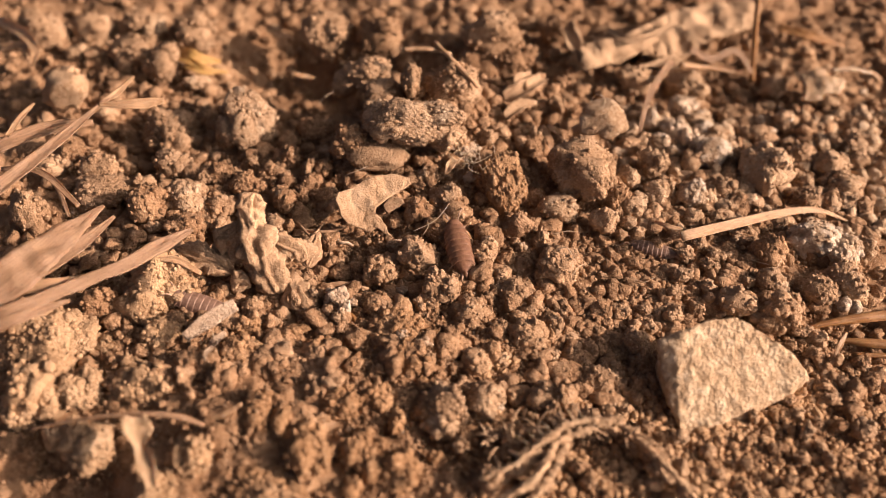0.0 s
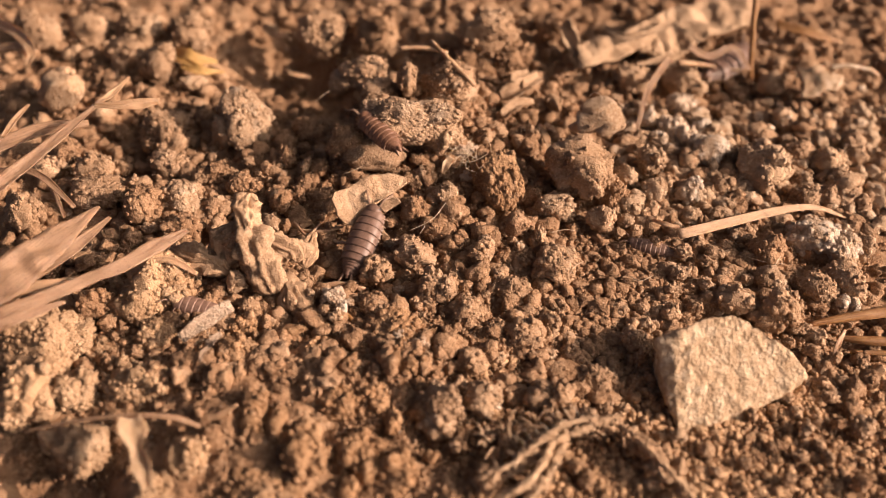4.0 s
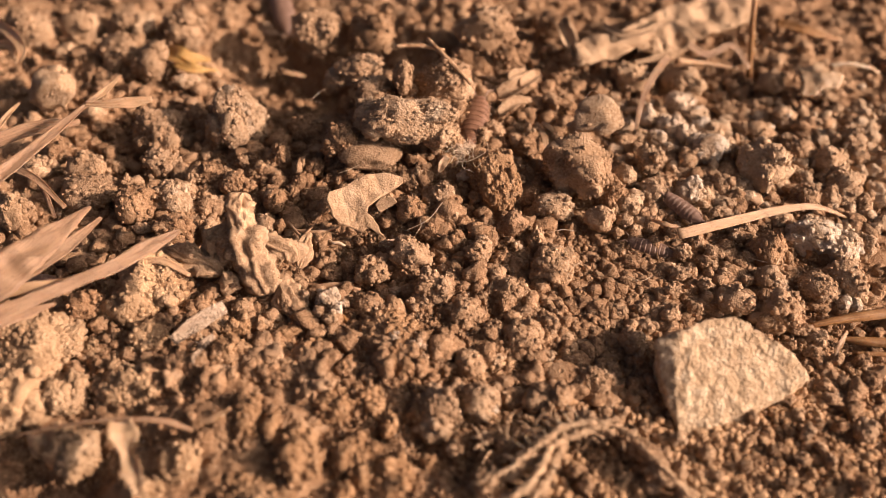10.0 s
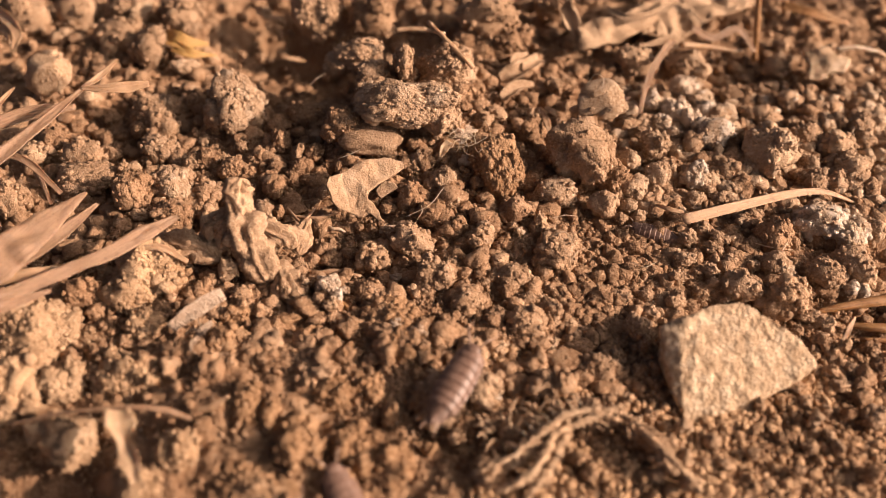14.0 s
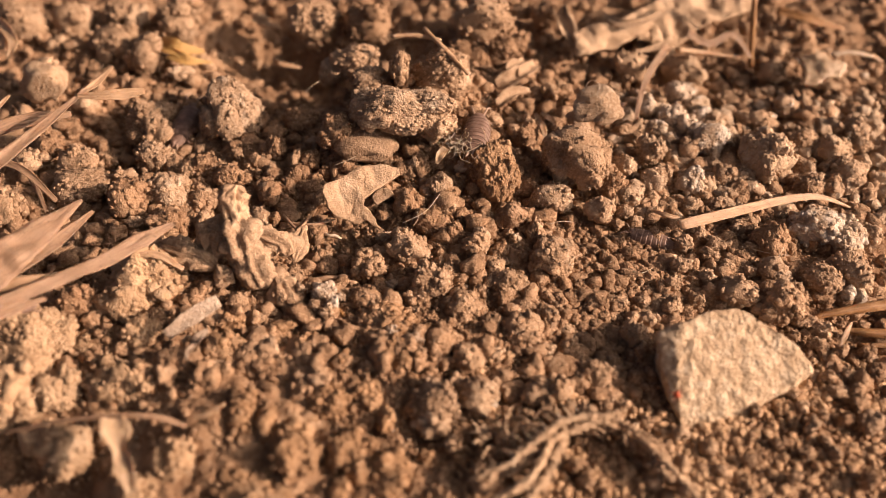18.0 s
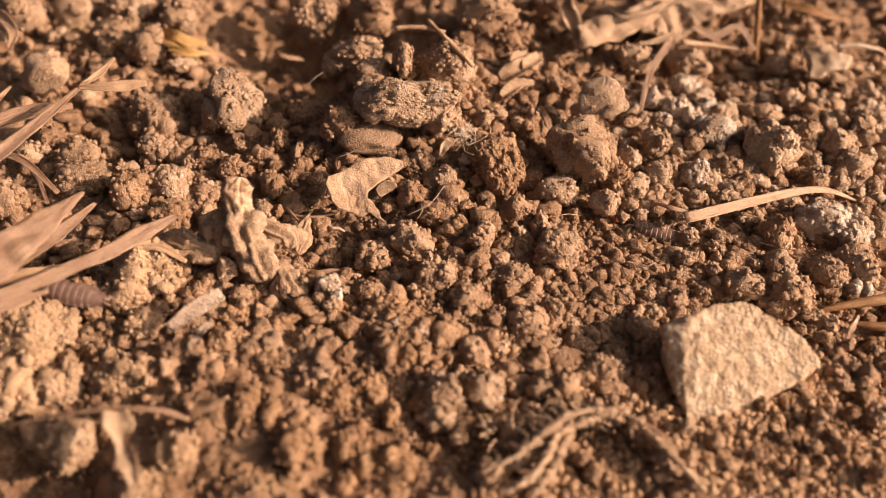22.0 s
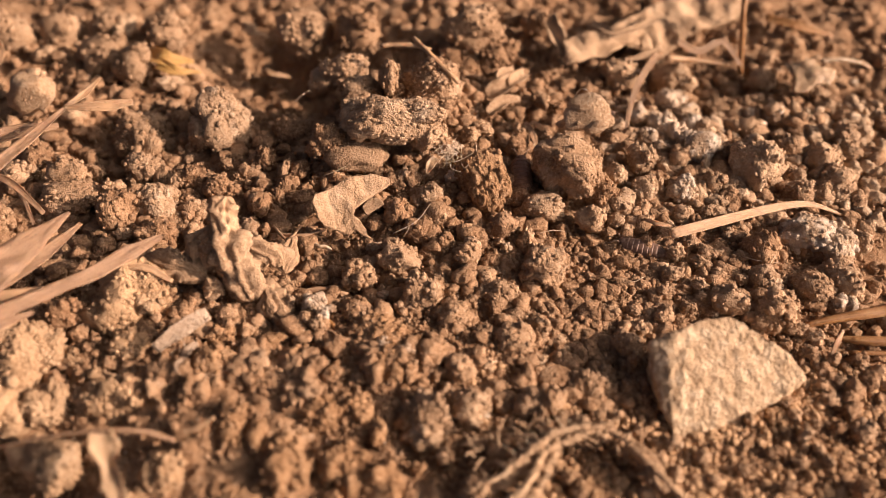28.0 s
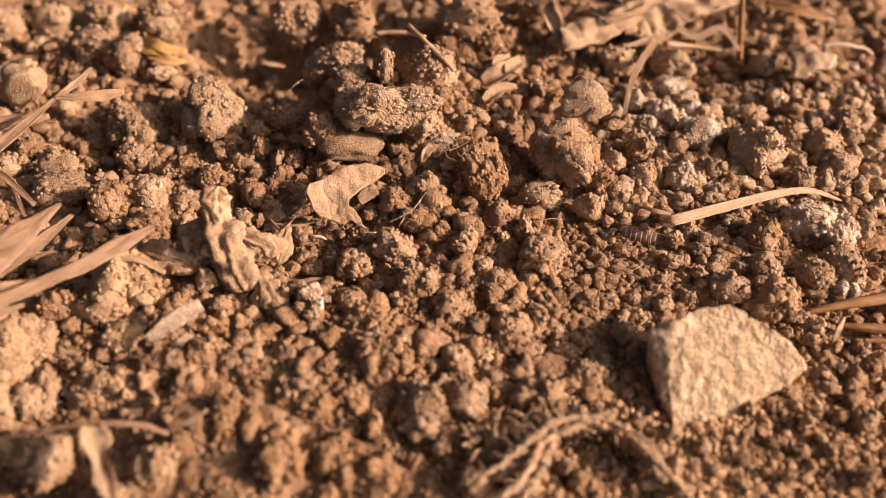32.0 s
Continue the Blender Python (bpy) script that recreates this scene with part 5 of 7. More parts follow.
blade("grass_blade", [(-55.1, 9.2, 5.8), (-53.6, 7.3, 4.0), (-52.6, 5.5, 2.0)], [0.5, 0.7, 0.4], STRAW_DULL, "", "", upper, curl=0.2, thick=0.2, seed=19)
blade("grass_blade", [(-62.4, 15.4, 8.0), (-61.1, 18.4, 9.0), (-59.8, 21.0, 9.5)], [0.6, 1.0, 0.3], STRAW, "", "", upper, curl=0.2, thick=0.2, seed=10)
curl = group_at("curled_leaf", "pale curled strip of dead leaf", "leaf")
blade("leaf_strip", [(-78.4, 53.4, 2.0), (-71.9, 47.7, 3.0), (-68.9, 43.7, 2.5), (-69.6, 41.5, 1.0)], [1.6, 2.0, 1.6, 1.0], STRAW, "", "", curl, curl=0.2, thick=0.25, seed=11)
blade("leaf_strip", [(-76.4, 46.6, 1.0), (-72.1, 46.0, 2.0), (-70.3, 43.5, 1.0)], [1.4, 1.4, 1.0], STRAW, "", "", curl, curl=0.2, thick=0.25, seed=21)

stem = group_at("withered_stem", "crumpled withered plant stem standing in the soil", "stem")
def crumple(name, points, widths, flat=0.6, seed=0):
    part(name, crumpled_mesh(name, points, widths, LEAF_PALE, flat, 14, seed), stem)


crumple("stem_head", [(-25.9, 4.1, 8.4), (-26.3, 3.1, 7.0), (-26.4, 1.9, 5.4), (-26.0, 0.6, 3.6)], [1.69, 1.89, 1.62, 2.21], 0.7, 1)
crumple("stem_body", [(-26.4, 2.1, 5.2), (-26.0, 0.3, 3.6), (-25.0, -1.2, 1.4), (-23.6, -3.3, -0.4), (-22.7, -4.7, -2.2)], [1.56, 2.73, 2.6, 2.08, 1.95], 0.6, 2)
crumple("stem_fold", [(-27.8, 2.5, 4.8), (-28.6, 1.2, 3.0), (-29.6, 0.0, 1.4), (-29.3, -1.2, -0.6)], [1.04, 2.21, 2.34, 1.3], 0.5, 3)
crumple("husk", [(-37.1, 1.3, 0.4), (-34.1, -0.7, 0.9), (-31.4, -1.4, 0.8), (-29.0, -2.4, -0.6)], [0.8, 1.7, 2.0, 1.3], 0.34, 4)
crumple("husk", [(-29.3, -3.8, -1.4), (-28.0, -3.9, -0.8), (-26.6, -3.3, -0.4)], [1.0, 1.5, 1.1], 0.34, 5)
crumple("husk", [(-24.6, 2.2, 1.6), (-22.4, 1.2, 1.0), (-20.4, 0.7, 0.2), (-19.9, 0.2, -1.0)], [1.1, 1.9, 2.1, 1.2], 0.34, 6)
crumple("husk", [(-17.9, 4.4, 0.4), (-18.6, 2.7, 0.0), (-19.0, 1.0, -1.0), (-19.2, -0.3, -2.0)], [0.7, 1.1, 1.2, 0.8], 0.34, 7)
crumple("husk", [(-21.6, -2.0, -1.0), (-20.4, -4.4, -1.4), (-19.1, -6.4, -2.4), (-17.9, -7.5, -3.0)], [1.2, 1.8, 2.0, 1.4], 0.34, 8)
tube("rootlet", [(-21.0, 7.9, -2.8), (-17.7, 7.2, -2.5), (-14.6, 8.1, -2.4)], [0.25, 0.3, 0.15], BARK, "", "", stem)
tube("rootlet", [(-22.0, 9.5, -2.6), (-19.6, 6.3, -2.2), (-17.9, 8.8, -2.3)], [0.2, 0.22, 0.12], BARK, "", "", stem)

blade("bark_flake", [(-33.0, -14.2, 0.6), (-30.3, -12.2, 1.7), (-26.9, -10.2, 2.3)], [1.4, 2.2, 1.6], CHALK, "chalky pale flake of bark lying tilted", "flake", face=(0.5, -0.5, 0.8), curl=0.15, thick=0.5, ragged=0.5, seed=41)
blade("pale_husk", [(-35.5, -27.1, 3.0), (-34.8, -29.1, 3.0), (-34.3, -31.0, 2.4), (-33.3, -32.9, 2.0), (-32.4, -35.0, 1.0)], [2.6, 2.9, 1.3, 2.3, 0.9], LEAF_TAN, "dry pinkish tan husk hanging off a twig", "husk",
      face=(0.5, -0.9, 0.5), curl=0.3, thick=0.35, ragged=0.7, twist=15, seed=42)
blade("flat_twig", [(-48.7, -27.1, -0.1), (-41.7, -26.9, 2.0), (-35.4, -26.6, 2.6), (-31.1, -26.5, 2.0), (-28.3, -26.8, 0.6)], [0.3, 0.45, 0.55, 0.7, 0.5], STRAW_DULL, "thin flat twig lying across the soil", "twig",
      curl=0.1, thick=0.4, seed=44)
blade("flat_twig", [(-28.3, -25.3, -0.2), (-26.3, -25.2, 0.4), (-24.2, -24.2, 1.2)], [0.5, 0.8, 0.4], STRAW, "short pale sliver of straw", "twig", curl=0.1, thick=0.3, seed=45)
roots = group_at("root_mat", "pale frayed rootlets matted over a hollow", "roots")
tube("root", [(3.4, -32.9, -0.6), (7.5, -31.3, 0.2), (10.7, -28.7, 0.5), (14.5, -26.1, 0.3), (18.2, -25.2, -0.4), (20.9, -25.3, -1.4)], [0.26, 0.34, 0.42, 0.45, 0.36, 0.25], ROOT, "", "", roots, rough=0.7, sides=14, n=14)
tube("root", [(5.8, -35.2, -0.8), (9.2, -33.6, 0.1), (11.6, -30.2, 0.2), (12.8, -27.3, 0.0)], [0.32, 0.42, 0.42, 0.28], ROOT, "", "", roots, rough=0.7, sides=14, n=14, seed=2)
tube("root", [(7.0, -29.3, -0.3), (8.5, -30.4, 0.3), (10.7, -29.6, 0.3)], [0.20, 0.26, 0.20], ROOT, "", "", roots, seed=3)
tube("root", [(12.5, -24.2, -0.8), (13.9, -25.8, -0.0), (15.1, -26.8, -0.3)], [0.20, 0.33, 0.20], ROOT, "", "", roots, seed=4)
tube("root", [(20.8, -25.5, -1.2), (23.3, -28.5, -1.1), (25.7, -31.5, -1.3), (28.1, -34.4, -2.2)], [0.24, 0.3, 0.3, 0.2], ROOT, "", "", roots, rough=0.7, sides=14, n=14, seed=5)
tube("root", [(5.4, -29.5, -1.2), (5.9, -31.8, -0.1), (5.3, -33.5, -0.2)], [0.16, 0.26, 0.16], ROOT, "", "", roots, seed=6)
tube("root", [(3.4, -32.4, -2.2), (7.5, -31.7, -1.2), (11.2, -29.4, -0.4), (14.4, -27.3, -0.2), (18.0, -25.5, -0.8), (20.3, -23.7, -2.0)], [0.3, 0.42, 0.52, 0.55, 0.42, 0.22], ROOT, "", "", roots, rough=0.7, sides=14, n=12, seed=7)
tube("root", [(9.0, -35.0, -2.5), (11.0, -32.9, -1.2), (12.6, -30.5, -0.6), (14.0, -27.8, -0.6)], [0.3, 0.45, 0.52, 0.35], ROOT, "", "", roots, rough=0.7, sides=14, n=12, seed=8)
tube("root", [(20.4, -25.0, -1.6), (22.0, -26.6, -1.2), (23.8, -29.3, -1.6), (25.3, -31.9, -2.6)], [0.22, 0.4, 0.36, 0.2], ROOT, "", "", roots, rough=0.7, sides=14, n=12, seed=9)
for k, bend in enumerate((-3, 2, 5, -1, 4, 0, 3, -2)):
    a = Vector((9.5 + 0.9 * k, -29.4 + 0.65 * k, 0.2))
    tube("root_hair", [a, a + Vector((-0.7, 0.8, 0.5)), a + Vector((-1.5 + 0.12 * bend, 1.7, 0.4))], [0.07, 0.06, 0.03], FIBRE, "", "", roots, sides=5, n=5)
rnd = random.Random(8)
for _ in range(40):
    a = Vector((14.6, -25.6, -1.0)) + Vector((rnd.uniform(-11, 7), rnd.gauss(0, 0.8), rnd.uniform(-0.8, 0.4)))
    a.y -= 0.05 * (a.x - 14) ** 2 * 0.5
    b = a + Vector((rnd.gauss(0, 1.5), rnd.gauss(0, 1.2), rnd.gauss(0.9, 0.7)))
    tube("rootlet", [a, (a + b) / 2 + Vector((0, 0.3, 0.3)), b], [0.12, 0.16, 0.06], ROOT, "", "", roots, sides=6, n=4, rough=0.3)
orange = group_at("orange_stem", "glossy orange-brown dead grass stem on the grit", "stem", "orange stems")
blade("stem_blade", [(49.2, -7.1, -5.4), (54.1, -6.4, -4.8), (59.6, -5.5, -4.8), (68.0, -3.5, -5.1)], [0.7, 1.2, 1.4, 1.4], STRAW_ORANGE, "", "", orange, curl=-0.15, thick=0.6, seed=51)
second = group_at("orange_stem", "glossy orange-brown dead grass stem on the grit", "stem", "orange stems")
blade("stem_blade", [(52.4, -9.2, -5.5), (56.8, -10.0, -5.2), (65.6, -10.3, -5.5)], [0.6, 1.3, 1.4], STRAW_ORANGE, "", "", second, curl=-0.15, thick=0.6, seed=52)
tube("side_stem", [(53.7, -11.3, -5.9), (59.4, -11.6, -5.8), (65.3, -11.7, -5.9)], [0.3, 0.4, 0.4], STRAW_ORANGE, "", "", second)

# the dead leaf and stalks at the back
big = group_at("dead_leaf", "large ragged dead leaf, tan and curled at its stalk", "leaf")
part("leaf_blade", sheet_mesh("leaf_blade", [(22.6, 48.7, 0.4), (22.9, 45.1, -1.6), (25.4, 45.6, -1.6), (27.6, 46.9, -1.5), (30.4, 47.7, -1.6), (33.7, 50.7, -1.8), (37.3, 53.4, -1.9), (38.5, 51.9, -3.3), (39.8, 50.5, -5.3), (41.5, 51.1, -5.5), (42.6, 52.4, -4.0), (44.7, 54.1, -3.0), (47.4, 55.7, -2.4), (52.1, 57.9, -2.3), (56.9, 60.6, -2.4), (59.1, 67.5, -2.1), (49.2, 66.1, -1.0), (40.6, 60.4, 0.1), (34.7, 55.6, 0.5), (29.0, 50.9, 0.4), (25.7, 50.9, 0.6)], LEAF_DUSTY, seed=61, wavy=1.1, step=0.8), big)
part("leaf_lobe", sheet_mesh("leaf_lobe", [(20.3, 52.7, 1.4), (20.6, 51.4, -1.6), (22.5, 50.8, -2.3), (23.5, 51.9, -0.7), (21.7, 52.1, 1.4), (21.2, 53.6, 2.4)], LEAF_DUSTY, seed=62, wavy=0.6, step=0.6), big)
blade("leaf_blade", [(20.5, 53.4, 1.4), (21.4, 49.9, 0.4), (23.9, 46.8, -1.7)], [2.0, 2.6, 1.4], LEAF_DUSTY, "", "", big, curl=0.4, thick=0.3, ragged=1.0, seed=63)
blade("leaf_strip", [(28.1, 53.3, 1.0), (31.1, 50.3, 1.2), (36.2, 52.1, 1.1), (40.7, 56.0, 0.8)], [0.8, 1.4, 1.4, 0.8], LEAF_DUSTY, "", "", big, curl=0.3, thick=0.3, ragged=0.8, seed=67)
blade("leaf_strip", [(32.6, 45.4, -1.0), (35.6, 46.3, -1.1), (39.3, 48.6, -0.9)], [0.6, 1.0, 0.8], LEAF_DUSTY, "", "", big, curl=0.3, thick=0.3, ragged=0.8, seed=68)
blade("leaf_strip", [(42.4, 51.1, -1.3), (46.4, 50.0, -2.8), (50.8, 51.8, -2.2), (53.8, 49.0, -5.0)], [1.3, 1.3, 1.2, 0.6], STRAW_DULL, "", "", big, curl=0.15, thick=0.3, seed=64)
tube("leaf_vein", [(40.4, 47.8, -2.4), (45.5, 49.7, -4.3), (52.2, 49.9, -5.6)], [0.5, 0.45, 0.3], STRAW, "", "", big)
blade("leaf_strip", [(38.7, 47.6, -1.4), (34.1, 39.4, -1.1), (31.9, 33.9, -2.5), (30.4, 27.8, -4.9)], [1.4, 1.1, 0.8, 0.4], STRAW_DULL, "", "", big, curl=0.15, thick=0.3, seed=65)
tube("dry_stalk", [(54.7, 50.1, -7.7), (54.2, 52.3, -2.4), (53.8, 54.5, 2.9), (54.2, 58.1, 7.2)], [0.5, 0.5, 0.5, 0.4], STRAW_ORANGE, "upright dry orange grass stalk", "stalk", rough=0.05)
blade("dry_grass", [(61.3, 62.2, -4.1), (66.8, 59.6, -4.4), (73.4, 59.3, -6.2)], [1.6, 1.6, 0.6], STRAW_ORANGE, "orange-brown dead grass blade on the ground", "dry grass", curl=0.15, thick=0.3, seed=66)
flower = group_at("dried_flower", "crumpled pale dried flower head on crumbs", "flower")
blade("petal", [(65.1, 44.9, -5.2), (62.6, 44.8, -3.8), (61.4, 47.7, -3.8)], [2.2, 3.2, 1.8], LEAF_TAN, "", "", flower, curl=0.3, thick=0.3, ragged=0.6, seed=71)
blade("petal", [(65.1, 44.9, -5.2), (64.3, 45.0, -3.2), (65.1, 48.3, -3.2)], [2.2, 3.0, 1.6], LEAF_TAN, "", "", flower, curl=0.3, thick=0.3, ragged=0.6, seed=72)
blade("petal", [(65.1, 44.9, -5.2), (66.8, 44.9, -4.3), (69.2, 45.9, -4.8)], [2.2, 2.8, 1.4], LEAF_TAN, "", "", flower, curl=0.3, thick=0.3, ragged=0.6, seed=73)
blade("petal", [(64.5, 44.6, -4.8), (63.0, 42.7, -4.7), (62.6, 42.4, -5.9)], [2.2, 2.6, 1.2], LEAF_TAN, "", "", flower, curl=0.3, thick=0.3, ragged=0.6, seed=74)
part("petal", sheet_mesh("petal", [(60.5, 46.1, -2.9), (62.8, 45.8, -2.2), (64.6, 46.6, -2.1), (65.4, 44.4, -2.5), (68.1, 44.2, -3.0), (66.6, 41.6, -3.9), (64.4, 41.8, -3.8), (62.7, 40.4, -4.3), (60.3, 40.7, -4.4), (61.2, 43.1, -3.4)], LEAF_TAN, seed=75, wavy=0.5, step=0.7), flower)
tube("flower_stalk", [(68.3, 50.5, -5.4), (72.0, 50.7, -5.2), (76.4, 50.8, -6.3)], [0.4, 0.4, 0.3], FIBRE, "", "", flower)
yellow = group_at("yellow_leaf", "small bright yellow dead leaf with torn prongs", "leaf")
blade("leaf_blade", [(-47.5, 49.7, -1.9), (-44.2, 47.4, -1.4), (-39.9, 48.8, -3.2)], [2.2, 3.0, 0.6], LEAF_YELLOW, "", "", yellow, curl=0.2, thick=0.3, ragged=0.4, seed=75)
blade("leaf_blade", [(-45.2, 46.8, -2.0), (-42.1, 45.3, -2.3), (-38.5, 47.1, -4.1)], [2.0, 1.8, 0.4], LEAF_YELLOW, "", "", yellow, curl=0.2, thick=0.3, ragged=0.4, seed=76)
clod(-5.9, 32.8, 5.0, 1.47, 2.93, SOIL_TAN, 177, 4)
clod(0.1, 34.5, 3.5, 4.39, 3.16, SOIL_TAN, 178, 4)
clod(-13.0, 39.3, 1.5, 3.99, 2.36, SOIL_TAN, 179, 4)
tube("thin_twig", [(-2.2, 39.0, 8.0), (1.0, 34.9, 7.0), (4.6, 31.4, 5.0)], [0.3, 0.4, 0.3], STRAW, "thin pale twig across the clods", "twig", rough=0.2)
tube("thin_twig", [(-7.3, 37.8, 7.4), (-3.4, 38.0, 7.4), (0.5, 37.6, 6.8)], [0.35, 0.4, 0.25], STRAW, "thin pale twig across the clods", "twig", rough=0.2)
scrap = group_at("leaf_scrap", "crumpled pale scrap of dead leaf between clods", "leaf")
blade("leaf_piece", [(9.1, 36.1, -0.8), (11.9, 37.3, -0.0), (15.9, 42.2, -1.1)], [2.0, 3.2, 1.4], LEAF_DUSTY, "", "", scrap, curl=0.5, thick=0.3, ragged=0.7, seed=77)
blade("leaf_piece", [(12.4, 37.0, -1.5), (11.7, 39.4, 0.0), (14.0, 42.5, -0.6)], [1.6, 2.2, 1.2], LEAF_DUSTY, "", "", scrap, curl=0.5, thick=0.3, ragged=0.7, seed=78)
blade("leaf_piece", [(9.4, 31.4, -1.0), (11.3, 33.9, -0.7), (14.7, 36.5, -2.2)], [1.6, 2.2, 0.8], LEAF_DUSTY, "", "", scrap, curl=0.5, thick=0.3, ragged=0.7, seed=79)

# ---- lint, hairs and small scraps ----
scatter("white_flecks", 260, 0.10, 0.30, (-60, 62, -30, 45), 18, 2, CHALK, "scattered whitish mineral flecks on soil", 2.0, 0.6, -0.9)


def sliver(a, b, c, wide):
    blade("straw_sliver", [a, b, c], [wide * 0.6, wide, wide * 0.4], STRAW, "short sliver of bleached straw among crumbs", "straw", curl=0.15, thick=0.25, seed=int(abs(a[0]) * 7), n=5)


sliver((-28.5, 51.9, -7.8), (-26.5, 51.9, -8.3), (-24.5, 52.6, -9.3), 0.9)
sliver((-33.3, 59.3, -3.6), (-31.2, 58.3, -3.9), (-29.1, 59.0, -4.8), 1.0)
sliver((74.8, 52.4, -6.2), (75.7, 50.9, -5.9), (77.6, 50.2, -6.8), 0.9)
sliver((15.2, 31.0, -2.4), (16.0, 26.5, -1.5), (16.3, 24.6, -2.9), 1.0)
sliver((15.9, 29.9, -1.3), (16.8, 28.8, -1.2), (17.7, 28.5, -2.0), 0.9)
sliver((-7.4, 6.0, -3.0), (-6.2, 4.9, -2.3), (-4.9, 5.4, -2.6), 0.5)
sliver((30.4, 10.6, -3.4), (32.1, 9.2, -2.9), (34.1, 9.0, -3.4), 0.7)
sliver((50.8, -12.5, -4.9), (51.7, -11.0, -3.9), (52.8, -9.4, -3.6), 0.7)
sliver((-23.2, -25.0, -2.0), (-21.8, -24.6, -1.4), (-20.7, -23.9, -2.0), 0.6)
rnd = random.Random(5)
lint = group_at("lint_tuft", "tuft of whitish tangled fibres on a clod", "lint")
for _ in range(46):
    a = Vector((2.4, 17.2, 3.0)) + Vector((rnd.gauss(0, 1.0), rnd.gauss(0, 0.9), rnd.gauss(0, 0.9)))
    b = a + Vector((rnd.gauss(0, 0.6), rnd.gauss(0, 0.5), rnd.gauss(0, 0.6)))
    c = b + Vector((rnd.gauss(0, 0.5), rnd.gauss(0, 0.5), rnd.gauss(0, 0.5)))
    tube("fibre", [a, b, c], [0.035, 0.05, 0.025], FIBRE, "", "", lint, sides=5, n=4)
clod(2.9, 23.0, -0.7, 1.87, 1.10, CHALK, 161, 4, name="dust_lump", label="lump of pale dust caught in lint", category="lump", group="")
clod(3.4, 18.2, -1.7, 0.92, 0.75, CHALK, 162, 4, name="dust_lump", label="lump of pale dust caught in lint", category="lump", group="")
blade("pale_chip", [(-0.3, 14.5, 2.2), (0.2, 15.3, 3.0), (1.0, 16.5, 3.4)], [0.4, 1.3, 1.0], LEAF_TAN, "small pale chip of straw stuck upright", "chip", thick=0.3, seed=81)


def hair(*points):
    tube("hair_root", points, [0.05, 0.06, 0.035], FIBRE, "hair-thin pale rootlet lying on the crumbs", "rootlet", sides=5, n=6)


hair((6.6, 15.4, 5.4), (6.5, 16.2, 6.2), (5.9, 17.4, 6.6))
hair((6.2, 15.4, 5.2), (4.8, 15.1, 4.4), (3.5, 14.9, 4.0), (2.5, 16.0, 3.6))
hair((-4.9, 4.5, 0.6), (-1.8, 5.7, 1.6), (0.2, 8.3, 2.4))
hair((-3.5, 4.4, 0.0), (-2.8, 5.2, 0.8), (-2.9, 6.3, 1.0))
hair((21.3, 27.9, 4.0), (22.7, 29.1, 5.5), (23.9, 28.0, 5.5), (23.5, 26.8, 4.5))
hair((14.7, 0.7, 1.0), (16.1, 0.7, 1.6), (17.1, -1.0, 1.0))
hair((16.7, -2.9, 0.0), (17.5, -2.1, 0.8), (18.5, -1.6, 1.0))
hair((26.1, -0.4, -3.8), (27.2, -1.1, -3.4), (28.8, -0.0, -3.7))
hair((15.2, 7.7, -3.1), (17.2, 8.0, -2.8), (18.9, 8.3, -3.3))
hair((-14.9, 15.6, 1.0), (-13.1, 15.9, 1.6), (-11.8, 16.4, 2.0))
hair((-20.5, 31.7, 1.5), (-19.4, 32.5, 2.2), (-18.3, 33.4, 2.4))
hair((62.5, 28.0, -5.6), (64.0, 27.8, -4.9), (65.1, 29.4, -4.8))
hair((43.4, 4.1, -4.4), (45.4, 3.0, -4.1), (48.4, 3.3, -4.9))
hair((45.4, 1.0, -4.5), (46.7, 2.5, -3.8), (47.7, 4.0, -3.9))
hair((45.3, 2.3, -4.5), (46.1, 1.2, -4.0), (47.9, 1.0, -4.7))
hair((-29.8, -13.3, 1.5), (-29.3, -14.2, 1.4), (-28.9, -14.8, 0.6))
tube("pale_curl", [(-16.3, 6.8, -3.2), (-15.4, 5.8, -3.1), (-14.5, 5.8, -3.2), (-13.6, 5.9, -3.9)], [0.18, 0.24, 0.24, 0.15], FIBRE, "pale curled scrap of plant stalk", "scrap", rough=0.2)
tube("red_splinter", [(-13.2, -7.8, -2.1), (-12.3, -8.8, -2.2), (-11.4, -9.5, -2.9)], [0.25, 0.35, 0.2], STRAW_ORANGE, "short reddish brown splinter", "splinter", rough=0.2)
tube("buried_twig", [(-17.0, -1.9, -3.7), (-14.3, -1.7, -3.5), (-10.9, -2.4, -3.8)], [0.3, 0.4, 0.3], BARK, "brown twig half buried in crumbs", "twig", rough=0.2)
white = group_at("white_scrap", "white papery scrap tangled with threads", "scrap")
blade("paper_bit", [(-29.5, -15.8, 0.9), (-28.6, -15.5, 1.9), (-27.5, -14.7, 2.3)], [0.5, 1.1, 0.6], CHALK, "", "", white, thick=0.3, curl=0.3, ragged=0.6, seed=83)
blade("paper_bit", [(-29.9, -17.7, 0.5), (-29.7, -16.8, 1.1), (-28.9, -15.9, 1.3)], [0.3, 0.6, 0.4], CHALK, "", "", white, thick=0.25, curl=0.3, seed=84)
tube("thread", [(-30.9, -15.4, 0.9), (-29.8, -15.3, 1.9), (-28.8, -15.7, 1.5)], [0.06, 0.06, 0.04], FIBRE, "", "", white, sides=5)


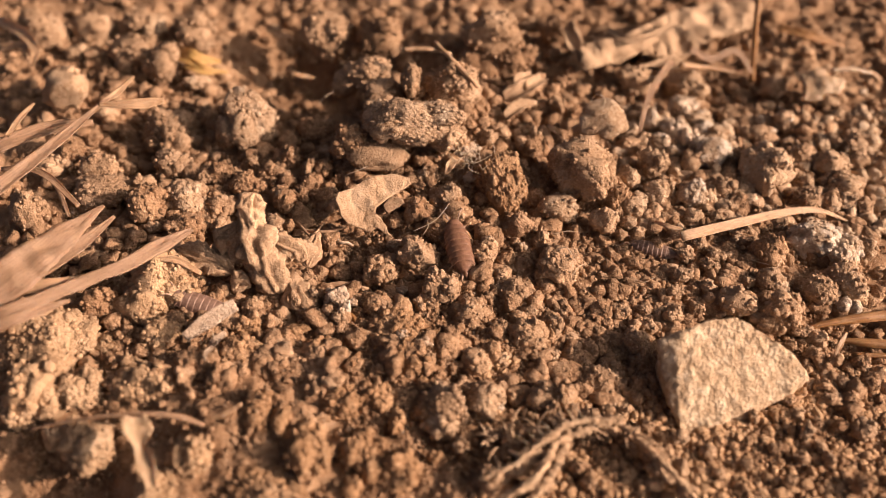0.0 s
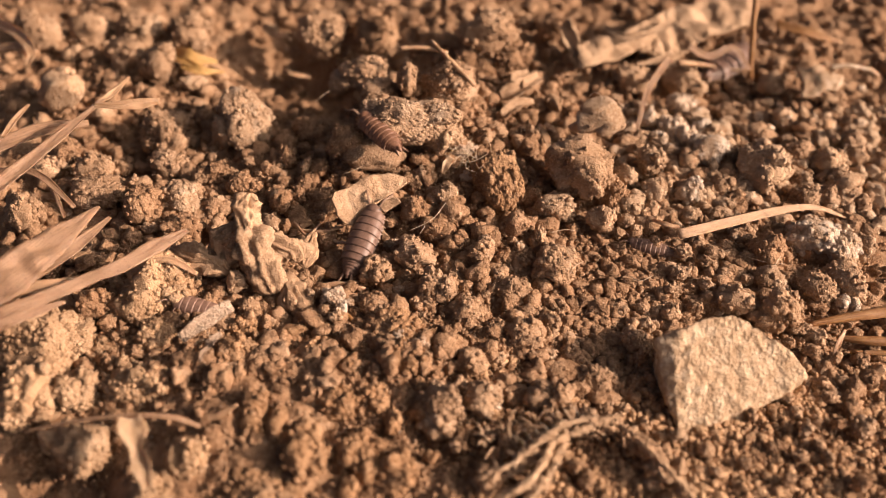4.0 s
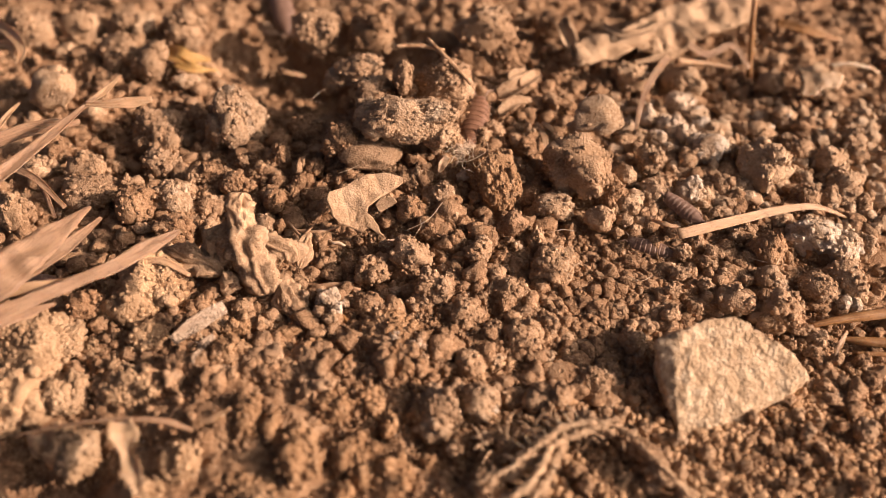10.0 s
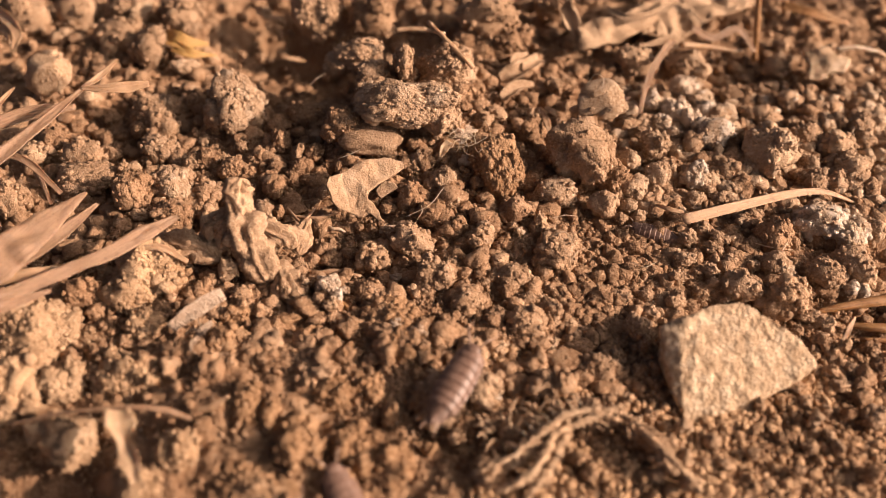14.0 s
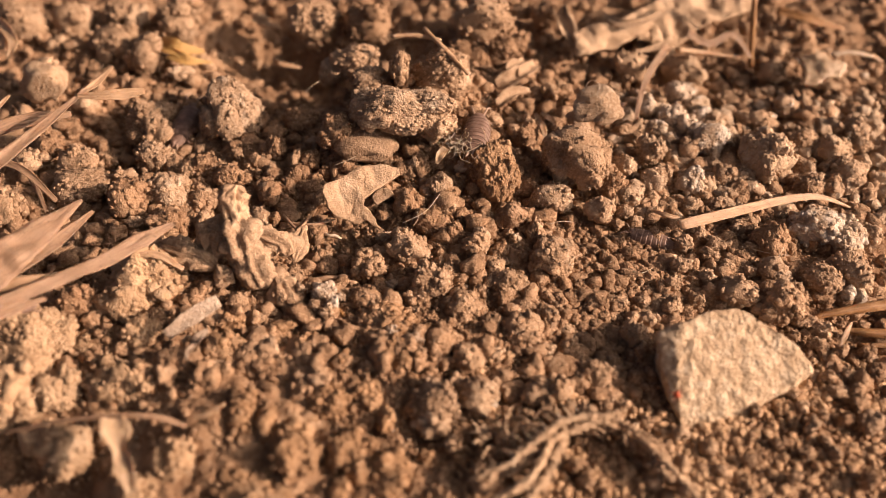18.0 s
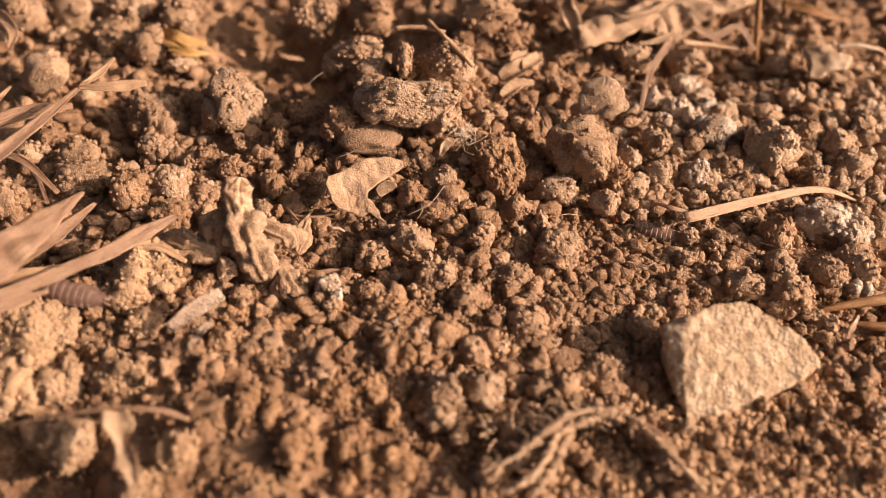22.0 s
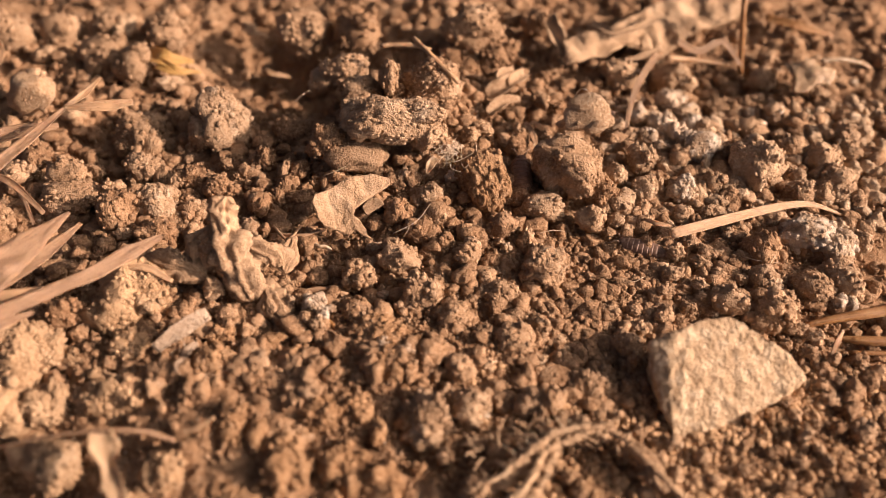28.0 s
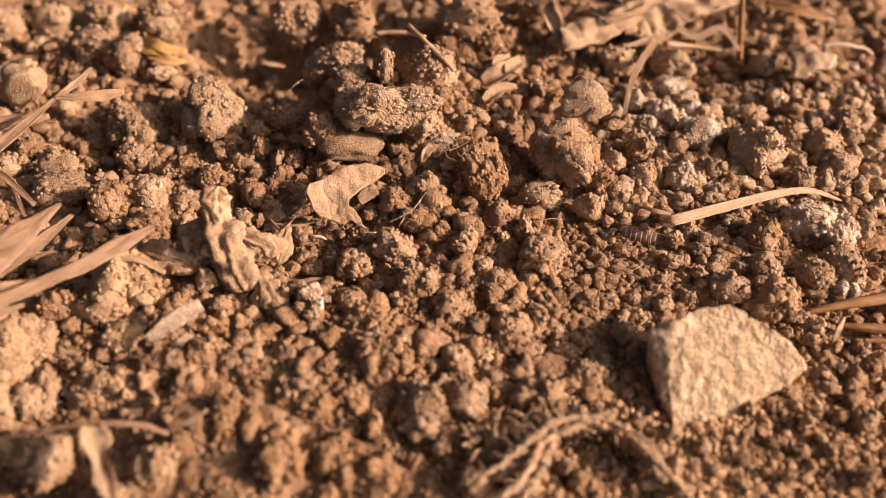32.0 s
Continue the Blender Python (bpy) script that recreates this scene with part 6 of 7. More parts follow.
# ---- woodlice ----
def plate_mesh(name, x0, x1, w0, w1, h0, h1, flare, mat):
    """An arched back plate from x0 (front) to x1 (rear), its rear edge proud and its side lobes swept back. Millimetres."""
    nu, nv, verts, faces = 17, 6, [], []
    for j in range(nv):
        s = j / (nv - 1)
        w, h = w0 + (w1 - w0) * s, h0 + (h1 - h0) * s
        lift = 1 + 0.012 * s ** 3 - (0.03 if j == 0 else 0.012 if j == 1 else 0)
        for i in range(nu):
            a = math.pi * (i / (nu - 1) - 0.5) * 1.04
            side = abs(math.sin(a))
            verts.append(((x0 + (x1 - x0) * s - flare * side ** 4 * (0.4 + 0.6 * s)) * MM, w * lift * math.sin(a) * (1 + 0.03 * side ** 6) * MM,
                          max(0.25, h * lift * math.cos(a) + 0.42 * (1 - side ** 8)) * MM))
    low = len(verts)
    verts += [(v[0] + 0.05 * MM, v[1] * 0.965, v[2] - 0.07 * MM) for v in verts]
    for j in range(nv - 1):
        for i in range(nu - 1):
            a = j * nu + i
            faces.append((a, a + nu, a + nu + 1, a + 1))
            faces.append((low + a, low + a + 1, low + a + nu + 1, low + a + nu))
    rim = [i for i in range(nu)] + [j * nu + nu - 1 for j in range(1, nv)] + [(nv - 1) * nu + i for i in range(nu - 2, -1, -1)] + [j * nu for j in range(nv - 2, 0, -1)]
    for a, b in zip(rim, rim[1:] + rim[:1]):
        faces.append((a, b, low + b, low + a))
    me = mesh_of(name, verts, faces, mat)
    return me


def half_width(x):
    """Half the body's width at x, 12 mm from head to tail."""
    s = (6 - x) / 12
    return 2.32 * (max(0.0, 1 - ((s - 0.42) / 0.60) ** 2)) ** 0.55


def build_woodlouse():
    top = tagged(new("woodlouse"), "brown segmented woodlouse crawling over dry soil crumbs", "woodlouse", "woodlice")
    v, f = ico(3)
    head = v * np.array([0.95, 1.25, 0.75]) + np.array([5.25, 0, 1.0])
    skull = part("head", mesh_of("head", head * MM, f, SHELL), top)
    for s in (-1, 1):
        part("eye", mesh_of("eye", (v * 0.2 + np.array([5.45, s * 0.98, 1.25])) * MM, f, EYE), skull, "small black eye")
    belly = v * np.array([3.9, 1.35, 0.55]) + np.array([0.9, 0, 0.75])
    part("belly", mesh_of("belly", belly * MM, f, LIMB), top, "pale belly")
    x = 5.15
    for k, step in enumerate((1.15, 1.15, 1.15, 1.15, 1.1, 1.0, 0.95)):
        w0, w1 = half_width(x), half_width(x - step)
        part("back_plate", plate_mesh("back_plate", x, x - step - 0.16, w0, w1, w0 * 0.64, w1 * 0.64, 0.03 + 0.03 * k, SHELL), top)
        x -= step
    for k in range(5):
        w = 1.82 - 0.23 * k
        part("tail_plate", plate_mesh("tail_plate", x, x - 0.5, w, w - 0.14, 1.16 - 0.13 * k, 1.08 - 0.13 * k, 0.3, SHELL), top)
        x -= 0.40
    part("telson", tube_mesh("telson", [(x + 0.3, 0, 0.75), (x - 0.2, 0, 0.7), (x - 0.7, 0, 0.6)], [0.5, 0.4, 0.08], SHELL), top)
    for s in (-1, 1):
        part("uropod", tube_mesh("uropod", [(x + 0.2, s * 0.5, 0.6), (x - 0.5, s * 0.75, 0.55), (x - 1.35, s * 1.0, 0.5)], [0.2, 0.24, 0.06], LIMB), top, "pale pointed uropod")
        part("antenna", tube_mesh("antenna", [(5.7, s * 0.7, 1.1), (6.7, s * 1.3, 1.9), (7.6, s * 1.9, 1.5), (8.9, s * 1.9, 0.9)], [0.16, 0.15, 0.11, 0.05], LIMB, sides=6), skull)
        for k in range(7):
            lx = 4.4 - 1.12 * k
            sweep = (1.0 - 0.42 * k) * 0.7
            ob = part("leg", tube_mesh("leg", [(0, 0, 0), (sweep * 0.4, s * 0.8, 0.0), (sweep, s * 1.45, -0.75)], [0.13, 0.11, 0.05], LIMB, sides=6, n=4), top)
            ob.location = Vector((lx, s * min(1.0, 0.55 * half_width(lx)), 0.75)) * MM
    return top


LOUSE = build_woodlouse()


def woodlouse(length, label, grey=False):
    ob = copy_thing(LOUSE, Matrix())
    ob.scale = (length / 12, length / 13.2, length / 12)
    for o in ob.children_recursive:
        if grey and o.data.materials[0] == SHELL:
            o.material_slots[0].link = "OBJECT"
            o.material_slots[0].material = SHELL_GREY
    return tagged(ob, label)


def build_mite():
    top = tagged(new("red_mite"), "tiny orange-red velvet mite on the soil", "mite")
    v, f = ico(3)
    part("body", mesh_of("body", (v * np.array([0.55, 0.42, 0.36]) + np.array([0, 0, 0.42])) * 0.7 * MM, f, MITE), top)
    part("snout", mesh_of("snout", (v * np.array([0.16, 0.13, 0.12]) + np.array([0.58, 0, 0.36])) * 0.7 * MM, f, MITE), top)
    for s in (-1, 1):
        for k in range(4):
            lx = 0.36 - 0.22 * k
            part("leg", tube_mesh("leg", [(lx * 0.7, s * 0.21, 0.21), (lx * 1.1, s * 0.43, 0.3), (lx * 1.5, s * 0.63, 0.02)], [0.045, 0.04, 0.025], MITE, sides=5, n=3), top)
    return top


# ---- movement ----
def crawl(ob, rows):
    """Rows of seconds, place in millimetres, pitch and heading in degrees; the legs swing while it walks."""
    at = [(t, pose(x * MM, y * MM, z * MM, 0, pitch, head)) for t, x, y, z, pitch, head in rows]
    if rows[0][0] > 0:
        at.insert(0, (0.0, at[0][1]))
    if rows[-1][0] < 32:
        at.append((32.0, at[-1][1]))
    walk(ob, at)
    spans = [(a[0], b[0]) for a, b in zip(rows, rows[1:]) if math.hypot(b[1] - a[1], b[2] - a[2]) > 2 * (b[0] - a[0])]
    if not spans:
        return
    start, end = max(0.0, spans[0][0]), spans[-1][1]
    start = max(start, end - 9.0)
    for k, leg in enumerate(o for o in ob.children if o.name.split(".")[0] == "leg" and o.location.length > 0):
        base, n = leg.location.copy(), int((end - start) / 0.2)
        swing = [(0.0, Matrix.Translation(base))] if start > 0.05 else []
        for i in range(n + 1):
            angle = 16 * math.sin(2.4 * i + 0.9 * k)
            swing.append((start + 0.2 * i, Matrix.Translation(base) @ pose(0, 0, 0, 0, 0, angle)))
        if swing[-1][0] < 31.9:
            swing.append((32.0, swing[-1][1]))
        walk(leg, swing)


def motions():
    crawl(woodlouse(10.5, "reddish brown woodlouse climbing among the middle clods"), [
        (0, 1.7, 2.6, -1.8, -6, 101), (0.5, 2.0, 6.4, -1.3, -7, 95), (1, 2.8, 7.8, -1.3, -9, 95), (1.5, 2.1, 9.9, -0.3, -6, 105),
        (2, 0.1, 13.4, -0.2, -5, 128), (2.5, -3.9, 17.2, 0.0, -16, 122), (3, -5.6, 17.5, 1.5, -24, 113), (3.5, -6.7, 19.5, 4.3, -13, 96),
        (4.5, -12.2, 21.2, 4.0, 9, 160), (5, -15.3, 27.2, 0.8, 23, 144), (5.5, -18.4, 32.6, -3.9, 23, 129), (6, -22.0, 41.5, -9.9, 18, 113),
        (6.25, -24.1, 52.7, -13.4, 4, 107), (6.5, -24.5, 54.4, -9.0, -4, 101), (7, -25.8, 60.3, -3.1, 3, 99), (7.15, -27.4, 70.4, -5.8, -1, 99),
        (7.3, -28.2, 76.0, -5.3, -5, 98), (7.45, -28.8, 80.6, -4.9, 0, 98), (7.6, -29.8, 87.3, -5.2, 5, 98)])
    crawl(woodlouse(16.2, "large greyish brown woodlouse walking past the stone", True), [
        (0, 24.5, -50.0, -5.4, -0, 86), (0.27, 24.9, -44.6, -5.1, -3, 87), (0.53, 25.2, -39.1, -4.7, -7, 89), (0.8, 25.3, -33.8, -3.7, -7, 90),
        (1, 27.3, -27.1, -3.7, -2, 89), (1.2, 26.0, -21.9, -3.3, -2, 97), (1.4, 24.8, -16.2, -3.4, -1, 109), (1.6, 25.2, -7.7, -3.3, 5, 104),
        (1.7, 25.0, -2.8, -4.0, 7, 101), (1.8, 25.0, 2.3, -4.5, 1, 99), (2, 24.5, 7.9, -3.6, -14, 97), (2.2, 26.0, 13.4, -2.5, -13, 91),
        (2.4, 27.8, 21.4, -3.4, 0, 83), (2.6, 30.6, 29.3, -3.9, 1, 76), (2.7, 31.6, 33.1, -4.1, -4, 73), (2.8, 32.7, 36.9, -3.9, -0, 69),
        (3, 34.7, 40.5, -5.1, 6, 58), (3.5, 41.4, 43.4, -4.9, 10, 38), (3.83, 47.1, 49.1, -6.3, 10, 44), (4.17, 53.1, 55.0, -7.1, 0, 50),
        (4.5, 58.6, 59.7, -6.5, -3, 56), (4.69, 62.6, 67.8, -7.0, 2, 57), (4.88, 65.1, 72.3, -7.2, 5, 57), (5.06, 66.9, 75.1, -7.4, 4, 58),
        (5.25, 69.7, 80.1, -7.6, 3, 59), (5.44, 72.7, 86.0, -8.4, 6, 60), (5.62, 75.6, 91.3, -8.9, 7, 60), (5.81, 78.3, 96.6, -9.6, 5, 61),
        (6, 81.1, 101.9, -9.8, 0, 62)])
    crawl(woodlouse(12.5, "brown woodlouse with a pale sheen crossing the crumbs", True), [
        (0, -22.6, -48.3, -2.9, 1, 84), (0.8, -21.9, -40.8, -2.5, -4, 82), (1.6, -21.1, -33.4, -1.4, -4, 79), (2, -18.3, -28.1, -0.6, -1, 83),
        (2.2, -17.0, -23.0, -0.4, 1, 81), (2.4, -16.4, -19.3, -0.5, 1, 89), (2.6, -17.1, -13.3, -1.0, 3, 79), (2.8, -15.9, -7.6, -1.4, 8, 76),
        (3, -14.9, -4.4, -1.6, 10, 79), (3.5, -16.1, 2.4, -2.9, -2, 86), (4, -11.8, 4.1, -2.3, -18, 70), (4.5, -7.8, 7.4, -2.9, -16, 53),
        (5, -3.3, 11.9, -0.8, -2, 97), (5.5, -3.1, 16.1, -0.8, -2, 131), (6, -9.3, 18.8, 1.2, -14, 134), (6.5, -12.2, 21.2, 2.2, -7, 131),
        (6.67, -14.2, 26.7, 1.3, 12, 128), (7, -16.3, 33.0, -2.5, 13, 122), (8, -21.4, 49.0, -12.6, -1, 113), (8.5, -23.8, 52.8, -11.6, -10, 115),
        (9, -26.6, 59.2, -11.6, -13, 117), (10, -29.9, 67.5, -6.6, -16, 105), (10.25, -30.9, 71.4, -5.6, -12, 105), (10.5, -31.9, 75.3, -5.1, -2, 104),
        (10.75, -33.0, 80.2, -5.1, 2, 104), (11, -34.1, 85.1, -4.7, -2, 103)])
    crawl(woodlouse(12.3, "orange-brown woodlouse climbing over a granular clod"), [
        (0, -5.7, -50.8, -3.6, -10, 86), (3, -5.2, -45.6, -2.9, -3, 84), (6, -4.8, -40.1, -3.0, -1, 82), (6.5, -3.2, -33.1, -2.9, -4, 67),
        (6.75, -1.0, -28.7, -1.8, -7, 63), (7, 1.2, -24.3, -0.7, -4, 58), (7.25, 3.8, -19.2, -1.2, -0, 65), (7.5, 6.5, -14.0, -2.2, -3, 71),
        (7.75, 7.7, -8.4, -2.0, -1, 77), (8, 8.8, -3.0, -1.6, 2, 83), (8.5, 6.3, 4.5, -0.9, -7, 100), (9, 5.8, 12.2, -0.1, -11, 91),
        (9.5, 4.4, 20.5, 0.4, -1, 94), (10, 5.0, 28.5, -1.0, 1, 79), (10.5, 4.7, 30.0, -0.9, -1, 83), (11, 6.1, 32.5, -0.8, 3, 86),
        (11.5, 6.8, 38.0, -0.7, 10, 90), (12, 7.5, 42.5, -1.5, 3, 91), (12.5, 5.9, 46.4, 0.8, -4, 109), (13, 0.6, 54.2, -0.9, 7, 142),
        (13.25, -1.8, 61.2, -3.9, 9, 134), (13.5, -4.2, 66.1, -4.2, 0, 126), (13.75, -6.6, 71.1, -4.1, -5, 117), (14, -8.8, 74.2, -3.3, -3, 109),
        (14.2, -9.9, 79.4, -3.9, 2, 108), (14.4, -11.0, 85.1, -4.8, 6, 106), (14.6, -12.1, 90.3, -5.3, 5, 104), (14.8, -13.1, 94.9, -5.8, 3, 103),
        (15, -14.1, 98.9, -6.0, 6, 101)])
    crawl(woodlouse(8, "small pale brown woodlouse hurrying through the grit", True), [
        (0, 60.6, -39.9, -6.9, -8, 122), (3, 58.2, -35.7, -6.4, -4, 118), (6, 56.2, -31.3, -6.5, -6, 115), (6.5, 53.2, -26.0, -5.8, -12, 126),
        (7, 50.8, -20.3, -5.3, -7, 137), (7.5, 49.7, -14.0, -5.6, -8, 113), (8, 47.3, -9.3, -3.9, -7, 109), (8.5, 44.7, -5.4, -2.3, 4, 122),
        (9, 41.7, -0.1, -4.6, 7, 137), (9.5, 37.9, 7.8, -4.7, 4, 113), (10, 35.9, 12.8, -4.1, -3, 131), (10.5, 33.9, 18.4, -2.8, -12, 105),
        (11, 34.2, 22.7, -3.1, -15, 105), (11.5, 33.4, 27.5, -4.1, -11, 142), (12, 31.6, 34.2, -4.0, -0, 97), (12.3, 31.4, 37.2, -4.1, 12, 107),
        (13, 26.9, 35.4, -4.3, 16, 150), (32, 26.9, 35.4, -4.3, 14, 150)])
    crawl(woodlouse(9, "dark woodlouse sheltering behind a bark flake", True), [
        (0, -32.2, -7.2, -2.1, -14, 167), (6, -31.7, -7.7, -2.3, -4, 167), (7, -33.9, -7.1, -1.3, -2, 69), (7.5, -35.1, -5.2, 0.3, -9, 71),
        (8, -35.9, -3.9, 1.7, -8, 64), (8.5, -37.6, -2.6, 2.5, 0, 142), (9, -44.1, -0.1, -1.6, 2, 193), (9.5, -48.8, -2.0, -1.9, 2, 187),
        (10, -54.2, -2.8, -2.4, 1, 181), (10.4, -60.7, -1.4, -3.4, -0, 180), (10.8, -65.4, -2.6, -2.7, 0, 180), (11.2, -70.5, -3.1, -3.3, 3, 179),
        (11.6, -75.8, -3.4, -4.0, 1, 178), (12, -81.3, -3.4, -4.7, -1, 178)])
    crawl(woodlouse(12, "greyish brown woodlouse climbing toward a dusted clod", True), [
        (0, -6.2, -53.3, -3.9, -10, 85), (6.25, -5.7, -47.1, -3.1, -4, 82), (12.5, -5.1, -41.0, -3.1, 1, 79), (13.5, -2.2, -33.2, -2.8, -5, 67),
        (13.75, -0.6, -27.9, -1.9, -11, 64), (14, 1.0, -22.9, 0.1, -7, 61), (14.5, 3.0, -13.2, -2.1, -2, 84), (15, 3.8, -7.9, -0.8, -3, 88),
        (15.5, 4.7, -1.3, -1.2, -2, 91), (16, 4.7, 5.9, -1.5, 1, 90), (16.5, 4.4, 11.7, -1.2, -4, 89), (17, 3.9, 13.7, -0.9, -8, 94),
        (17.5, 5.0, 19.4, -0.1, 3, 79), (18, 5.4, 21.4, 0.5, 12, 83), (18.5, 5.4, 22.5, 0.5, 8, 86), (19, 5.8, 25.6, 0.1, -5, 86),
        (19.5, 5.0, 29.4, 0.9, -10, 90), (20, 7.2, 38.0, -0.7, 5, 90), (20.5, 6.9, 41.2, -1.5, 7, 90), (21, 7.1, 47.2, 1.1, -13, 89),
        (21.17, 7.0, 49.2, 4.6, -12, 89), (21.33, 7.4, 61.7, -1.9, 5, 89), (21.5, 7.5, 66.0, -3.6, 6, 89), (21.67, 7.6, 73.0, -4.8, 1, 89),
        (21.83, 7.6, 77.3, -4.7, 1, 89), (22, 7.7, 82.5, -4.9, 6, 89)])
    crawl(woodlouse(11, "grey-brown woodlouse walking beside the leaf fragment", True), [
        (0, -8.3, -55.9, -4.0, 2, 89), (6.75, -8.2, -48.6, -3.8, -1, 93), (13.5, -8.0, -41.3, -3.1, -3, 98), (14, -9.9, -36.5, -2.6, -10, 117),
        (14.5, -11.7, -31.7, -1.2, -15, 137), (15, -14.5, -22.6, -1.0, -12, 97), (15.25, -15.0, -16.9, -0.3, 0, 96), (15.5, -15.5, -11.7, -0.9, 10, 94),
        (15.83, -16.9, -4.7, -1.9, 6, 102), (16.17, -17.9, 0.4, -1.3, -7, 109), (16.5, -19.7, 8.7, -2.7, -9, 117), (16.75, -24.1, 12.1, -1.1, -4, 127),
        (17, -29.3, 18.0, -1.7, 1, 137), (17.25, -32.9, 18.1, -1.5, 9, 121), (17.5, -37.4, 21.3, -3.3, 11, 105), (18, -40.1, 29.4, -4.1, 1, 83),
        (18.25, -40.1, 33.9, -3.3, 1, 77), (18.5, -40.2, 38.3, -4.4, 11, 71), (18.75, -40.1, 45.3, -5.0, 15, 77), (19, -40.3, 53.9, -6.9, 6, 83),
        (19.5, -39.9, 62.3, -7.1, -7, 91), (19.75, -39.5, 66.8, -5.4, -8, 91), (20, -39.0, 70.6, -4.6, -4, 92), (20.25, -39.1, 76.3, -4.8, -1, 92),
        (20.5, -39.4, 82.8, -5.4, 10, 92)])
    crawl(woodlouse(10, "slim brown woodlouse heading under the grass tuft", True), [
        (0, -12.4, -58.5, -3.5, 1, 99), (4.83, -13.4, -52.3, -3.3, 1, 100), (9.67, -14.4, -46.0, -3.4, -3, 101), (14.5, -15.4, -39.7, -2.7, -12, 102),
        (14.75, -16.7, -34.5, -1.3, -17, 105), (15, -17.7, -30.3, 1.2, -9, 108), (15.25, -19.5, -23.9, -0.6, -3, 110), (15.5, -20.9, -18.4, -0.9, 0, 113),
        (15.83, -24.1, -14.1, -0.8, 3, 127), (16.17, -27.2, -10.1, -0.4, 1, 140), (16.5, -30.5, -5.5, -1.6, -6, 154), (17, -35.6, -6.7, -0.2, -10, 173),
        (17.5, -42.7, -8.2, 0.5, -6, 180), (17.7, -47.7, -9.0, 0.1, -5, 183), (17.9, -51.5, -11.5, 2.3, -5, 187), (18.25, -60.5, -9.0, -2.3, 2, 184),
        (18.6, -66.9, -9.7, -2.8, 1, 181)])
    crawl(woodlouse(10, "grey-brown woodlouse crossing the front bank", True), [
        (0, -8.3, -55.9, -4.0, 0, 96), (6.33, -8.9, -50.3, -4.0, -1, 98), (12.67, -9.6, -44.6, -3.7, -4, 99), (19, -10.2, -39.0, -3.2, -11, 101),
        (19.5, -12.5, -33.3, -1.7, -19, 109), (19.75, -14.2, -29.4, 0.2, -16, 120), (20, -16.2, -24.4, -0.8, -4, 131), (20.17, -19.8, -19.6, -0.9, 0, 128),
        (20.33, -23.4, -15.1, -0.6, 2, 125), (20.5, -26.9, -10.3, -0.7, 3, 122), (21, -30.4, -12.1, 0.8, -4, 160), (21.5, -36.8, -9.6, -0.3, -10, 160),
        (22, -45.7, -8.4, -0.2, -4, 167), (22.5, -53.6, -5.4, -2.0, 4, 169), (23, -60.0, -4.2, -3.5, 4, 169), (23.5, -65.2, -4.5, -2.6, 2, 170),
        (24, -70.8, -4.2, -3.1, 4, 170)])
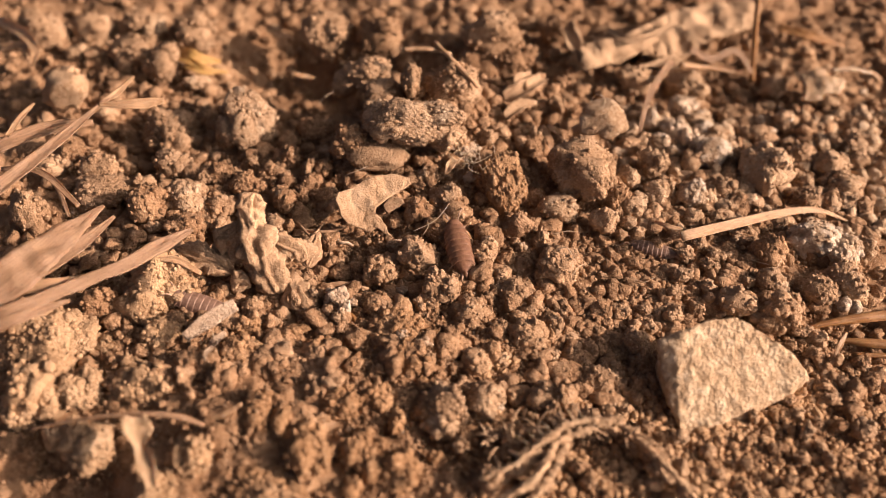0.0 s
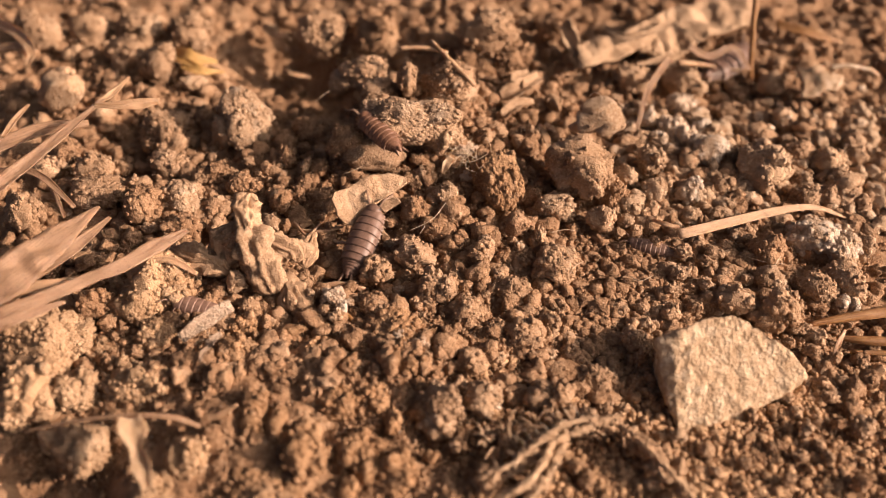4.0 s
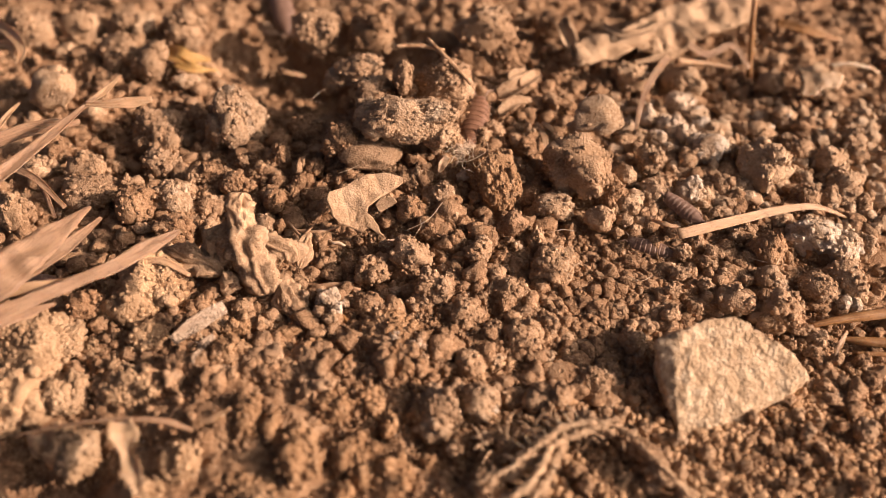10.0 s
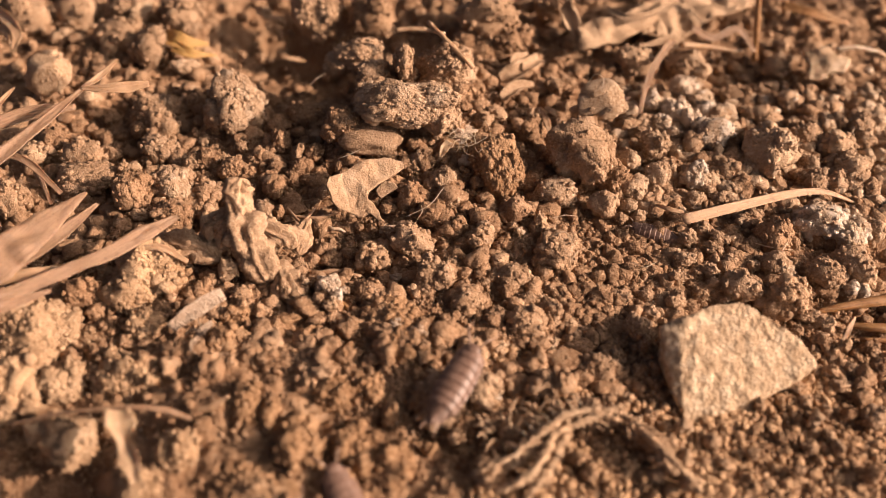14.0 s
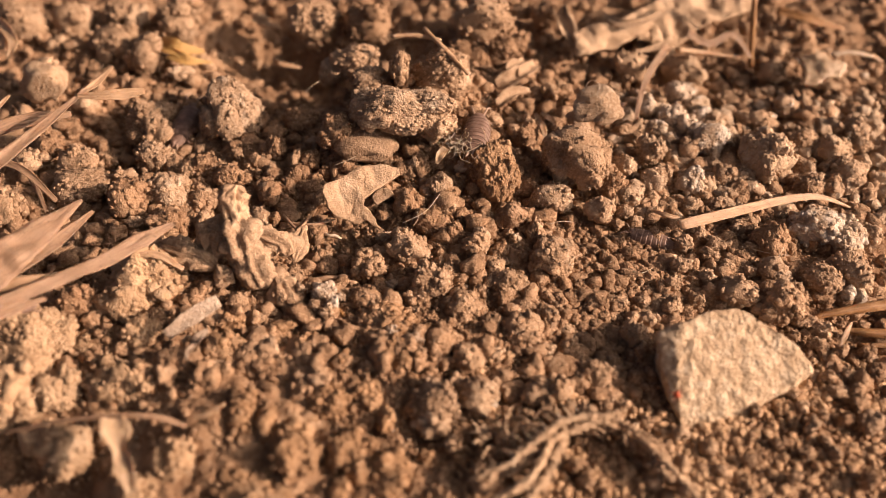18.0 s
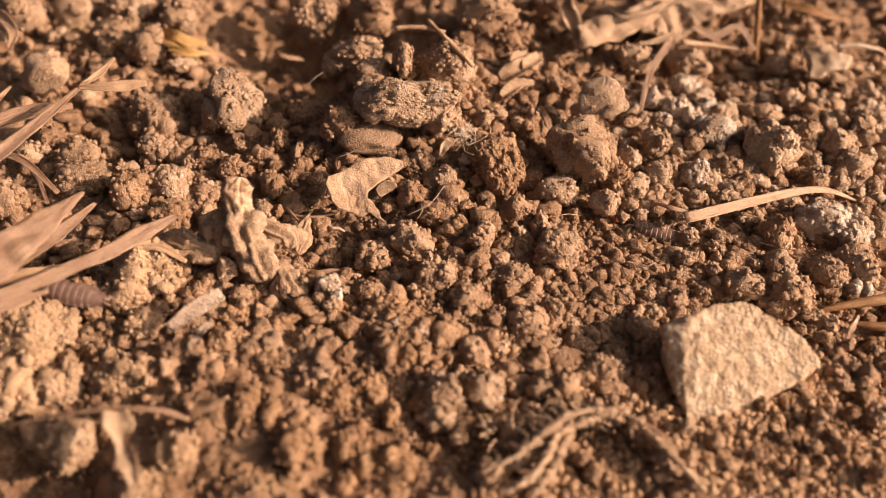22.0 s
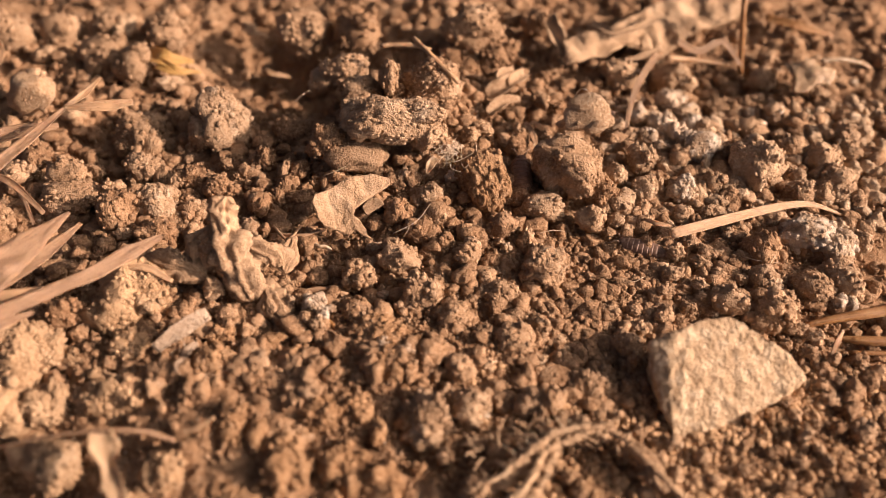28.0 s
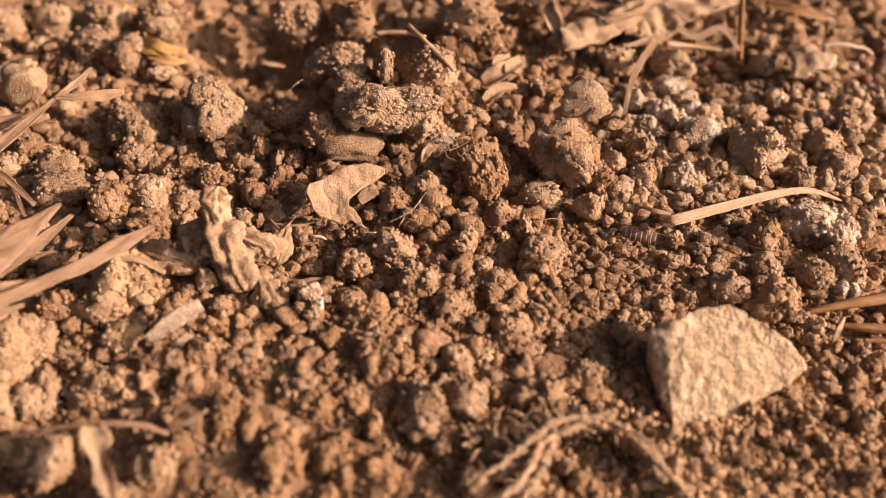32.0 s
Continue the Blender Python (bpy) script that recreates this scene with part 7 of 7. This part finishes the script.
    crawl(woodlouse(9.5, "small reddish woodlouse moving through the hollow"), [
        (0, 26.8, -52.6, -5.4, -0, 90), (11, 26.9, -45.9, -5.5, -0, 92), (22, 27.0, -39.2, -4.8, -2, 94), (22.5, 25.2, -34.3, -4.4, -7, 122),
        (23, 22.8, -30.7, -3.0, -10, 122), (23.5, 18.6, -27.0, -3.4, -12, 131), (24, 18.0, -24.6, -3.5, -7, 109), (24.5, 19.1, -20.8, -2.4, 3, 90),
        (25, 20.1, -12.9, -3.5, 4, 97), (25.5, 16.3, -6.8, -3.5, 1, 109), (26.5, 14.1, 0.9, 0.3, 1, 97), (27, 14.2, 8.3, -2.9, -1, 96),
        (27.5, 13.6, 12.7, -2.2, -1, 94), (28, 13.5, 18.4, -3.1, 2, 86), (28.5, 13.2, 22.0, -2.9, -1, 90), (29, 11.8, 26.8, -1.4, -6, 105),
        (29.5, 9.1, 33.1, -1.6, -5, 107), (30, 6.5, 38.2, -0.6, -4, 109), (30.5, 5.2, 45.2, -0.6, -15, 104), (31, 3.7, 49.1, 2.2, -19, 98),
        (31.2, 3.3, 62.0, -3.5, -8, 97), (31.4, 2.7, 63.5, -3.4, -1, 97), (31.6, 2.2, 69.0, -3.5, 4, 96), (31.8, 1.7, 72.6, -3.8, 7, 95),
        (32, 1.2, 77.6, -4.6, 12, 95)])
    crawl(woodlouse(7.5, "small woodlouse resting half buried in grit", True), [
        (0, 30.2, 6.4, -5.3, 4, 158), (13, 30.3, 6.4, -5.3, 0, 158), (32, 30.3, 6.4, -5.3, 2, 158),])
    crawl(build_mite(), [
        (0, 38.0, -46.3, -6.1, -11, 116), (7.5, 35.8, -41.7, -5.4, -12, 111), (15, 33.8, -36.9, -5.0, -7, 107), (15.75, 33.2, -30.3, -5.4, -13, 105),
        (16.5, 31.8, -24.7, -5.0, -16, 103), (17, 31.0, -23.8, -4.7, -16, 120), (17.5, 29.9, -22.3, -3.6, -22, 120), (18, 28.1, -21.0, -2.5, -24, 111),
        (18.5, 28.1, -18.0, 0.1, -24, 107), (19, 27.0, -17.0, 0.2, -24, 86), (19.5, 28.6, -9.0, -4.6, -24, 90), (20.5, 26.6, -5.7, -3.2, -24, 103),
        (21.25, 25.8, 2.3, -5.1, -24, 102), (22, 24.4, 8.4, -4.5, -24, 101), (23, 23.5, 13.5, -0.1, -24, 88), (23.75, 25.7, 25.3, -3.3, -24, 82),
        (24.5, 24.9, 25.1, 1.2, -12, 76), (25.12, 28.8, 39.7, -4.8, 6, 75), (25.75, 29.6, 40.8, -4.4, 5, 74), (26.38, 30.8, 43.8, -0.9, -5, 74),
        (27, 34.5, 57.1, -5.0, -10, 73), (27.62, 35.2, 58.7, -5.1, -11, 73), (28.25, 37.5, 66.7, -6.7, -4, 73), (28.88, 38.7, 70.4, -6.1, 1, 73),
        (29.5, 40.5, 76.4, -6.2, -0, 73), (30.12, 42.1, 81.9, -6.3, -5, 73), (30.75, 44.2, 88.7, -6.6, -9, 73), (31.38, 46.1, 95.2, -7.2, -2, 73),
        (32, 47.5, 99.6, -7.0, -0, 73)])
    for o in (*LOUSE.children_recursive, LOUSE):
        bpy.data.objects.remove(o)


motions()
